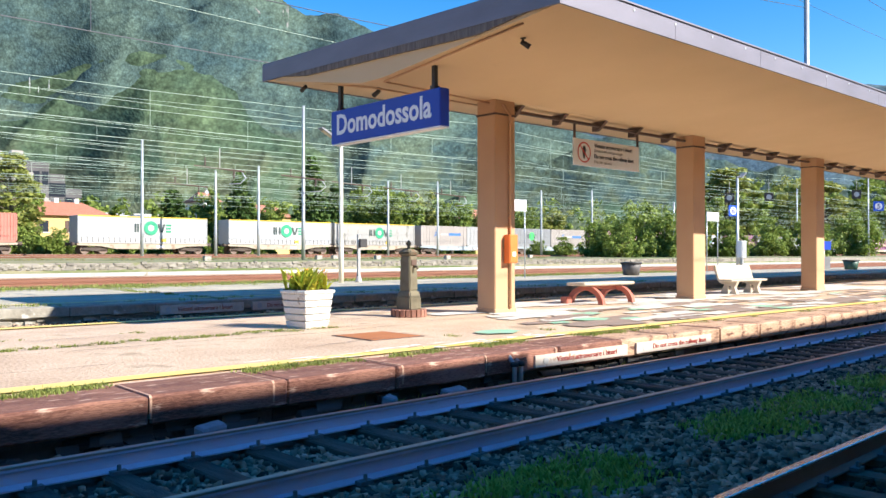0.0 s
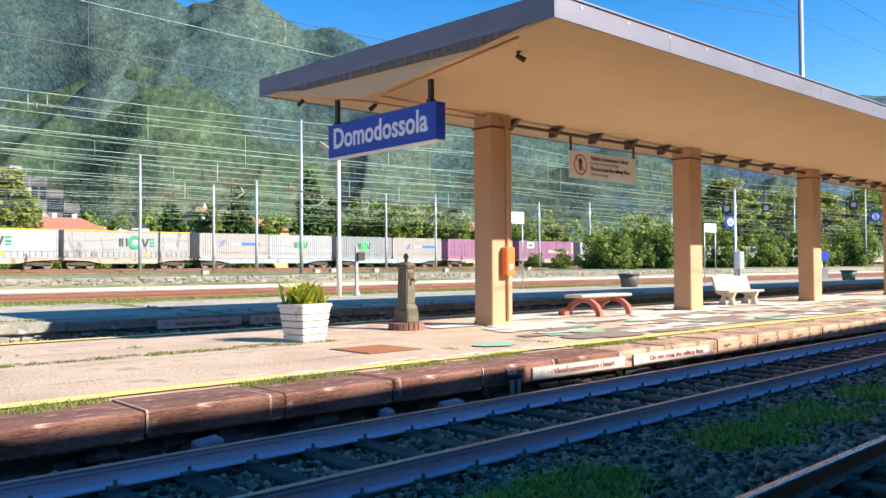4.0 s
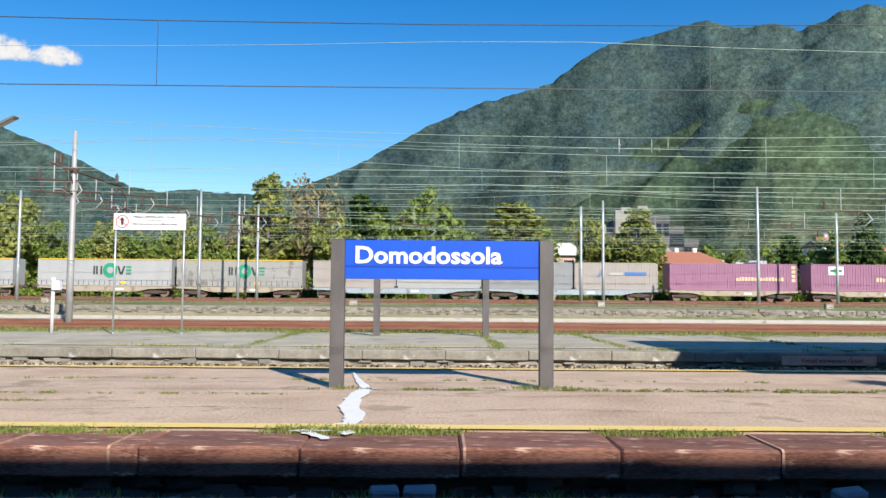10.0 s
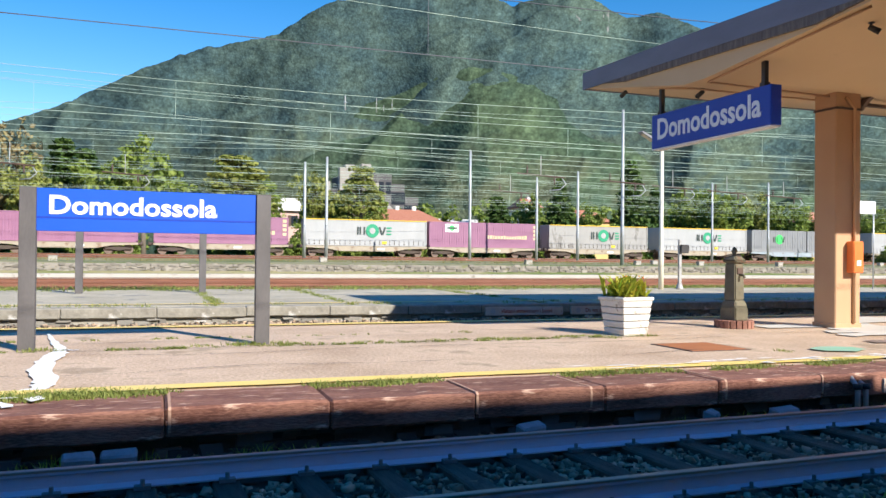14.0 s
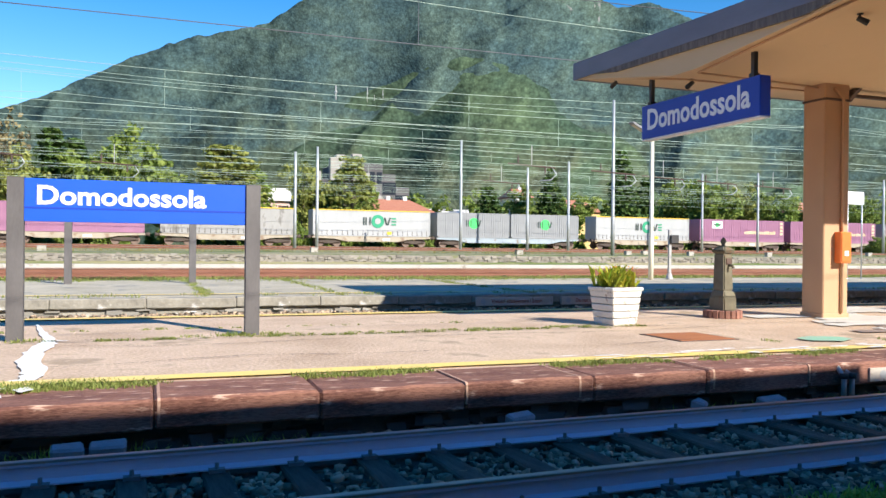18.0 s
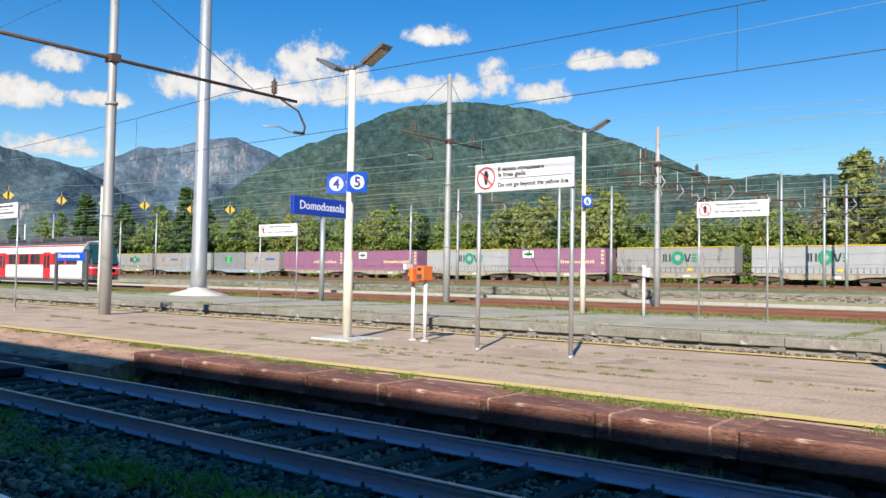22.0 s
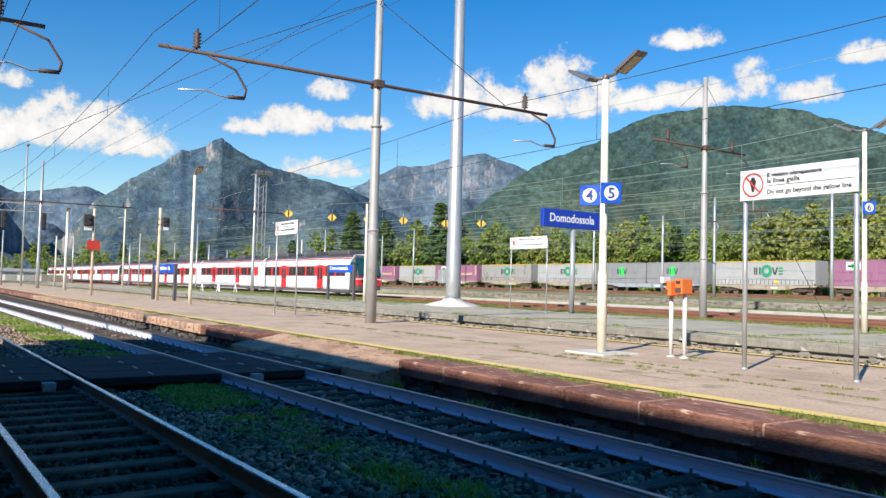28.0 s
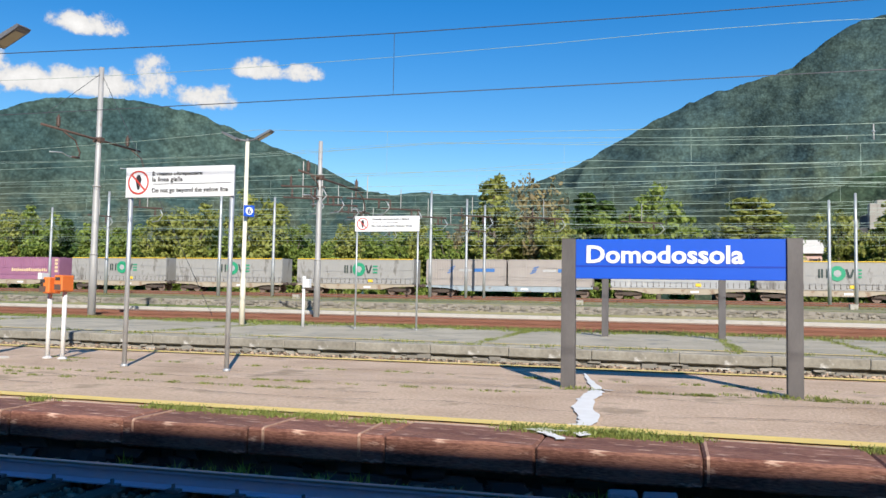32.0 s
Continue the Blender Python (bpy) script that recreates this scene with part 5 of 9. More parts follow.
def wagon(loads, k):
    a, b = loads[0][0] * K, (loads[-1][0] + loads[-1][1]) * K
    x0 = a - 0.25
    length = b - a + 0.5
    paint = M_wagon_grey if any(l[2] in "wgE" for l in loads) else M_wagon
    kinds = {"W": "a white curtain-sided", "G": "a dirty grey curtain-sided", "E": "pale ribbed", "w": "off-white ribbed", "g": "grey ribbed", "P": "a faded purple", "Q": "a purple emblem-bearing", "R": "a faded red"}
    t = thing("container_wagon", "flat goods wagon loaded with " + " and ".join(dict.fromkeys(kinds[l[2]] for l in loads)) + (" container" if len(loads) == 1 else " containers"), "goods wagon", pose(x0, Y_FREIGHT, Z_FREIGHT), "goods train wagons")
    bm = BM()
    n = length
    for s in (-1, 1):
        prism(bm, [(0.2, 0.92), (2.6, 0.82), (4.0, 0.55), (n - 4.0, 0.55), (n - 2.6, 0.82), (n - 0.2, 0.92), (n - 0.2, 1.13), (0.2, 1.13)], "y", s * 1.15 - 0.06, s * 1.15 + 0.06)
    box(bm, 0.2, n - 0.2, -1.1, 1.1, 1.0, 1.10)
    part("frame", bm, paint, t, "wagon side frame")
    for xb in (2.0, n - 2.0):
        bg = part("bogie", prism(BM(), [(xb - 1.25, 0.46), (xb - 1.15, 0.60), (xb - 0.35, 0.70), (xb + 0.35, 0.70), (xb + 1.15, 0.60), (xb + 1.25, 0.46), (xb + 0.6, 0.44), (xb + 0.3, 0.34), (xb - 0.3, 0.34), (xb - 0.6, 0.44)], "y", -1.02, -0.88), M_bogie, t, "rust brown bogie")
        part("side_frame", prism(BM(), [(xb - 1.45, 0.42), (xb - 0.5, 0.78), (xb + 0.5, 0.78), (xb + 1.45, 0.42), (xb + 0.4, 0.28), (xb - 0.4, 0.28)], "y", 0.88, 1.02), M_bogie, bg)
        for s in (-0.9, 0.9):
            wheelset(xb + s, bg)
    for x in (0.0, n):
        sgn = -1 if x == 0 else 1
        for y in (-0.875, 0.875):
            part("buffer", tube(BM(), (x - sgn * 0.3, y, 1.02), (x + sgn * 0.25, y, 1.02), 0.09, 0.22, 12), M_bogie, t)
    part("tool_box", box(BM(), n * 0.45, n * 0.45 + 0.9, -1.25, -1.1, 0.62, 0.92, 0.02), paint, t)
    part("plate", box(BM(), n * 0.58, n * 0.58 + 0.8, -1.24, -1.2, 0.70, 0.90), M_sign_white, t)
    for u, l, kd in loads:
        container(t, u * K - x0, l * K, kd)
    WAGONS.append((t, x0))


for k, loads in enumerate(CONSIST):
    wagon(loads, k)


def travelled(t):
    """Metres the goods train has gone by a time; it gathers speed."""
    return K * (7.35 * t + 0.085 * t * t)


def motions():
    for t, x0 in WAGONS:
        walk(t, [(s, pose(x0 - travelled(s), Y_FREIGHT, Z_FREIGHT)) for s in (0.0, 2.0, 4.0, 8.0, 12.0, 16.0, 20.0, 24.0, 28.0, 30.0, 32.0)])

# ---- station side: near platform, its canopy, the building behind ----
def near_platform():
    p = tagged(new("platform_near", to_mesh("platform_near", box(BM(), -150, 60, -9.0, 0.13, -0.5, -0.022), M_joint)), "station platform paved with grey stone slabs", "platform", kind="structure")
    p.matrix_basis = pose(0, 0, 0, 0, 0, 1.53)
    rnd = random.Random(21)
    meshes = {}
    for w in (0.8, 1.0, 1.25):
        bm = BM()
        box(bm, 0.011, 0.439, -w + 0.013, -0.013, -0.03, 0.0, 0.009)
        meshes[w] = to_mesh("paving_slab", bm, M_paving)
    x = -24.6
    n = 0
    rest_v, rest_f = [], []
    while x < 12:
        y = 0.125
        first = rnd.choice((0.8, 1.0, 1.25))
        while y > -8.8:
            w = first if y == 0.125 else rnd.choice((0.8, 1.0, 1.25))
            if -18.5 < x < -1.5 and y > -6.0 and n < 300:
                part("paving_slab", meshes[w], None, p, at=pose(x, y, rnd.uniform(-0.007, 0.004), rnd.uniform(-0.35, 0.35), rnd.uniform(-0.35, 0.35)))
                n += 1
            else:
                b = len(rest_v)
                dz = rnd.uniform(-0.008, 0.0)
                rest_v += [(x + u, y + q, zz) for zz in (dz, -0.03) for u, q in ((0.01, -w + 0.01), (0.44, -w + 0.01), (0.44, -0.01), (0.01, -0.01))]
                rest_f += [(b, b + 1, b + 2, b + 3), (b, b + 4, b + 5, b + 1), (b + 1, b + 5, b + 6, b + 2), (b + 2, b + 6, b + 7, b + 3), (b + 3, b + 7, b + 4, b)]
            y -= w
        x += 0.45
    tagged(part("far_paving", arrays_mesh("far_paving", rest_v, rest_f, M_paving), None, p), kind="stuff")
    part("far_surface", box(BM(), -150, -24.6, -9.0, 0.13, -0.1, 0.004), M_asphalt_mix, p, "worn brown asphalt beyond the canopy")
    strip("yellow_line", p, -0.33, 0.135, -150, 20, 0.012, M_yellow, 0.03, 31, "worn yellow safety line")
    part("white_mark", box(BM(), -31, -20.6, -0.06, 0.12, 0.0, 0.010), M_white_paint, p, "worn white line")
    kerb_row(p, 0.14, 0.40, -0.34, 0.006, -150, 40, 1.6, M_own_kerb, 33, (-40, 10))
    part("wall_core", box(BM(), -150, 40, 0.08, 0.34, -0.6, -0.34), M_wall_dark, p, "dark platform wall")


near_platform()


def near_canopy():
    c = thing("station_canopy", "dark iron and timber station canopy on cast iron columns", "canopy", pose(0, 0, 0, 0, 0, 1.5))
    x0, x1, y0, y1 = -20.5, 46.0, 0.76, -3.9
    # unseen east of x = -4: the stepped edge there only shapes the kerb's shadow
    for xa, xb, ye in ((x0, -4.0, y0), (-4.0, -1.0, 0.71), (-1.0, 2.0, 0.65), (2.0, 5.0, 0.59), (5.0, 11.0, 0.48), (11.0, x1, 0.12)):
        part("roof_deck", prism(BM(), [(ye, 4.36), (y1, 4.92), (y1, 5.0), (ye, 4.44)], "x", xa, xb), M_canopy_dark, c, "dark boarded roof underside")
        part("edge_beam", box(BM(), xa, xb, ye - 0.05, ye + 0.02, 4.28, 4.46), M_canopy_dark, c)
    part("end_beam", prism(BM(), [(y0, 4.26), (y1, 4.7), (y1, 5.0), (y0, 4.46)], "x", x0 - 0.04, x0 + 0.05), M_canopy_dark, c)
    sheet = []
    x, up = x0 + 0.05, 0
    while x < -4.0:
        sheet.append((x, up))
        x += 0.09
        up = 1 - up
    v, f = [], []
    for x, up in sheet:
        v += [(x, y0 - 0.06, 4.345 - 0.02 * up), (x, y1, 4.895 - 0.02 * up)]
    for k in range(len(sheet) - 1):
        f.append((2 * k, 2 * k + 1, 2 * k + 3, 2 * k + 2))
    part("corrugated_sheet", arrays_mesh("corrugated_sheet", v, f, M_canopy_dark), None, c, "near-black corrugated underside")
    x = x0 + 1.5
    while x < -4.0:
        tr = part("truss", prism(BM(), [(y0 - 0.1, 4.28), (-2.05, 4.56), (-2.05, 4.62), (y0 - 0.1, 4.33)], "x", x - 0.025, x + 0.025), M_canopy_dark, c, "dark arched roof truss")
        part("arched_chord", path_tube(BM(), [(x, y0 - 0.1, 4.27), (x, 0.1, 4.25), (x, -0.85, 4.17), (x, -1.4, 4.03), (x, -2.0, 3.75)], 0.028), M_canopy_dark, tr)
        for ya, za, yb, zb in ((-0.45, 4.23, -0.45, 4.36), (-0.95, 4.15, -0.95, 4.43), (-1.45, 4.01, -1.45, 4.50), (-0.95, 4.43, -0.45, 4.23), (-1.45, 4.50, -0.95, 4.15), (-2.0, 4.58, -1.45, 4.01)):
            part("strut", tube(BM(), (x, ya, za), (x, yb, zb), 0.014, 0.014, 5), M_canopy_dark, tr)
        x += 2.1
    for xa, xb in ((-12.25, -10.95), (-13.65, -12.85), (-15.8, -14.65), (-17.5, -16.25)):
        part("light_panel", prism(BM(), [(y0 - 0.09, 4.316), (y0 - 0.31, 4.341), (y0 - 0.31, 4.334), (y0 - 0.09, 4.309)], "x", xa, xb), M_panel, c, "milky translucent roof panel")
    for xc in (-18.8, -10.43, -2.1, 6.3, 14.7, 23.1, 31.5, 39.9):
        yc = -2.05 - 0.0262 * xc
        col = part("column", lathe(BM(), [(0.30, 0.0), (0.30, 0.10), (0.24, 0.14), (0.22, 0.55), (0.17, 0.62), (0.19, 0.95), (0.24, 1.0), (0.24, 1.22), (0.17, 1.28), (0.19, 1.42), (0.13, 1.50), (0.115, 2.85), (0.14, 2.92), (0.13, 3.0), (0.21, 3.12), (0.21, 3.18), (0.12, 3.24), (0.12, 3.9), (0.2, 4.1), (0.2, 4.62)], 14, (xc, yc)), M_canopy_dark, c, "dark cast iron column")
        part("base_block", box(BM(), xc - 0.33, xc + 0.33, yc - 0.33, yc + 0.33, -0.01, 0.09, 0.02), M_canopy_dark, col)
        part("bracket", path_tube(BM(), [(xc, yc + 0.05, 3.35), (xc, yc + 0.25, 3.8), (xc, yc + 0.7, 4.1)], 0.045), M_canopy_dark, col)
        part("loop_cable", path_tube(BM(), [(xc + 0.1, yc + 0.15, 3.25), (xc + 0.1, yc + 0.35, 3.15), (xc + 0.1, yc + 0.43, 3.25), (xc + 0.1, yc + 0.31, 3.3)], 0.012), M_canopy_dark, col)
        if xc == -10.43:
            part("red_band", lathe(BM(), [(0.205, 1.02), (0.205, 1.50)], 14, (xc, yc)), M_red_band, col, "red warning band")
            part("white_band", lathe(BM(), [(0.200, 1.50), (0.200, 1.62)], 14, (xc, yc)), M_sign_white, col, "white warning band")
    part("tie_rod", tube(BM(), (x0 + 0.3, -0.5, 4.05), (x0 + 0.3, -4.0, 4.2), 0.03, 0.03, 8), M_galv_old, c)
    part("tie_rod", tube(BM(), (-13.0, 0.0, 4.2), (-13.0, -4.0, 4.3), 0.03, 0.03, 8), M_galv_old, c)


M_panel = mat("milky_roof_panel", (0.46, 0.33, 0.22), (0.52, 0.38, 0.26), 0.5, bump=0.02)
M_red_band = mat("red_orange_band", (0.62, 0.08, 0.04), (0.68, 0.10, 0.05), 0.5, bump=0.02)
near_canopy()


def station_building():
    """Only its mass and shade matter: it stands behind the eye."""
    # unseen; height and bent front are set to lay its shadow on the kerb
    b = tagged(new("station_building", to_mesh("station_building", prism(BM(), [(-17.0, -4.50), (12.5, -4.53), (16.0, -4.85), (20.0, -5.05), (60.0, -5.55), (60.0, -20.0), (-17.0, -19.0)], "z", -0.02, 7.98), M_plaster)), "plain rendered station building", "building", kind="structure")
    part("cornice", prism(BM(), [(-17.3, -4.25), (12.5, -4.28), (16.0, -4.60), (20.0, -4.80), (60.3, -5.3), (60.3, -6.3), (12.5, -5.4), (-17.3, -4.9)], "z", 7.73, 8.04), M_plaster, b)
    for k in range(14):
        x = -14 + k * 5.0
        y = float(np.interp(x, (-17, 12.5, 16, 20, 60), (-4.50, -4.53, -4.85, -5.05, -5.55)))
        w = part("doorway", box(BM(), x - 0.7, x + 0.7, y - 0.02, y + 0.06, 0.0, 2.6), M_brown_steel, b)
        part("glass", box(BM(), x - 0.55, x + 0.55, y + 0.06, y + 0.08, 0.9, 2.45), M_window, w)


station_building()


def number_board(x, y, z, size, digit, turn, label, group="track number boards"):
    s = thing("track_number_board", label, "platform sign", pose(x, y, z, 0, 0, turn), group)
    h = size / 2
    part("board", box(BM(), -h, h, -0.02, 0.02, -h, h, 0.006), M_blue, s)
    part("disc", tube(BM(), (0, -0.021, 0), (0, -0.026, 0), h * 0.72, h * 0.72, 28), M_sign_white, s)
    me = lettering(digit, size * 0.72, M_letter_blue, 0.002, size * 0.012, "CENTER")
    me.transform(Matrix.Translation((0, -0.029, -size * 0.25)))
    part("numeral", me, None, s)
    return s


b3 = number_board(-10.2, -1.45, 3.40, 0.40, "3", 80, "square blue number board with a white disc under the canopy")
part("hanger", box(BM(), -0.05, 0.05, 0.02, 0.3, -0.1, 0.1), M_dark_steel, b3)


def hanging_three():
    s = thing("hanging_indicator", "black hanging case with a pale yellow figure panel", "indicator", pose(-18.6, -0.86, 0, 0, 0, 88))
    part("case", box(BM(), -0.24, 0.24, -0.10, 0.10, 3.66, 4.30, 0.01), M_dark_steel, s)
    part("panel", box(BM(), -0.22, 0.22, -0.108, -0.10, 3.50, 3.76), M_pale_yellow, s, "pale yellow lower panel")
    me = lettering("3", 0.22, M_letter_black, 0.002, 0.004, "CENTER")
    me.transform(Matrix.Translation((0, -0.112, 3.56)))
    part("numeral", me, None, s)


M_pale_yellow = mat("pale_yellow_panel", (0.74, 0.58, 0.24), (0.78, 0.62, 0.28), 0.5, bump=0.02)
hanging_three()

# ---- things on the middle platform ----
def station_sign(x, y, z, label, top=2.14, panel=0.57, half=1.42, text=True, turn=0, group=""):
    s = thing("station_sign", label, "station sign", pose(x, y, z, 0, 0, turn), group)
    for sx in (-1, 1):
        xp = sx * (half + 0.10)
        p = part("post", box(BM(), xp - 0.10, xp + 0.10, -0.08, -0.06, -0.02, top, 0.004), M_sign_post, s, "dark grey channel post")
        for yy in ((xp - 0.10, xp - 0.08), (xp + 0.08, xp + 0.10)):
            part("flange", box(BM(), yy[0], yy[1], -0.06, 0.08, -0.02, top), M_sign_post, p)
        part("cap", box(BM(), xp - 0.10, xp + 0.10, -0.08, 0.08, top, top + 0.008), M_sign_post, p)
    part("panel", box(BM(), -half, half, -0.045, 0.015, top - panel, top, 0.006), M_blue, s, "blue enamel name panel")
    part("darker_strip", box(BM(), -half, half, -0.049, -0.0455, top - panel * 0.70, top - panel * 0.66), M_blue_dark, s)
    if text:
        me = fitted("Domodossola", 2.14 * half / 1.42, 0.245 * half / 1.42, M_letter_white, 0.026)
        me.transform(Matrix.Translation((-half + 0.155, -0.053, top - 0.335 * half / 1.42)))
        part("lettering", me, None, s, "white station name")
    return s


station_sign(-0.02, 11.86, 0.0, "blue enamel station name sign between two dark steel posts")
station_sign(-0.28, 25.65, Z_P3, "blue station name sign on grey posts on the far platform", 2.35, 0.55, 1.62, False)
station_sign(-51.0, 13.2, 0.0, "small blue station name sign far along the platform", 2.2, 0.55, 1.5, True, 8, "far name signs")
station_sign(-52.5, 25.9, Z_P3, "small blue station name sign far along the platform", 2.5, 0.55, 1.5, True, 8, "far name signs")


def post_sign(x0, x1, y, z, top, panel, lines, label, r=0.032, group="post signs", ring=0.16):
    s = thing("warning_sign", label, "warning sign", pose(0, 0, z), group)
    for x in (x0, x1):
        p = part("post", tube(BM(), (x, y, -0.02), (x, y, top), r, r, 12), M_galv, s, "galvanised post")
        part("foot", lathe(BM(), [(r * 1.5, 0.0), (r * 1.5, 0.03), (r * 1.05, 0.05)], 12, (x, y)), M_galv, p)
    part("board", box(BM(), x0 - 0.06, x1 + 0.06, y - r - 0.03, y - r - 0.004, top - panel, top, 0.006), M_sign_white, s)
    yf = y - r - 0.031
    w = x1 - x0
    if ring:
        prohibition(s, x0 + w * 0.10, top - panel / 2, panel * 0.40, yf)
    for text, u, v, h, wd, m in lines:
        line_of_text(s, text, x0 + w * u, top - panel * v, h, w * wd, m, yf)
    return s


s = post_sign(-8.97, -7.04, 11.82, 0.0, 3.36, 0.51, [("È vietato oltrepassare", 0.24, 0.28, 0.075, 0.49, M_letter_black), ("la linea gialla", 0.24, 0.48, 0.075, 0.30, M_letter_black), ("Do not go beyond the yellow line", 0.24, 0.84, 0.075, 0.74, M_letter_black)], "white yellow-line warning board on two galvanised posts", 0.04)
part("rule", box(BM(), -8.5, -7.02, 11.744, 11.747, 3.068, 3.076), M_letter_black, s)
warn = [("Vietato attraversare i binari", 0.25, 0.26, 0.07, 0.62, M_letter_black), ("Servirsi del sottopassaggio", 0.25, 0.44, 0.05, 0.45, M_letter_grey), ("Do not cross the railway lines", 0.25, 0.70, 0.07, 0.66, M_letter_black), ("Use the subway", 0.25, 0.88, 0.05, 0.28, M_letter_grey)]
post_sign(-10.28, -8.12, 25.62, Z_P3, 3.80, 0.52, warn, "white no-crossing board on two thin posts on the far platform", 0.03)
post_sign(-30.45, -28.45, 12.1, 0.0, 3.62, 0.52, warn, "white no-crossing board on two thin posts", 0.03)
post_sign(-33.2, -30.4, 26.0, Z_P3, 3.75, 0.60, warn, "white no-crossing board on two thin posts on the far platform", 0.03)
post_sign(28.35, 29.15, 26.5, Z_P3, 3.75, 0.55, [], "blank white board on a thin post on the far platform", 0.03, ring=0)
post_sign(45.9, 47.2, 26.5, Z_P3, 3.75, 0.55, [], "blank white board on a thin post on the far platform", 0.03, ring=0)


def lamp_head(s, sx, z):
    h = part("lamp_head", prism(BM(), [(sx * 0.34, z + 0.10), (sx * 0.48, z + 0.18), (sx * 0.96, z + 0.40), (sx * 1.00, z + 0.37), (sx * 0.95, z + 0.32), (sx * 0.42, z + 0.05)], "y", -0.15, 0.15), M_lamp_grey, s, "flat grey LED lamp head")
    part("lens", prism(BM(), [(sx * 0.46, z + 0.060), (sx * 0.90, z + 0.288), (sx * 0.895, z + 0.280), (sx * 0.46, z + 0.053)], "y", -0.11, 0.11), M_lens, h, "yellowish LED panel")


def lamp_post(x, y, z, h, label, heads=(-1, 1), base=True, group="platform lamps", paint=None):
    s = thing("platform_lamp", label, "lamp post", pose(x, y, z), group)
    paint = paint or M_cream_pole
    part("pole", lathe(BM(), [(0.10, -0.02), (0.10, 1.6), (0.078, 1.7), (0.07, h)], 14), paint, s, "cream painted tapered pole")
    if base:
        part("foundation", box(BM(), -0.55, 0.55, -0.5, 0.5, -0.02, 0.035, 0.01), M_concrete, s, "concrete base slab")
    part("socket", lathe(BM(), [(0.06, h), (0.075, h + 0.04), (0.05, h + 0.12)], 12), M_lamp_grey, s)
    for sx in heads:
        part("arm", path_tube(BM(), [(0, 0, h + 0.04), (sx * 0.28, 0, h + 0.08), (sx * 0.46, 0, h + 0.16)], 0.035, 8), M_lamp_grey, s)
        lamp_head(s, sx, h)
    return s


M_lamp_grey = mat("grey_lamp_casting", (0.16, 0.16, 0.165), (0.22, 0.22, 0.225), 0.5, 0.3, grain=40, bump=0.03)
M_lens = mat("led_lens", (0.46, 0.39, 0.25), (0.50, 0.43, 0.28), 0.35, bump=0.0)
lamp_post(-12.35, 11.84, 0.0, 5.62, "cream platform lamp post with two LED heads")
b4 = number_board(-12.65, 11.74, 3.24, 0.42, "4", 30, "square blue number board with a white disc on a lamp post")
b5 = number_board(-12.05, 11.74, 3.24, 0.42, "5", 62, "square blue number board with a white disc on a lamp post")
for b in (b4, b5):
    part("clamp", box(BM(), -0.22, 0.22, 0.02, 0.10, -0.03, 0.03), M_galv, b)
lamp_post(-14.85, 26.2, Z_P3, 6.62, "cream platform lamp post with two LED heads on the far platform", base=False)
number_board(-14.62, 26.05, 4.2, 0.40, "6", 55, "small blue number board on a far lamp post")
lamp_post(18.64, 26.8, Z_P3, 5.7, "pale lamp post beside the far platform edge", (-1,), False)
lamp_post(49.7, 26.5, Z_P3, 6.1, "lamp post far along the far platform", (1,), False, paint=M_galv)
number_board(48.95, 26.4, 4.05, 0.7, "6", -20, "small blue number board on a far lamp post")
lamp_post(-43.1, 12.5, 0.0, 6.8, "lamp post far along the middle platform", (1,), False)
lamp_post(-47.0, 24.9, Z_P3, 6.4, "lamp post far along the far platform", (1,), False)
lamp_post(-112.0, 33.4, 0.0, 9.0, "lamp post in front of the parked train", (1,), False, paint=M_galv)
lamp_post(-43.5, -6.6, 0.0, 6.1, "lamp post beyond the station canopy", (-1, 1), False)
lamp_post(-92, 13.8, 0.0, 8.0, "lamp post far along the middle platform", (1,), False)


def ticket_validator():
    s = thing("ticket_validator", "orange ticket validating machines on white posts", "ticket machine", pose(-11.05, 12.6, 0))
    for x, h in ((-0.16, 1.20), (0.17, 1.24)):
        p = part("post", tube(BM(), (x, 0, -0.02), (x, 0, h), 0.04, 0.04, 12), M_white_rust, s, "white post with rust at the foot")
        part("foot", lathe(BM(), [(0.09, 0), (0.09, 0.02), (0.05, 0.04)], 12, (x, 0)), M_white_rust, p)
        b = part("case", box(BM(), x - 0.09 + (0.09 if x < 0 else 0), x + 0.09 + (0.05 if x < 0 else 0), -0.20, 0.12, h, h + 0.30, 0.02), M_orange, s, "orange machine case")
        part("slot", box(BM(), x - 0.05, x + 0.05, -0.207, -0.198, h + 0.2, h + 0.26), M_dark_steel, b)
        part("plate", box(BM(), x - 0.07, x + 0.07, -0.205, -0.199, h + 0.03, h + 0.13), M_brown_steel, b)
    part("top_plate", box(BM(), -0.36, -0.28, -0.1, 0.1, 1.46, 1.58), M_sign_white, s)


M_white_rust = mat("white_post_paint", (0.72, 0.70, 0.66), (0.78, 0.76, 0.72), 0.6, scale=4, grain=40, bump=0.05, c3=(0.42, 0.24, 0.14), spot=0.66, spot_scale=3)
ticket_validator()


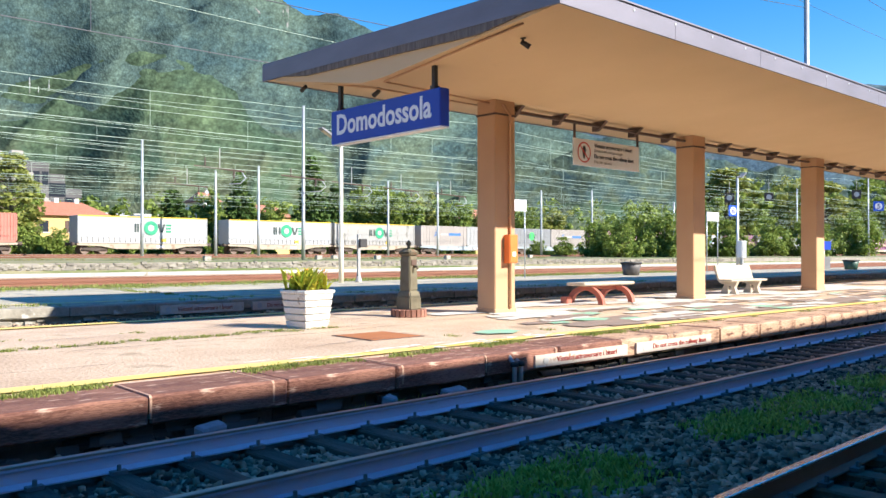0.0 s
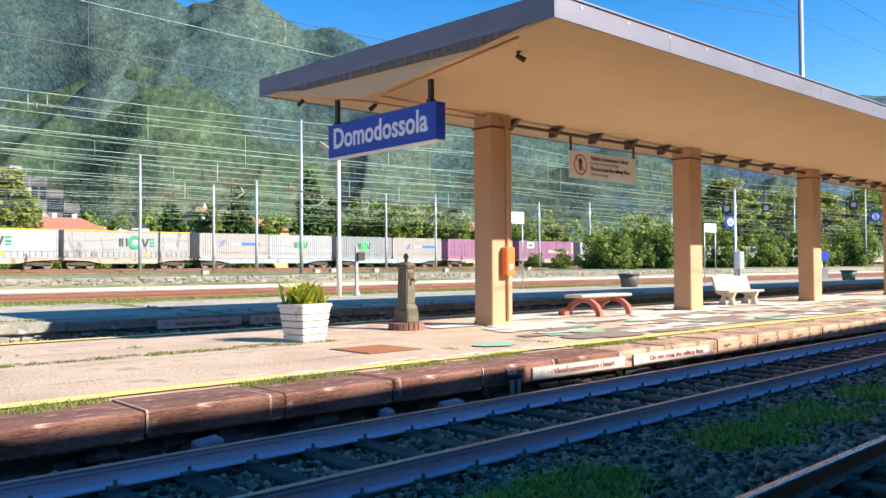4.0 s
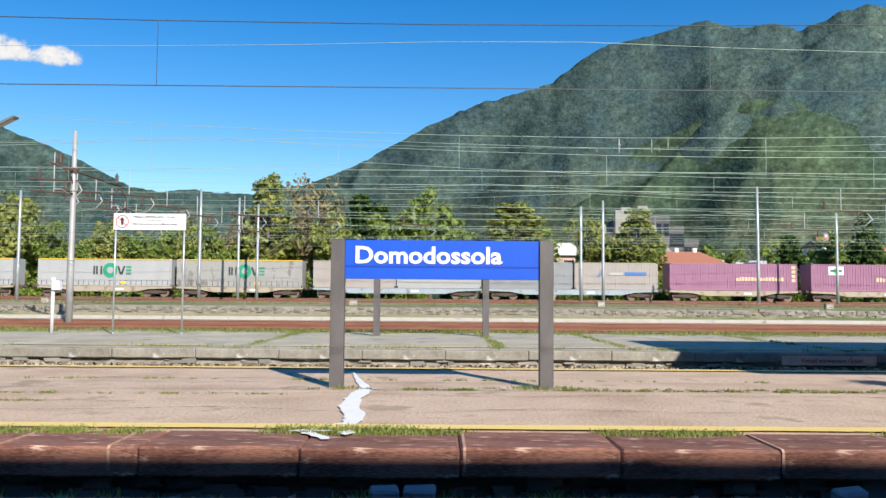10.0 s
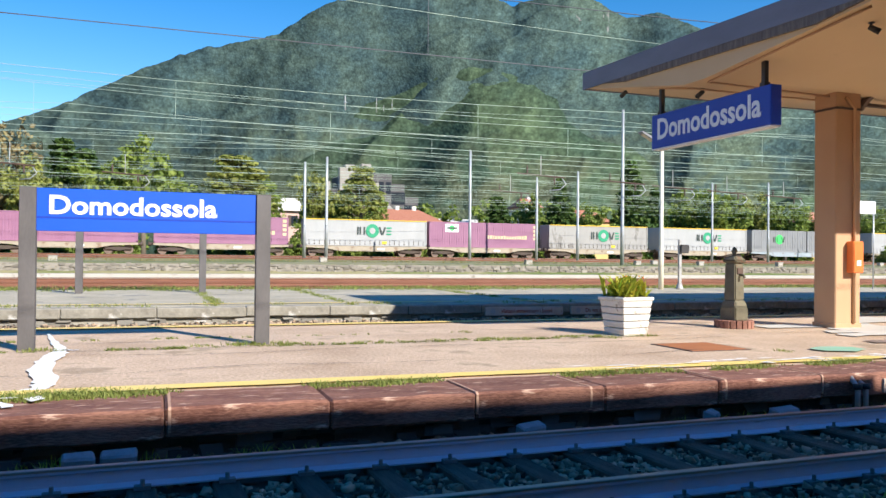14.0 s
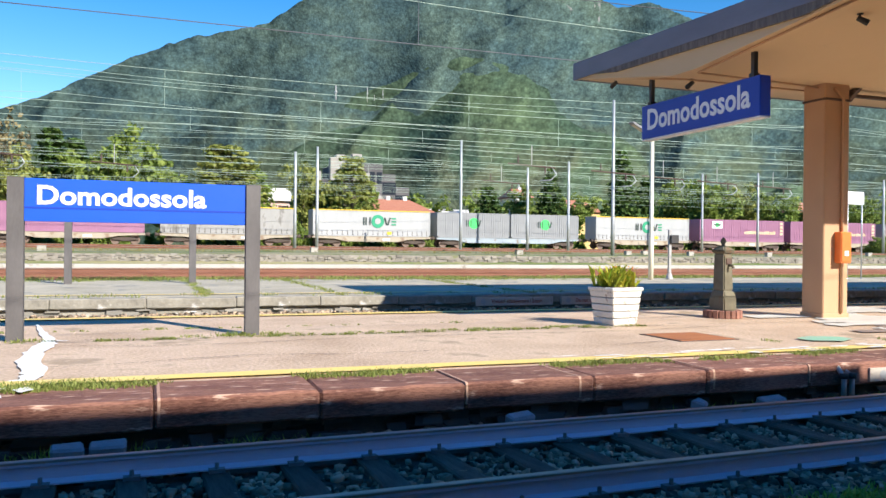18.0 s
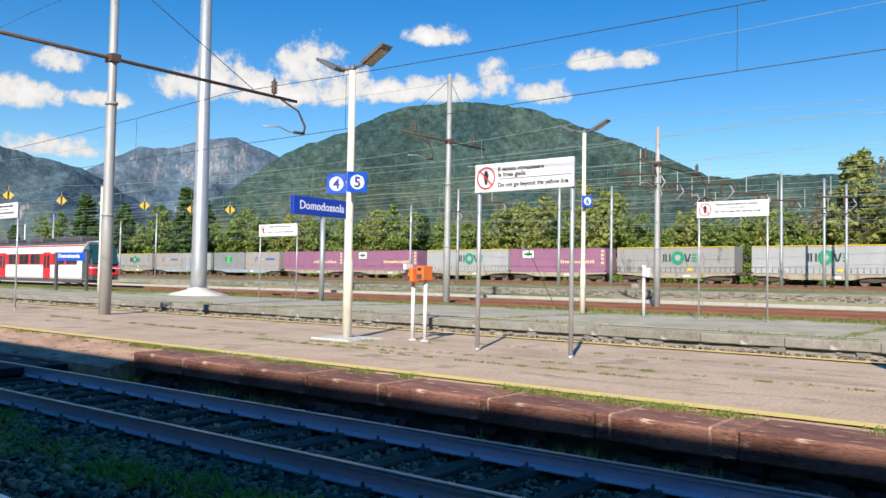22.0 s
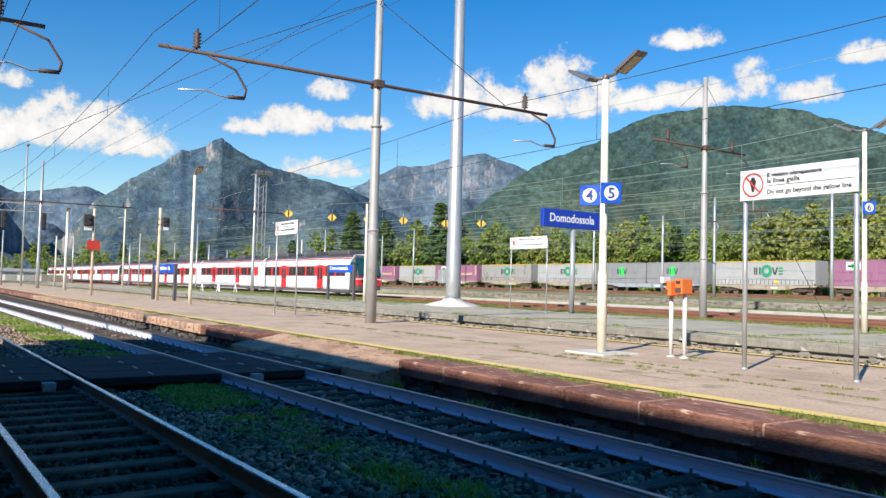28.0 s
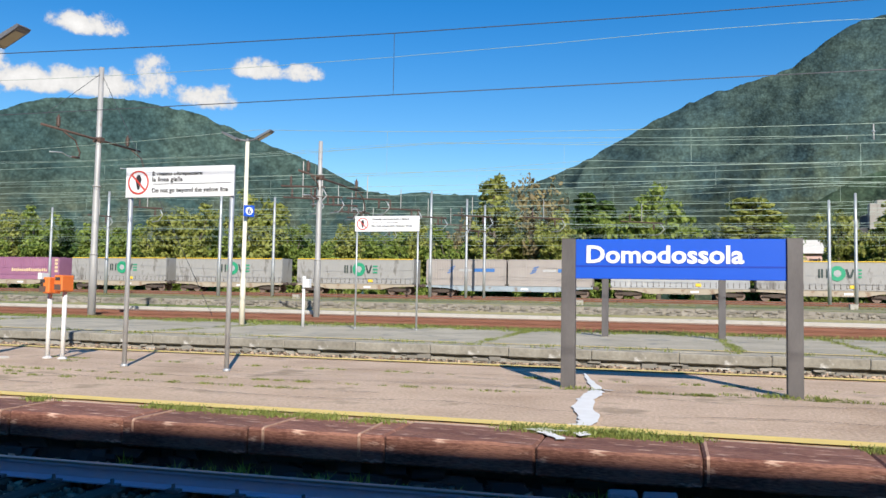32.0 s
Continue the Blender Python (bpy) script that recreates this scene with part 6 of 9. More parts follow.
def planter():
    s = thing("flower_planter", "square whitewashed concrete planter full of green and yellow leaves", "planter", pose(7.56, 11.86, 0, 0, 0, 8))
    n = 5
    for k in range(n):
        z0, z1 = 0.02 + k * 0.115, 0.02 + (k + 1) * 0.115 - 0.012
        w0, w1 = 0.25 + 0.012 * k, 0.268 + 0.012 * k
        bm = BM()
        r0 = [bm.verts.new((sx * w0, sy * w0, z0)) for sx, sy in ((-1, -1), (1, -1), (1, 1), (-1, 1))]
        r1 = [bm.verts.new((sx * w1, sy * w1, z1)) for sx, sy in ((-1, -1), (1, -1), (1, 1), (-1, 1))]
        for i in range(4):
            bm.faces.new((r0[i], r0[(i + 1) % 4], r1[(i + 1) % 4], r1[i]))
        bm.faces.new(r1)
        bm.faces.new(list(reversed(r0)))
        bmesh.ops.bevel(bm, geom=bm.edges[:], offset=0.012, segments=1, affect="EDGES")
        part("course", bm, M_planter, s)
    part("rim", box(BM(), -0.335, 0.335, -0.335, 0.335, 0.585, 0.645, 0.015), M_planter, s)
    part("soil", box(BM(), -0.29, 0.29, -0.29, 0.29, 0.60, 0.655), M_soil, s)
    part("foot", box(BM(), -0.23, 0.23, -0.23, 0.23, -0.005, 0.03), M_planter, s)
    rnd = random.Random(9)
    for name, cnt, m, hi in (("foliage", 210, M_plant, 0.42), ("blossom", 26, M_flower, 0.46)):
        v, f = [], []
        for _ in range(cnt):
            x, y, a = rnd.uniform(-0.26, 0.26), rnd.uniform(-0.26, 0.26), rnd.uniform(0, 6.28)
            out = rnd.uniform(0.05, 0.40)
            h = hi * rnd.uniform(0.25, 0.95)
            w = rnd.uniform(0.014, 0.030)
            dx, dy = math.cos(a), math.sin(a)
            b = len(v)
            z = 0.65 if name == "foliage" else 0.65 + h * 0.8
            if name == "foliage":
                v += [(x - dy * w, y + dx * w, z), (x + dy * w, y - dx * w, z), (x + dx * out * 0.5 + dy * w, y + dy * out * 0.5 - dx * w, z + h * 0.75), (x + dx * out * 0.5 - dy * w, y + dy * out * 0.5 + dx * w, z + h * 0.75), (x + dx * out, y + dy * out, z + h)]
                f += [(b, b + 1, b + 2, b + 3), (b + 3, b + 2, b + 4)]
            else:
                q = 0.02
                v += [(x - q, y, z), (x, y - q, z), (x + q, y, z + q), (x, y + q, z + q)]
                f += [(b, b + 1, b + 2, b + 3)]
        tagged(part(name, arrays_mesh(name, v, f, m), None, s), kind="stuff")


planter()


def drinking_fountain():
    s = thing("drinking_fountain", "old cast iron drinking fountain on a round brick plinth", "drinking fountain", pose(10.42, 12.62, 0, 0, 0, 12))
    me = to_mesh("brick", box(BM(), -0.045, 0.045, -0.06, 0.06, 0, 0.15, 0.008), M_brick_red)
    part("plinth", lathe(BM(), [(0.31, -0.01), (0.305, 0.135), (0.22, 0.14)], 24), M_brick_red, s, "round plinth core")
    for k in range(20):
        a = k * 2 * math.pi / 20
        part("brick", me, None, s, at=pose(0.30 * math.sin(a), -0.30 * math.cos(a), 0, 0, 0, math.degrees(a)))

    def block(w0, w1, z0, z1):
        bm = BM()
        r0 = [bm.verts.new((sx * w0, sy * w0, z0)) for sx, sy in ((-1, -1), (1, -1), (1, 1), (-1, 1))]
        r1 = [bm.verts.new((sx * w1, sy * w1, z1)) for sx, sy in ((-1, -1), (1, -1), (1, 1), (-1, 1))]
        for i in range(4):
            bm.faces.new((r0[i], r0[(i + 1) % 4], r1[(i + 1) % 4], r1[i]))
        bm.faces.new(r1)
        bm.faces.new(list(reversed(r0)))
        bmesh.ops.bevel(bm, geom=bm.edges[:], offset=0.02, segments=2, affect="EDGES")
        return bm

    part("base", block(0.185, 0.18, 0.14, 0.40), M_iron_green, s)
    part("moulding", block(0.18, 0.14, 0.40, 0.52), M_iron_green, s)
    part("shaft", block(0.135, 0.122, 0.52, 1.22), M_iron_green, s, "square fluted shaft")
    part("collar", block(0.135, 0.165, 1.22, 1.28), M_iron_green, s)
    part("cap", block(0.168, 0.08, 1.28, 1.36), M_iron_green, s)
    part("finial", lathe(BM(), [(0.05, 1.35), (0.03, 1.40), (0.06, 1.45), (0.03, 1.51), (0.005, 1.53)], 12), M_iron_green, s)
    part("spout", path_tube(BM(), [(0, -0.12, 1.0), (0, -0.22, 1.0), (0, -0.24, 0.95)], 0.025, 8), M_iron_green, s)
    part("panel", box(BM(), -0.08, 0.08, -0.142, -0.128, 1.02, 1.14, 0.01), M_brown_steel, s)


drinking_fountain()


def arch_bench():
    s = thing("arched_bench", "low bench with red arched concrete legs and a pale slab seat", "bench", pose(16.9, 12.75, 0, 0, 0, 0))
    part("seat", box(BM(), -1.05, 1.05, -0.30, 0.30, 0.46, 0.54, 0.03), M_bench_cream, s, "pale stone seat slab")
    for sx in (-0.62, 0.62):
        bm = BM()
        n = 12
        rows = []
        for k in range(n + 1):
            a = math.pi * k / n
            rows.append([(sx + 0.06 * q, -r * math.cos(a), r2 * math.sin(a)) for q, r, r2 in ((-1, 0.56, 0.46), (1, 0.56, 0.46), (1, 0.42, 0.34), (-1, 0.42, 0.34))])
        vs = [[bm.verts.new(c) for c in row] for row in rows]
        for a, b in zip(vs[:-1], vs[1:]):
            for i in range(4):
                bm.faces.new((a[i], a[(i + 1) % 4], b[(i + 1) % 4], b[i]))
        bm.faces.new(vs[0])
        bm.faces.new(list(reversed(vs[-1])))
        part("leg", bm, M_bench_red, s, "red arched leg")
    part("stretcher", box(BM(), -0.62, 0.62, -0.06, 0.06, 0.36, 0.46), M_bench_red, s)
    part("end_block", box(BM(), -1.12, -0.92, 0.2, 0.42, 0, 0.20, 0.02), M_bench_red, s)


arch_bench()


def garden_bench():
    s = thing("concrete_bench", "cream concrete bench with a backrest and scrolled legs", "bench", pose(24.0, 12.75, 0, 0, 0, -6))
    part("seat", box(BM(), -0.95, 0.95, -0.36, 0.14, 0.40, 0.47, 0.025), M_bench_cream, s)
    part("backrest", prism(BM(), [(0.10, 0.42), (0.17, 0.42), (0.33, 0.86), (0.26, 0.90)], "x", -0.9, 0.9), M_bench_cream, s)
    for x in (-0.6, 0.6):
        part("leg", prism(BM(), [(-0.34, 0.0), (-0.06, 0.0), (-0.16, 0.12), (-0.12, 0.26), (0.1, 0.30), (0.3, 0.36), (0.24, 0.42), (-0.36, 0.42), (-0.26, 0.22)], "x", x - 0.06, x + 0.06), M_bench_cream, s, "scrolled leg")
        part("foot", prism(BM(), [(-0.02, 0.0), (0.26, 0.0), (0.22, 0.1), (0.1, 0.30), (0.0, 0.28)], "x", x - 0.05, x + 0.05), M_bench_cream, s)


garden_bench()


def red_box():
    s = thing("emergency_box", "orange-red call box on the canopy pillar", "call box", pose(12.58, 11.93, 0))
    part("case", box(BM(), -0.13, 0.13, -0.17, 0.0, 1.06, 1.66, 0.015), M_orange, s)
    part("door", box(BM(), -0.11, 0.11, -0.178, -0.17, 1.10, 1.62), M_orange, s)
    part("window", box(BM(), -0.05, 0.05, -0.183, -0.178, 1.2, 1.3), M_sign_white, s)


red_box()


def litter_tub(x, y, z, label, m, group="litter bins"):
    s = thing("litter_bin", label, "litter bin", pose(x, y, z), group)
    part("tub", lathe(BM(), [(0.42, -0.01), (0.46, 0.3), (0.54, 0.62)], 18), m, s)
    part("rim", lathe(BM(), [(0.54, 0.60), (0.58, 0.62), (0.58, 0.70), (0.5, 0.71)], 18), M_dark_steel, s, "dark rim")


litter_tub(36.6, 25.6, Z_P3, "dark grey round tub with a rim on the far platform", M_sign_post)
litter_tub(61.5, 24.0, Z_P3, "dark green round tub on the far platform", mat("dark_green_tub", (0.04, 0.10, 0.07), (0.06, 0.13, 0.09), 0.5, bump=0.02))


def drain_pipes():
    for k, (x, h) in enumerate(((7.50, 0.02), (7.62, -0.03))):
        s = thing("drain_pipe", "short grey drain pipe on the platform wall", "drain pipe", pose(x, Y_E2 - 0.07, 0), "drain pipes")
        part("pipe", path_tube(BM(), [(0, 0, -0.46), (0, 0, -0.14), (0, 0.1, -0.06 + h)], 0.03, 10), M_galv_old, s)
        part("collar", lathe(BM(), [(0.05, -0.16), (0.05, -0.10)], 10), M_dark_steel, s)


drain_pipes()


def loose_blocks():
    for x, y, w, r in ((-0.52, 7.28, 0.24, 6), (-0.22, 7.30, 0.27, -4), (3.4, 7.3, 0.3, 20), (5.5, 7.35, 0.22, 40), (6.4, 7.3, 0.36, 8)):
        s = thing("stone_block", "grey stone block leaning at the foot of the platform wall", "stone block", pose(x, y - 0.33, -0.45, 14, 0, r), "loose stone blocks")
        bm = BM()
        box(bm, -w / 2, w / 2, -0.07, 0.07, 0, 0.16, 0.02)
        for v in bm.verts:
            v.co += 0.02 * Vector((noise.noise(v.co * 9 + Vector((x, 0, 0))), noise.noise(v.co * 9 + Vector((0, x, 5))), noise.noise(v.co * 9 + Vector((3, 0, x)))))
        part("block", bm, M_galv_stone, s)


M_galv_stone = mat("blue_grey_stone", (0.24, 0.26, 0.28), (0.36, 0.38, 0.40), 0.9, scale=4, grain=30, bump=0.3)
loose_blocks()


def signal_post():
    s = thing("signal_post", "short grey post with a black signal box", "signal post", pose(19.5, 26.8, Z_P3))
    part("post", box(BM(), -0.06, 0.06, -0.05, 0.05, -0.02, 1.95, 0.008), M_galv_old, s)
    part("box", box(BM(), -0.02, 0.34, -0.14, 0.10, 1.42, 1.76, 0.02), M_dark_steel, s)
    part("foot", lathe(BM(), [(0.16, 0.0), (0.14, 0.05), (0.08, 0.25)], 12), M_galv_old, s)
    s = thing("cable_post", "white round post with a pale box on top", "cable post", pose(-12.23, 25.7, Z_P3))
    part("post", tube(BM(), (0, 0, -0.02), (0, 0, 1.6), 0.055, 0.055, 12), M_white_rust, s)
    part("box", box(BM(), 0.0, 0.24, -0.12, 0.10, 1.36, 1.66, 0.01), M_sign_white, s)
    part("cap", lathe(BM(), [(0.07, 1.6), (0.07, 1.74), (0.02, 1.76)], 12), M_white_rust, s)


signal_post()


def name_box():
    s = thing("name_light_box", "blue light-box station sign on a steel post on the far platform", "station sign", pose(-29.9, 0, Z_P3))
    part("post", tube(BM(), (0, 27.2, -0.02), (0, 27.2, 4.1), 0.13, 0.12, 14), M_galv, s)
    part("case", box(BM(), -0.12, 0.12, 25.2, 28.9, 4.15, 5.02, 0.02), M_blue_dark, s)
    me = fitted("Domodossola", 2.9, 0.40, M_letter_white, 0.012)
    me.transform(Matrix.Translation((0.125, 25.6, 4.42)) @ Matrix.Rotation(radians(90), 4, "Z"))
    part("lettering", me, None, s)


name_box()


def far_east_signs():
    """Small signs and boxes at the end of the far platform."""
    number_board(72.4, 26.0, 5.25, 0.8, "5", -55, "dark number board with a white disc on a mast")
    t = thing("name_light_box", "small blue light-box sign on a post along the far platform", "station sign", pose(62.6, 26.4, Z_P3))
    part("post", tube(BM(), (0, 0, -0.02), (0, 0, 1.5), 0.06, 0.06, 10), M_galv, t)
    part("case", box(BM(), -1.0, 1.0, -0.14, 0.14, 1.45, 2.1, 0.02), M_blue_dark, t, "blue light box")
    part("base", box(BM(), -0.7, 0.7, -0.2, 0.2, 0.0, 0.9, 0.02), M_lamp_grey, t)
    t = thing("relay_cabinet", "pale grey cabinet on the lamp post", "cabinet", pose(49.85, 26.3, Z_P3))
    part("body", box(BM(), -0.3, 0.3, -0.2, 0.15, 0.9, 2.0, 0.02), M_sign_white, t)
    part("door", box(BM(), -0.26, 0.26, -0.215, -0.2, 0.96, 1.94), M_galv, t)
    part("bracket", box(BM(), -0.08, 0.08, -0.1, 0.1, -0.02, 0.9), M_galv, t)
    for az, y in ((-61.45, 40), (-63.9, 40), (-69.03, 34), (-66.6, 46)):
        d = y / math.cos(radians(az))
        t = thing("hanging_track_board", "small dark track number board hung from the wires", "railway sign", pose(-y * math.tan(radians(az)), y, 1.27 + d * math.tan(radians(3.74)), 0, 0, -60), "hanging track boards")
        part("board", box(BM(), -0.45, 0.45, -0.04, 0.04, -0.45, 0.45, 0.01), M_dark_steel, t)
        part("disc", tube(BM(), (0, -0.041, 0), (0, -0.05, 0), 0.26, 0.26, 16), M_galv, t)
        part("hanger", tube(BM(), (0, 0, 0.45), (0, 0, 1.6), 0.025, 0.025, 5), M_galv_old, t)


far_east_signs()
# ---- masts, wires, light towers, signals, passenger train ----
def insulator(parent, x, y, z, up=0.55, w=0.135):
    part("insulator", lathe(BM(), [(0.03, z), (0.03, z + 0.05)] + [q for k in range(5) for q in ((w, z + 0.09 + k * 0.10), (w * 0.4, z + 0.13 + k * 0.10))] + [(0.03, z + up + 0.1)], 10, (x, y)), M_insul, parent, "brown ribbed insulator")


def catenary_mast(x, y, z, h, label, arms=(), r=0.17, group="catenary masts", metal=None):
    s = thing("catenary_mast", label, "catenary mast", pose(x, y, z), group)
    metal = metal or M_galv_old
    part("pole", lathe(BM(), [(r, -0.05), (r, 3.0), (r * 0.86, 3.15), (r * 0.86, 6.5), (r * 0.72, 6.65), (r * 0.66, h)], 14), metal, s, "tapered tubular steel pole")
    for zb in (3.05, 6.55):
        part("joint_band", lathe(BM(), [(r * 1.06, zb), (r * 1.06, zb + 0.08)], 14), metal, s)
    for y0, y1, za in arms:
        a = part("arm", tube(BM(), (0, y0, za), (0, y1, za), 0.06, 0.06, 8), M_brown_steel, s, "horizontal bracket arm")
        part("clamp", box(BM(), -r - 0.03, r + 0.03, -0.16, 0.16, za - 0.12, za + 0.12), M_brown_steel, s)
        for ye in (y0, y1):
            sg = 1 if ye > 0 else -1
            if abs(ye) < 0.8:
                continue
            yi = ye - sg * 1.1
            insulator(a, 0, yi, za + 0.05)
            part("stay", path_tube(BM(), [(0, yi + 0.35, za - 0.05), (0, yi + 1.2, za - 0.35), (0, yi + 1.55, za - 0.9), (0, yi + 1.5, za - 1.15)], 0.04, 6), M_brown_steel, a)
            part("steady_arm", path_tube(BM(), [(0, yi + 1.5, za - 1.15), (0, yi + 0.8, za - 1.22), (0, yi + 0.3, za - 1.1), (0, yi - 0.5, za - 1.2)], 0.028, 6), M_galv, a)
            part("insulator", tube(BM(), (0, yi + 1.5, za - 1.17), (0, yi + 1.0, za - 1.2), 0.06, 0.06, 8), M_insul, a)
    return s


catenary_mast(-24.2, 12.96, 0.0, 12.2, "tall weathered steel catenary mast with a long arm over the tracks", [(-7.2, 7.5, 8.02)], 0.185)
catenary_mast(-24.2, -4.6, 0.0, 11.0, "steel catenary mast behind the station platform", [(0.0, 7.4, 7.95)], 0.17)
catenary_mast(-28.45, 35.2, 0.0, 12.8, "tall steel catenary mast beside the rusty tracks", [(-4.0, 3.4, 9.0)], 0.2)
catenary_mast(-18.4, 40.5, 0.0, 9.6, "steel catenary mast beside the rusty tracks", [(-2.6, 6.5, 7.6)], 0.17)
catenary_mast(-91.9, 34.0, 0.0, 13.9, "tall steel catenary mast with an arm over the parked train", [(-6.1, 3.9, 9.5)], 0.2, metal=M_galv)
catenary_mast(-94.4, 11.6, 0.0, 13.4, "tall steel catenary mast far along the middle platform", [(-8.0, 9.3, 9.1)], 0.19, metal=M_galv)
catenary_mast(37.1, 16.4, -0.4, 14.0, "tall steel catenary mast behind the canopy", [], 0.17, metal=M_galv)


def light_tower():
    s = thing("light_tower", "very tall faceted galvanised light tower on a concrete cone", "light tower", pose(-39.9, 27.0, Z_P3))
    part("pole", lathe(BM(), [(0.46, 0.28), (0.44, 1.6), (0.24, 26.0)], 12), M_galv, s, "tapered faceted pole")
    part("foundation", lathe(BM(), [(1.75, -0.02), (1.7, 0.06), (0.62, 0.34), (0.62, 0.42)], 8), M_concrete, s, "white concrete cone")
    part("cabinet", box(BM(), -0.85, -0.35, -0.55, -0.15, 1.35, 2.15, 0.02), M_galv, s, "small grey cabinet")
    part("flange", lathe(BM(), [(0.56, 0.42), (0.56, 0.47)], 12), M_galv, s)


light_tower()

# far masts and poles: turn from +y, distance across the tracks, height
for az, y, h in ((-9.98, 72, 8.7), (-11.5, 72, 9.25), (-21.6, 72, 10.6), (-26.3, 78, 8.9), (-29.15, 72, 9.1), (-32.2, 55, 12.2), (-38.1, 78, 9.2), (-41.6, 78, 9.6), (-48.9, 74, 9.1), (-52.4, 70, 9.2), (-57.9, 75, 9), (-62.0, 60, 11.5), (-65.6, 70, 13), (-69.7, 60, 15), (16.45, 72, 10.0), (13.9, 78, 9.9), (12.62, 80, 9.5), (31.0, 60, 9), (41.4, 72, 9), (38.1, 60, 9), (46.0, 72, 8.8), (27.4, 66, 9), (60.8, 70, 9), (56.2, 78, 9.4)):
    catenary_mast(-y * math.tan(radians(az)), y, land_height(y), h, "slim steel catenary mast in the yard", [], 0.15, "yard masts", M_galv)


def wire(name, pts, r, m, label, group):
    ob = part(name, path_tube(BM(), pts, r, 4), m)
    return tagged(ob, label, "overhead wire", group)


def contact_line(y, z, x0, x1, span, sag, r, m, phase=0.0, low=1.45):
    """Carrier with sag, contact wire below and droppers, in one run."""
    t = thing("overhead_line", "overhead contact line of carrier wire, droppers and contact wire", "overhead wire", pose(0, 0, 0), "overhead lines")
    n0, n1 = int(math.floor((x0 - phase) / span)), int(math.ceil((x1 - phase) / span))
    step = span / 8
    pts = []
    drop = BM()
    for k in range((n1 - n0) * 8 + 1):
        x = n0 * span + phase + k * step
        u = ((x - phase) / span) % 1.0
        zc = z - sag * 4 * u * (1 - u)
        pts.append((x, y, zc))
        if k % 2 == 1:
            tube(drop, (x, y, zc), (x, y, z - low), r * 0.6, r * 0.6, 4)
    part("carrier_wire", path_tube(BM(), pts, r, 4), m, t)
    part("contact_wire", tube(BM(), (pts[0][0], y, z - low), (pts[-1][0], y, z - low), r, r, 4), m, t)
    tagged(part("dropper_run", drop, m, t), kind="stuff")


contact_line(1.85, 8.35, -240, 60, 48, 0.75, 0.011, M_wire_dark, 24.2 - 48)
contact_line(5.6, 8.35, -240, 60, 48, 0.75, 0.011, M_wire_dark, -24.2)
contact_line(17.3, 7.75, -240, 90, 48, 0.5, 0.012, M_wire_dark, -24.2, 1.9)
for k, (y, z) in enumerate(((32.6, 8.6), (37.4, 8.7), (43.2, 8.6), (49.5, 8.4), (55.0, 8.6), (60.5, 8.2), (66.0, 8.5), (72.0, 8.3), (78.5, 8.6), (85.5, 8.8), (91.0, 8.6))):
    contact_line(y, z, -300, 300, 50, 0.7, 0.0115 if y > 50 else 0.011, M_wire, 7 * k - 18, 2.1 if y < 40 else 1.45)
for k, (y, z) in enumerate(((12.96, 11.9), (16.4, 13.2), (35.2, 12.8), (40.5, 9.4), (55.0, 12.2), (58, 10.6), (63, 9.9), (70, 9.6), (76, 9.3), (82, 9.9))):
    pts = [(x, y, z - 0.5 * 4 * (((x + 24.2 + 11 * k) / 50) % 1.0) * (1 - ((x + 24.2 + 11 * k) / 50) % 1.0)) for x in np.arange(-300, 301, 6.25)]
    wire("feeder_wire", pts, 0.009 if y < 30 else 0.0115, M_wire_dark if y < 30 else M_wire, "plain feeder wire between masts", "feeder wires")
for a, b in (((-24.2, 12.96, 10.9), (-24.2, 18.4, 8.1)), ((-24.2, 12.96, 10.9), (-24.2, 7.4, 8.1)), ((-24.2, 12.96, 10.9), (-70, 1.9, 8.4)), ((-24.2, 12.96, 10.7), (-2, 5.6, 14)), ((37.1, 16.4, 12.5), (12, 16.4, 9.4)), ((-28.45, 35.2, 12.5), (-28.45, 31.4, 9.5)), ((-28.45, 35.2, 12.5), (-21.5, 35.2, 0.1))):
    wire("stay_wire", [a, tuple((u + v) / 2 for u, v in zip(a, b)), b], 0.014, M_wire_dark, "dark stay wire of a mast", "stay wires")


def bracket_row():
    """Cantilever frames over the yard tracks."""
    spots = [(-22, 46), (-14, 58), (-9, 60), (-2, 64), (26, 52), (34, 54), (40, 56), (47, 58), (55, 60), (30, 66), (64, 62), (-36, 50), (-44, 55)]
    spots += [(-0.43 * y - 2.0 + 1.1 * k, y) for k, y in enumerate((41.0, 45.5, 50.0, 54.5, 59.0, 64.0, 69.0))] + [(-0.30 * y + 2.0 * k - 4, y) for k, y in enumerate((47.0, 53.0, 58.5, 65.0, 71.0))]
    for x, y in spots:
        t = thing("cantilever_bracket", "rusty cantilever bracket with insulators on the overhead line", "overhead bracket", pose(x, y, 0), "cantilever brackets")
        part("beam", tube(BM(), (-1.6, 0.6, 7.35), (1.6, -0.6, 7.05), 0.055, 0.055, 6), M_brown_steel, t)
        insulator(t, -0.9, 0.35, 7.3, w=0.085)
        insulator(t, 0.9, -0.35, 6.55, w=0.085)
        part("hook", path_tube(BM(), [(1.4, -0.5, 7.05), (1.7, -0.6, 6.6), (1.3, -0.5, 6.2), (0.6, -0.2, 6.15)], 0.035, 6), M_galv, t)
        part("hanger", tube(BM(), (0, 0, 7.2), (0, 0, 8.6), 0.03, 0.03, 5), M_galv_old, t)


bracket_row()


M_signal_pole = mat("weathered_signal_pole", (0.62, 0.44, 0.27), (0.74, 0.64, 0.49), 0.8, scale=1.6, grain=30, bump=0.1, c3=(0.36, 0.15, 0.07), spot=0.58, spot_scale=1.2)


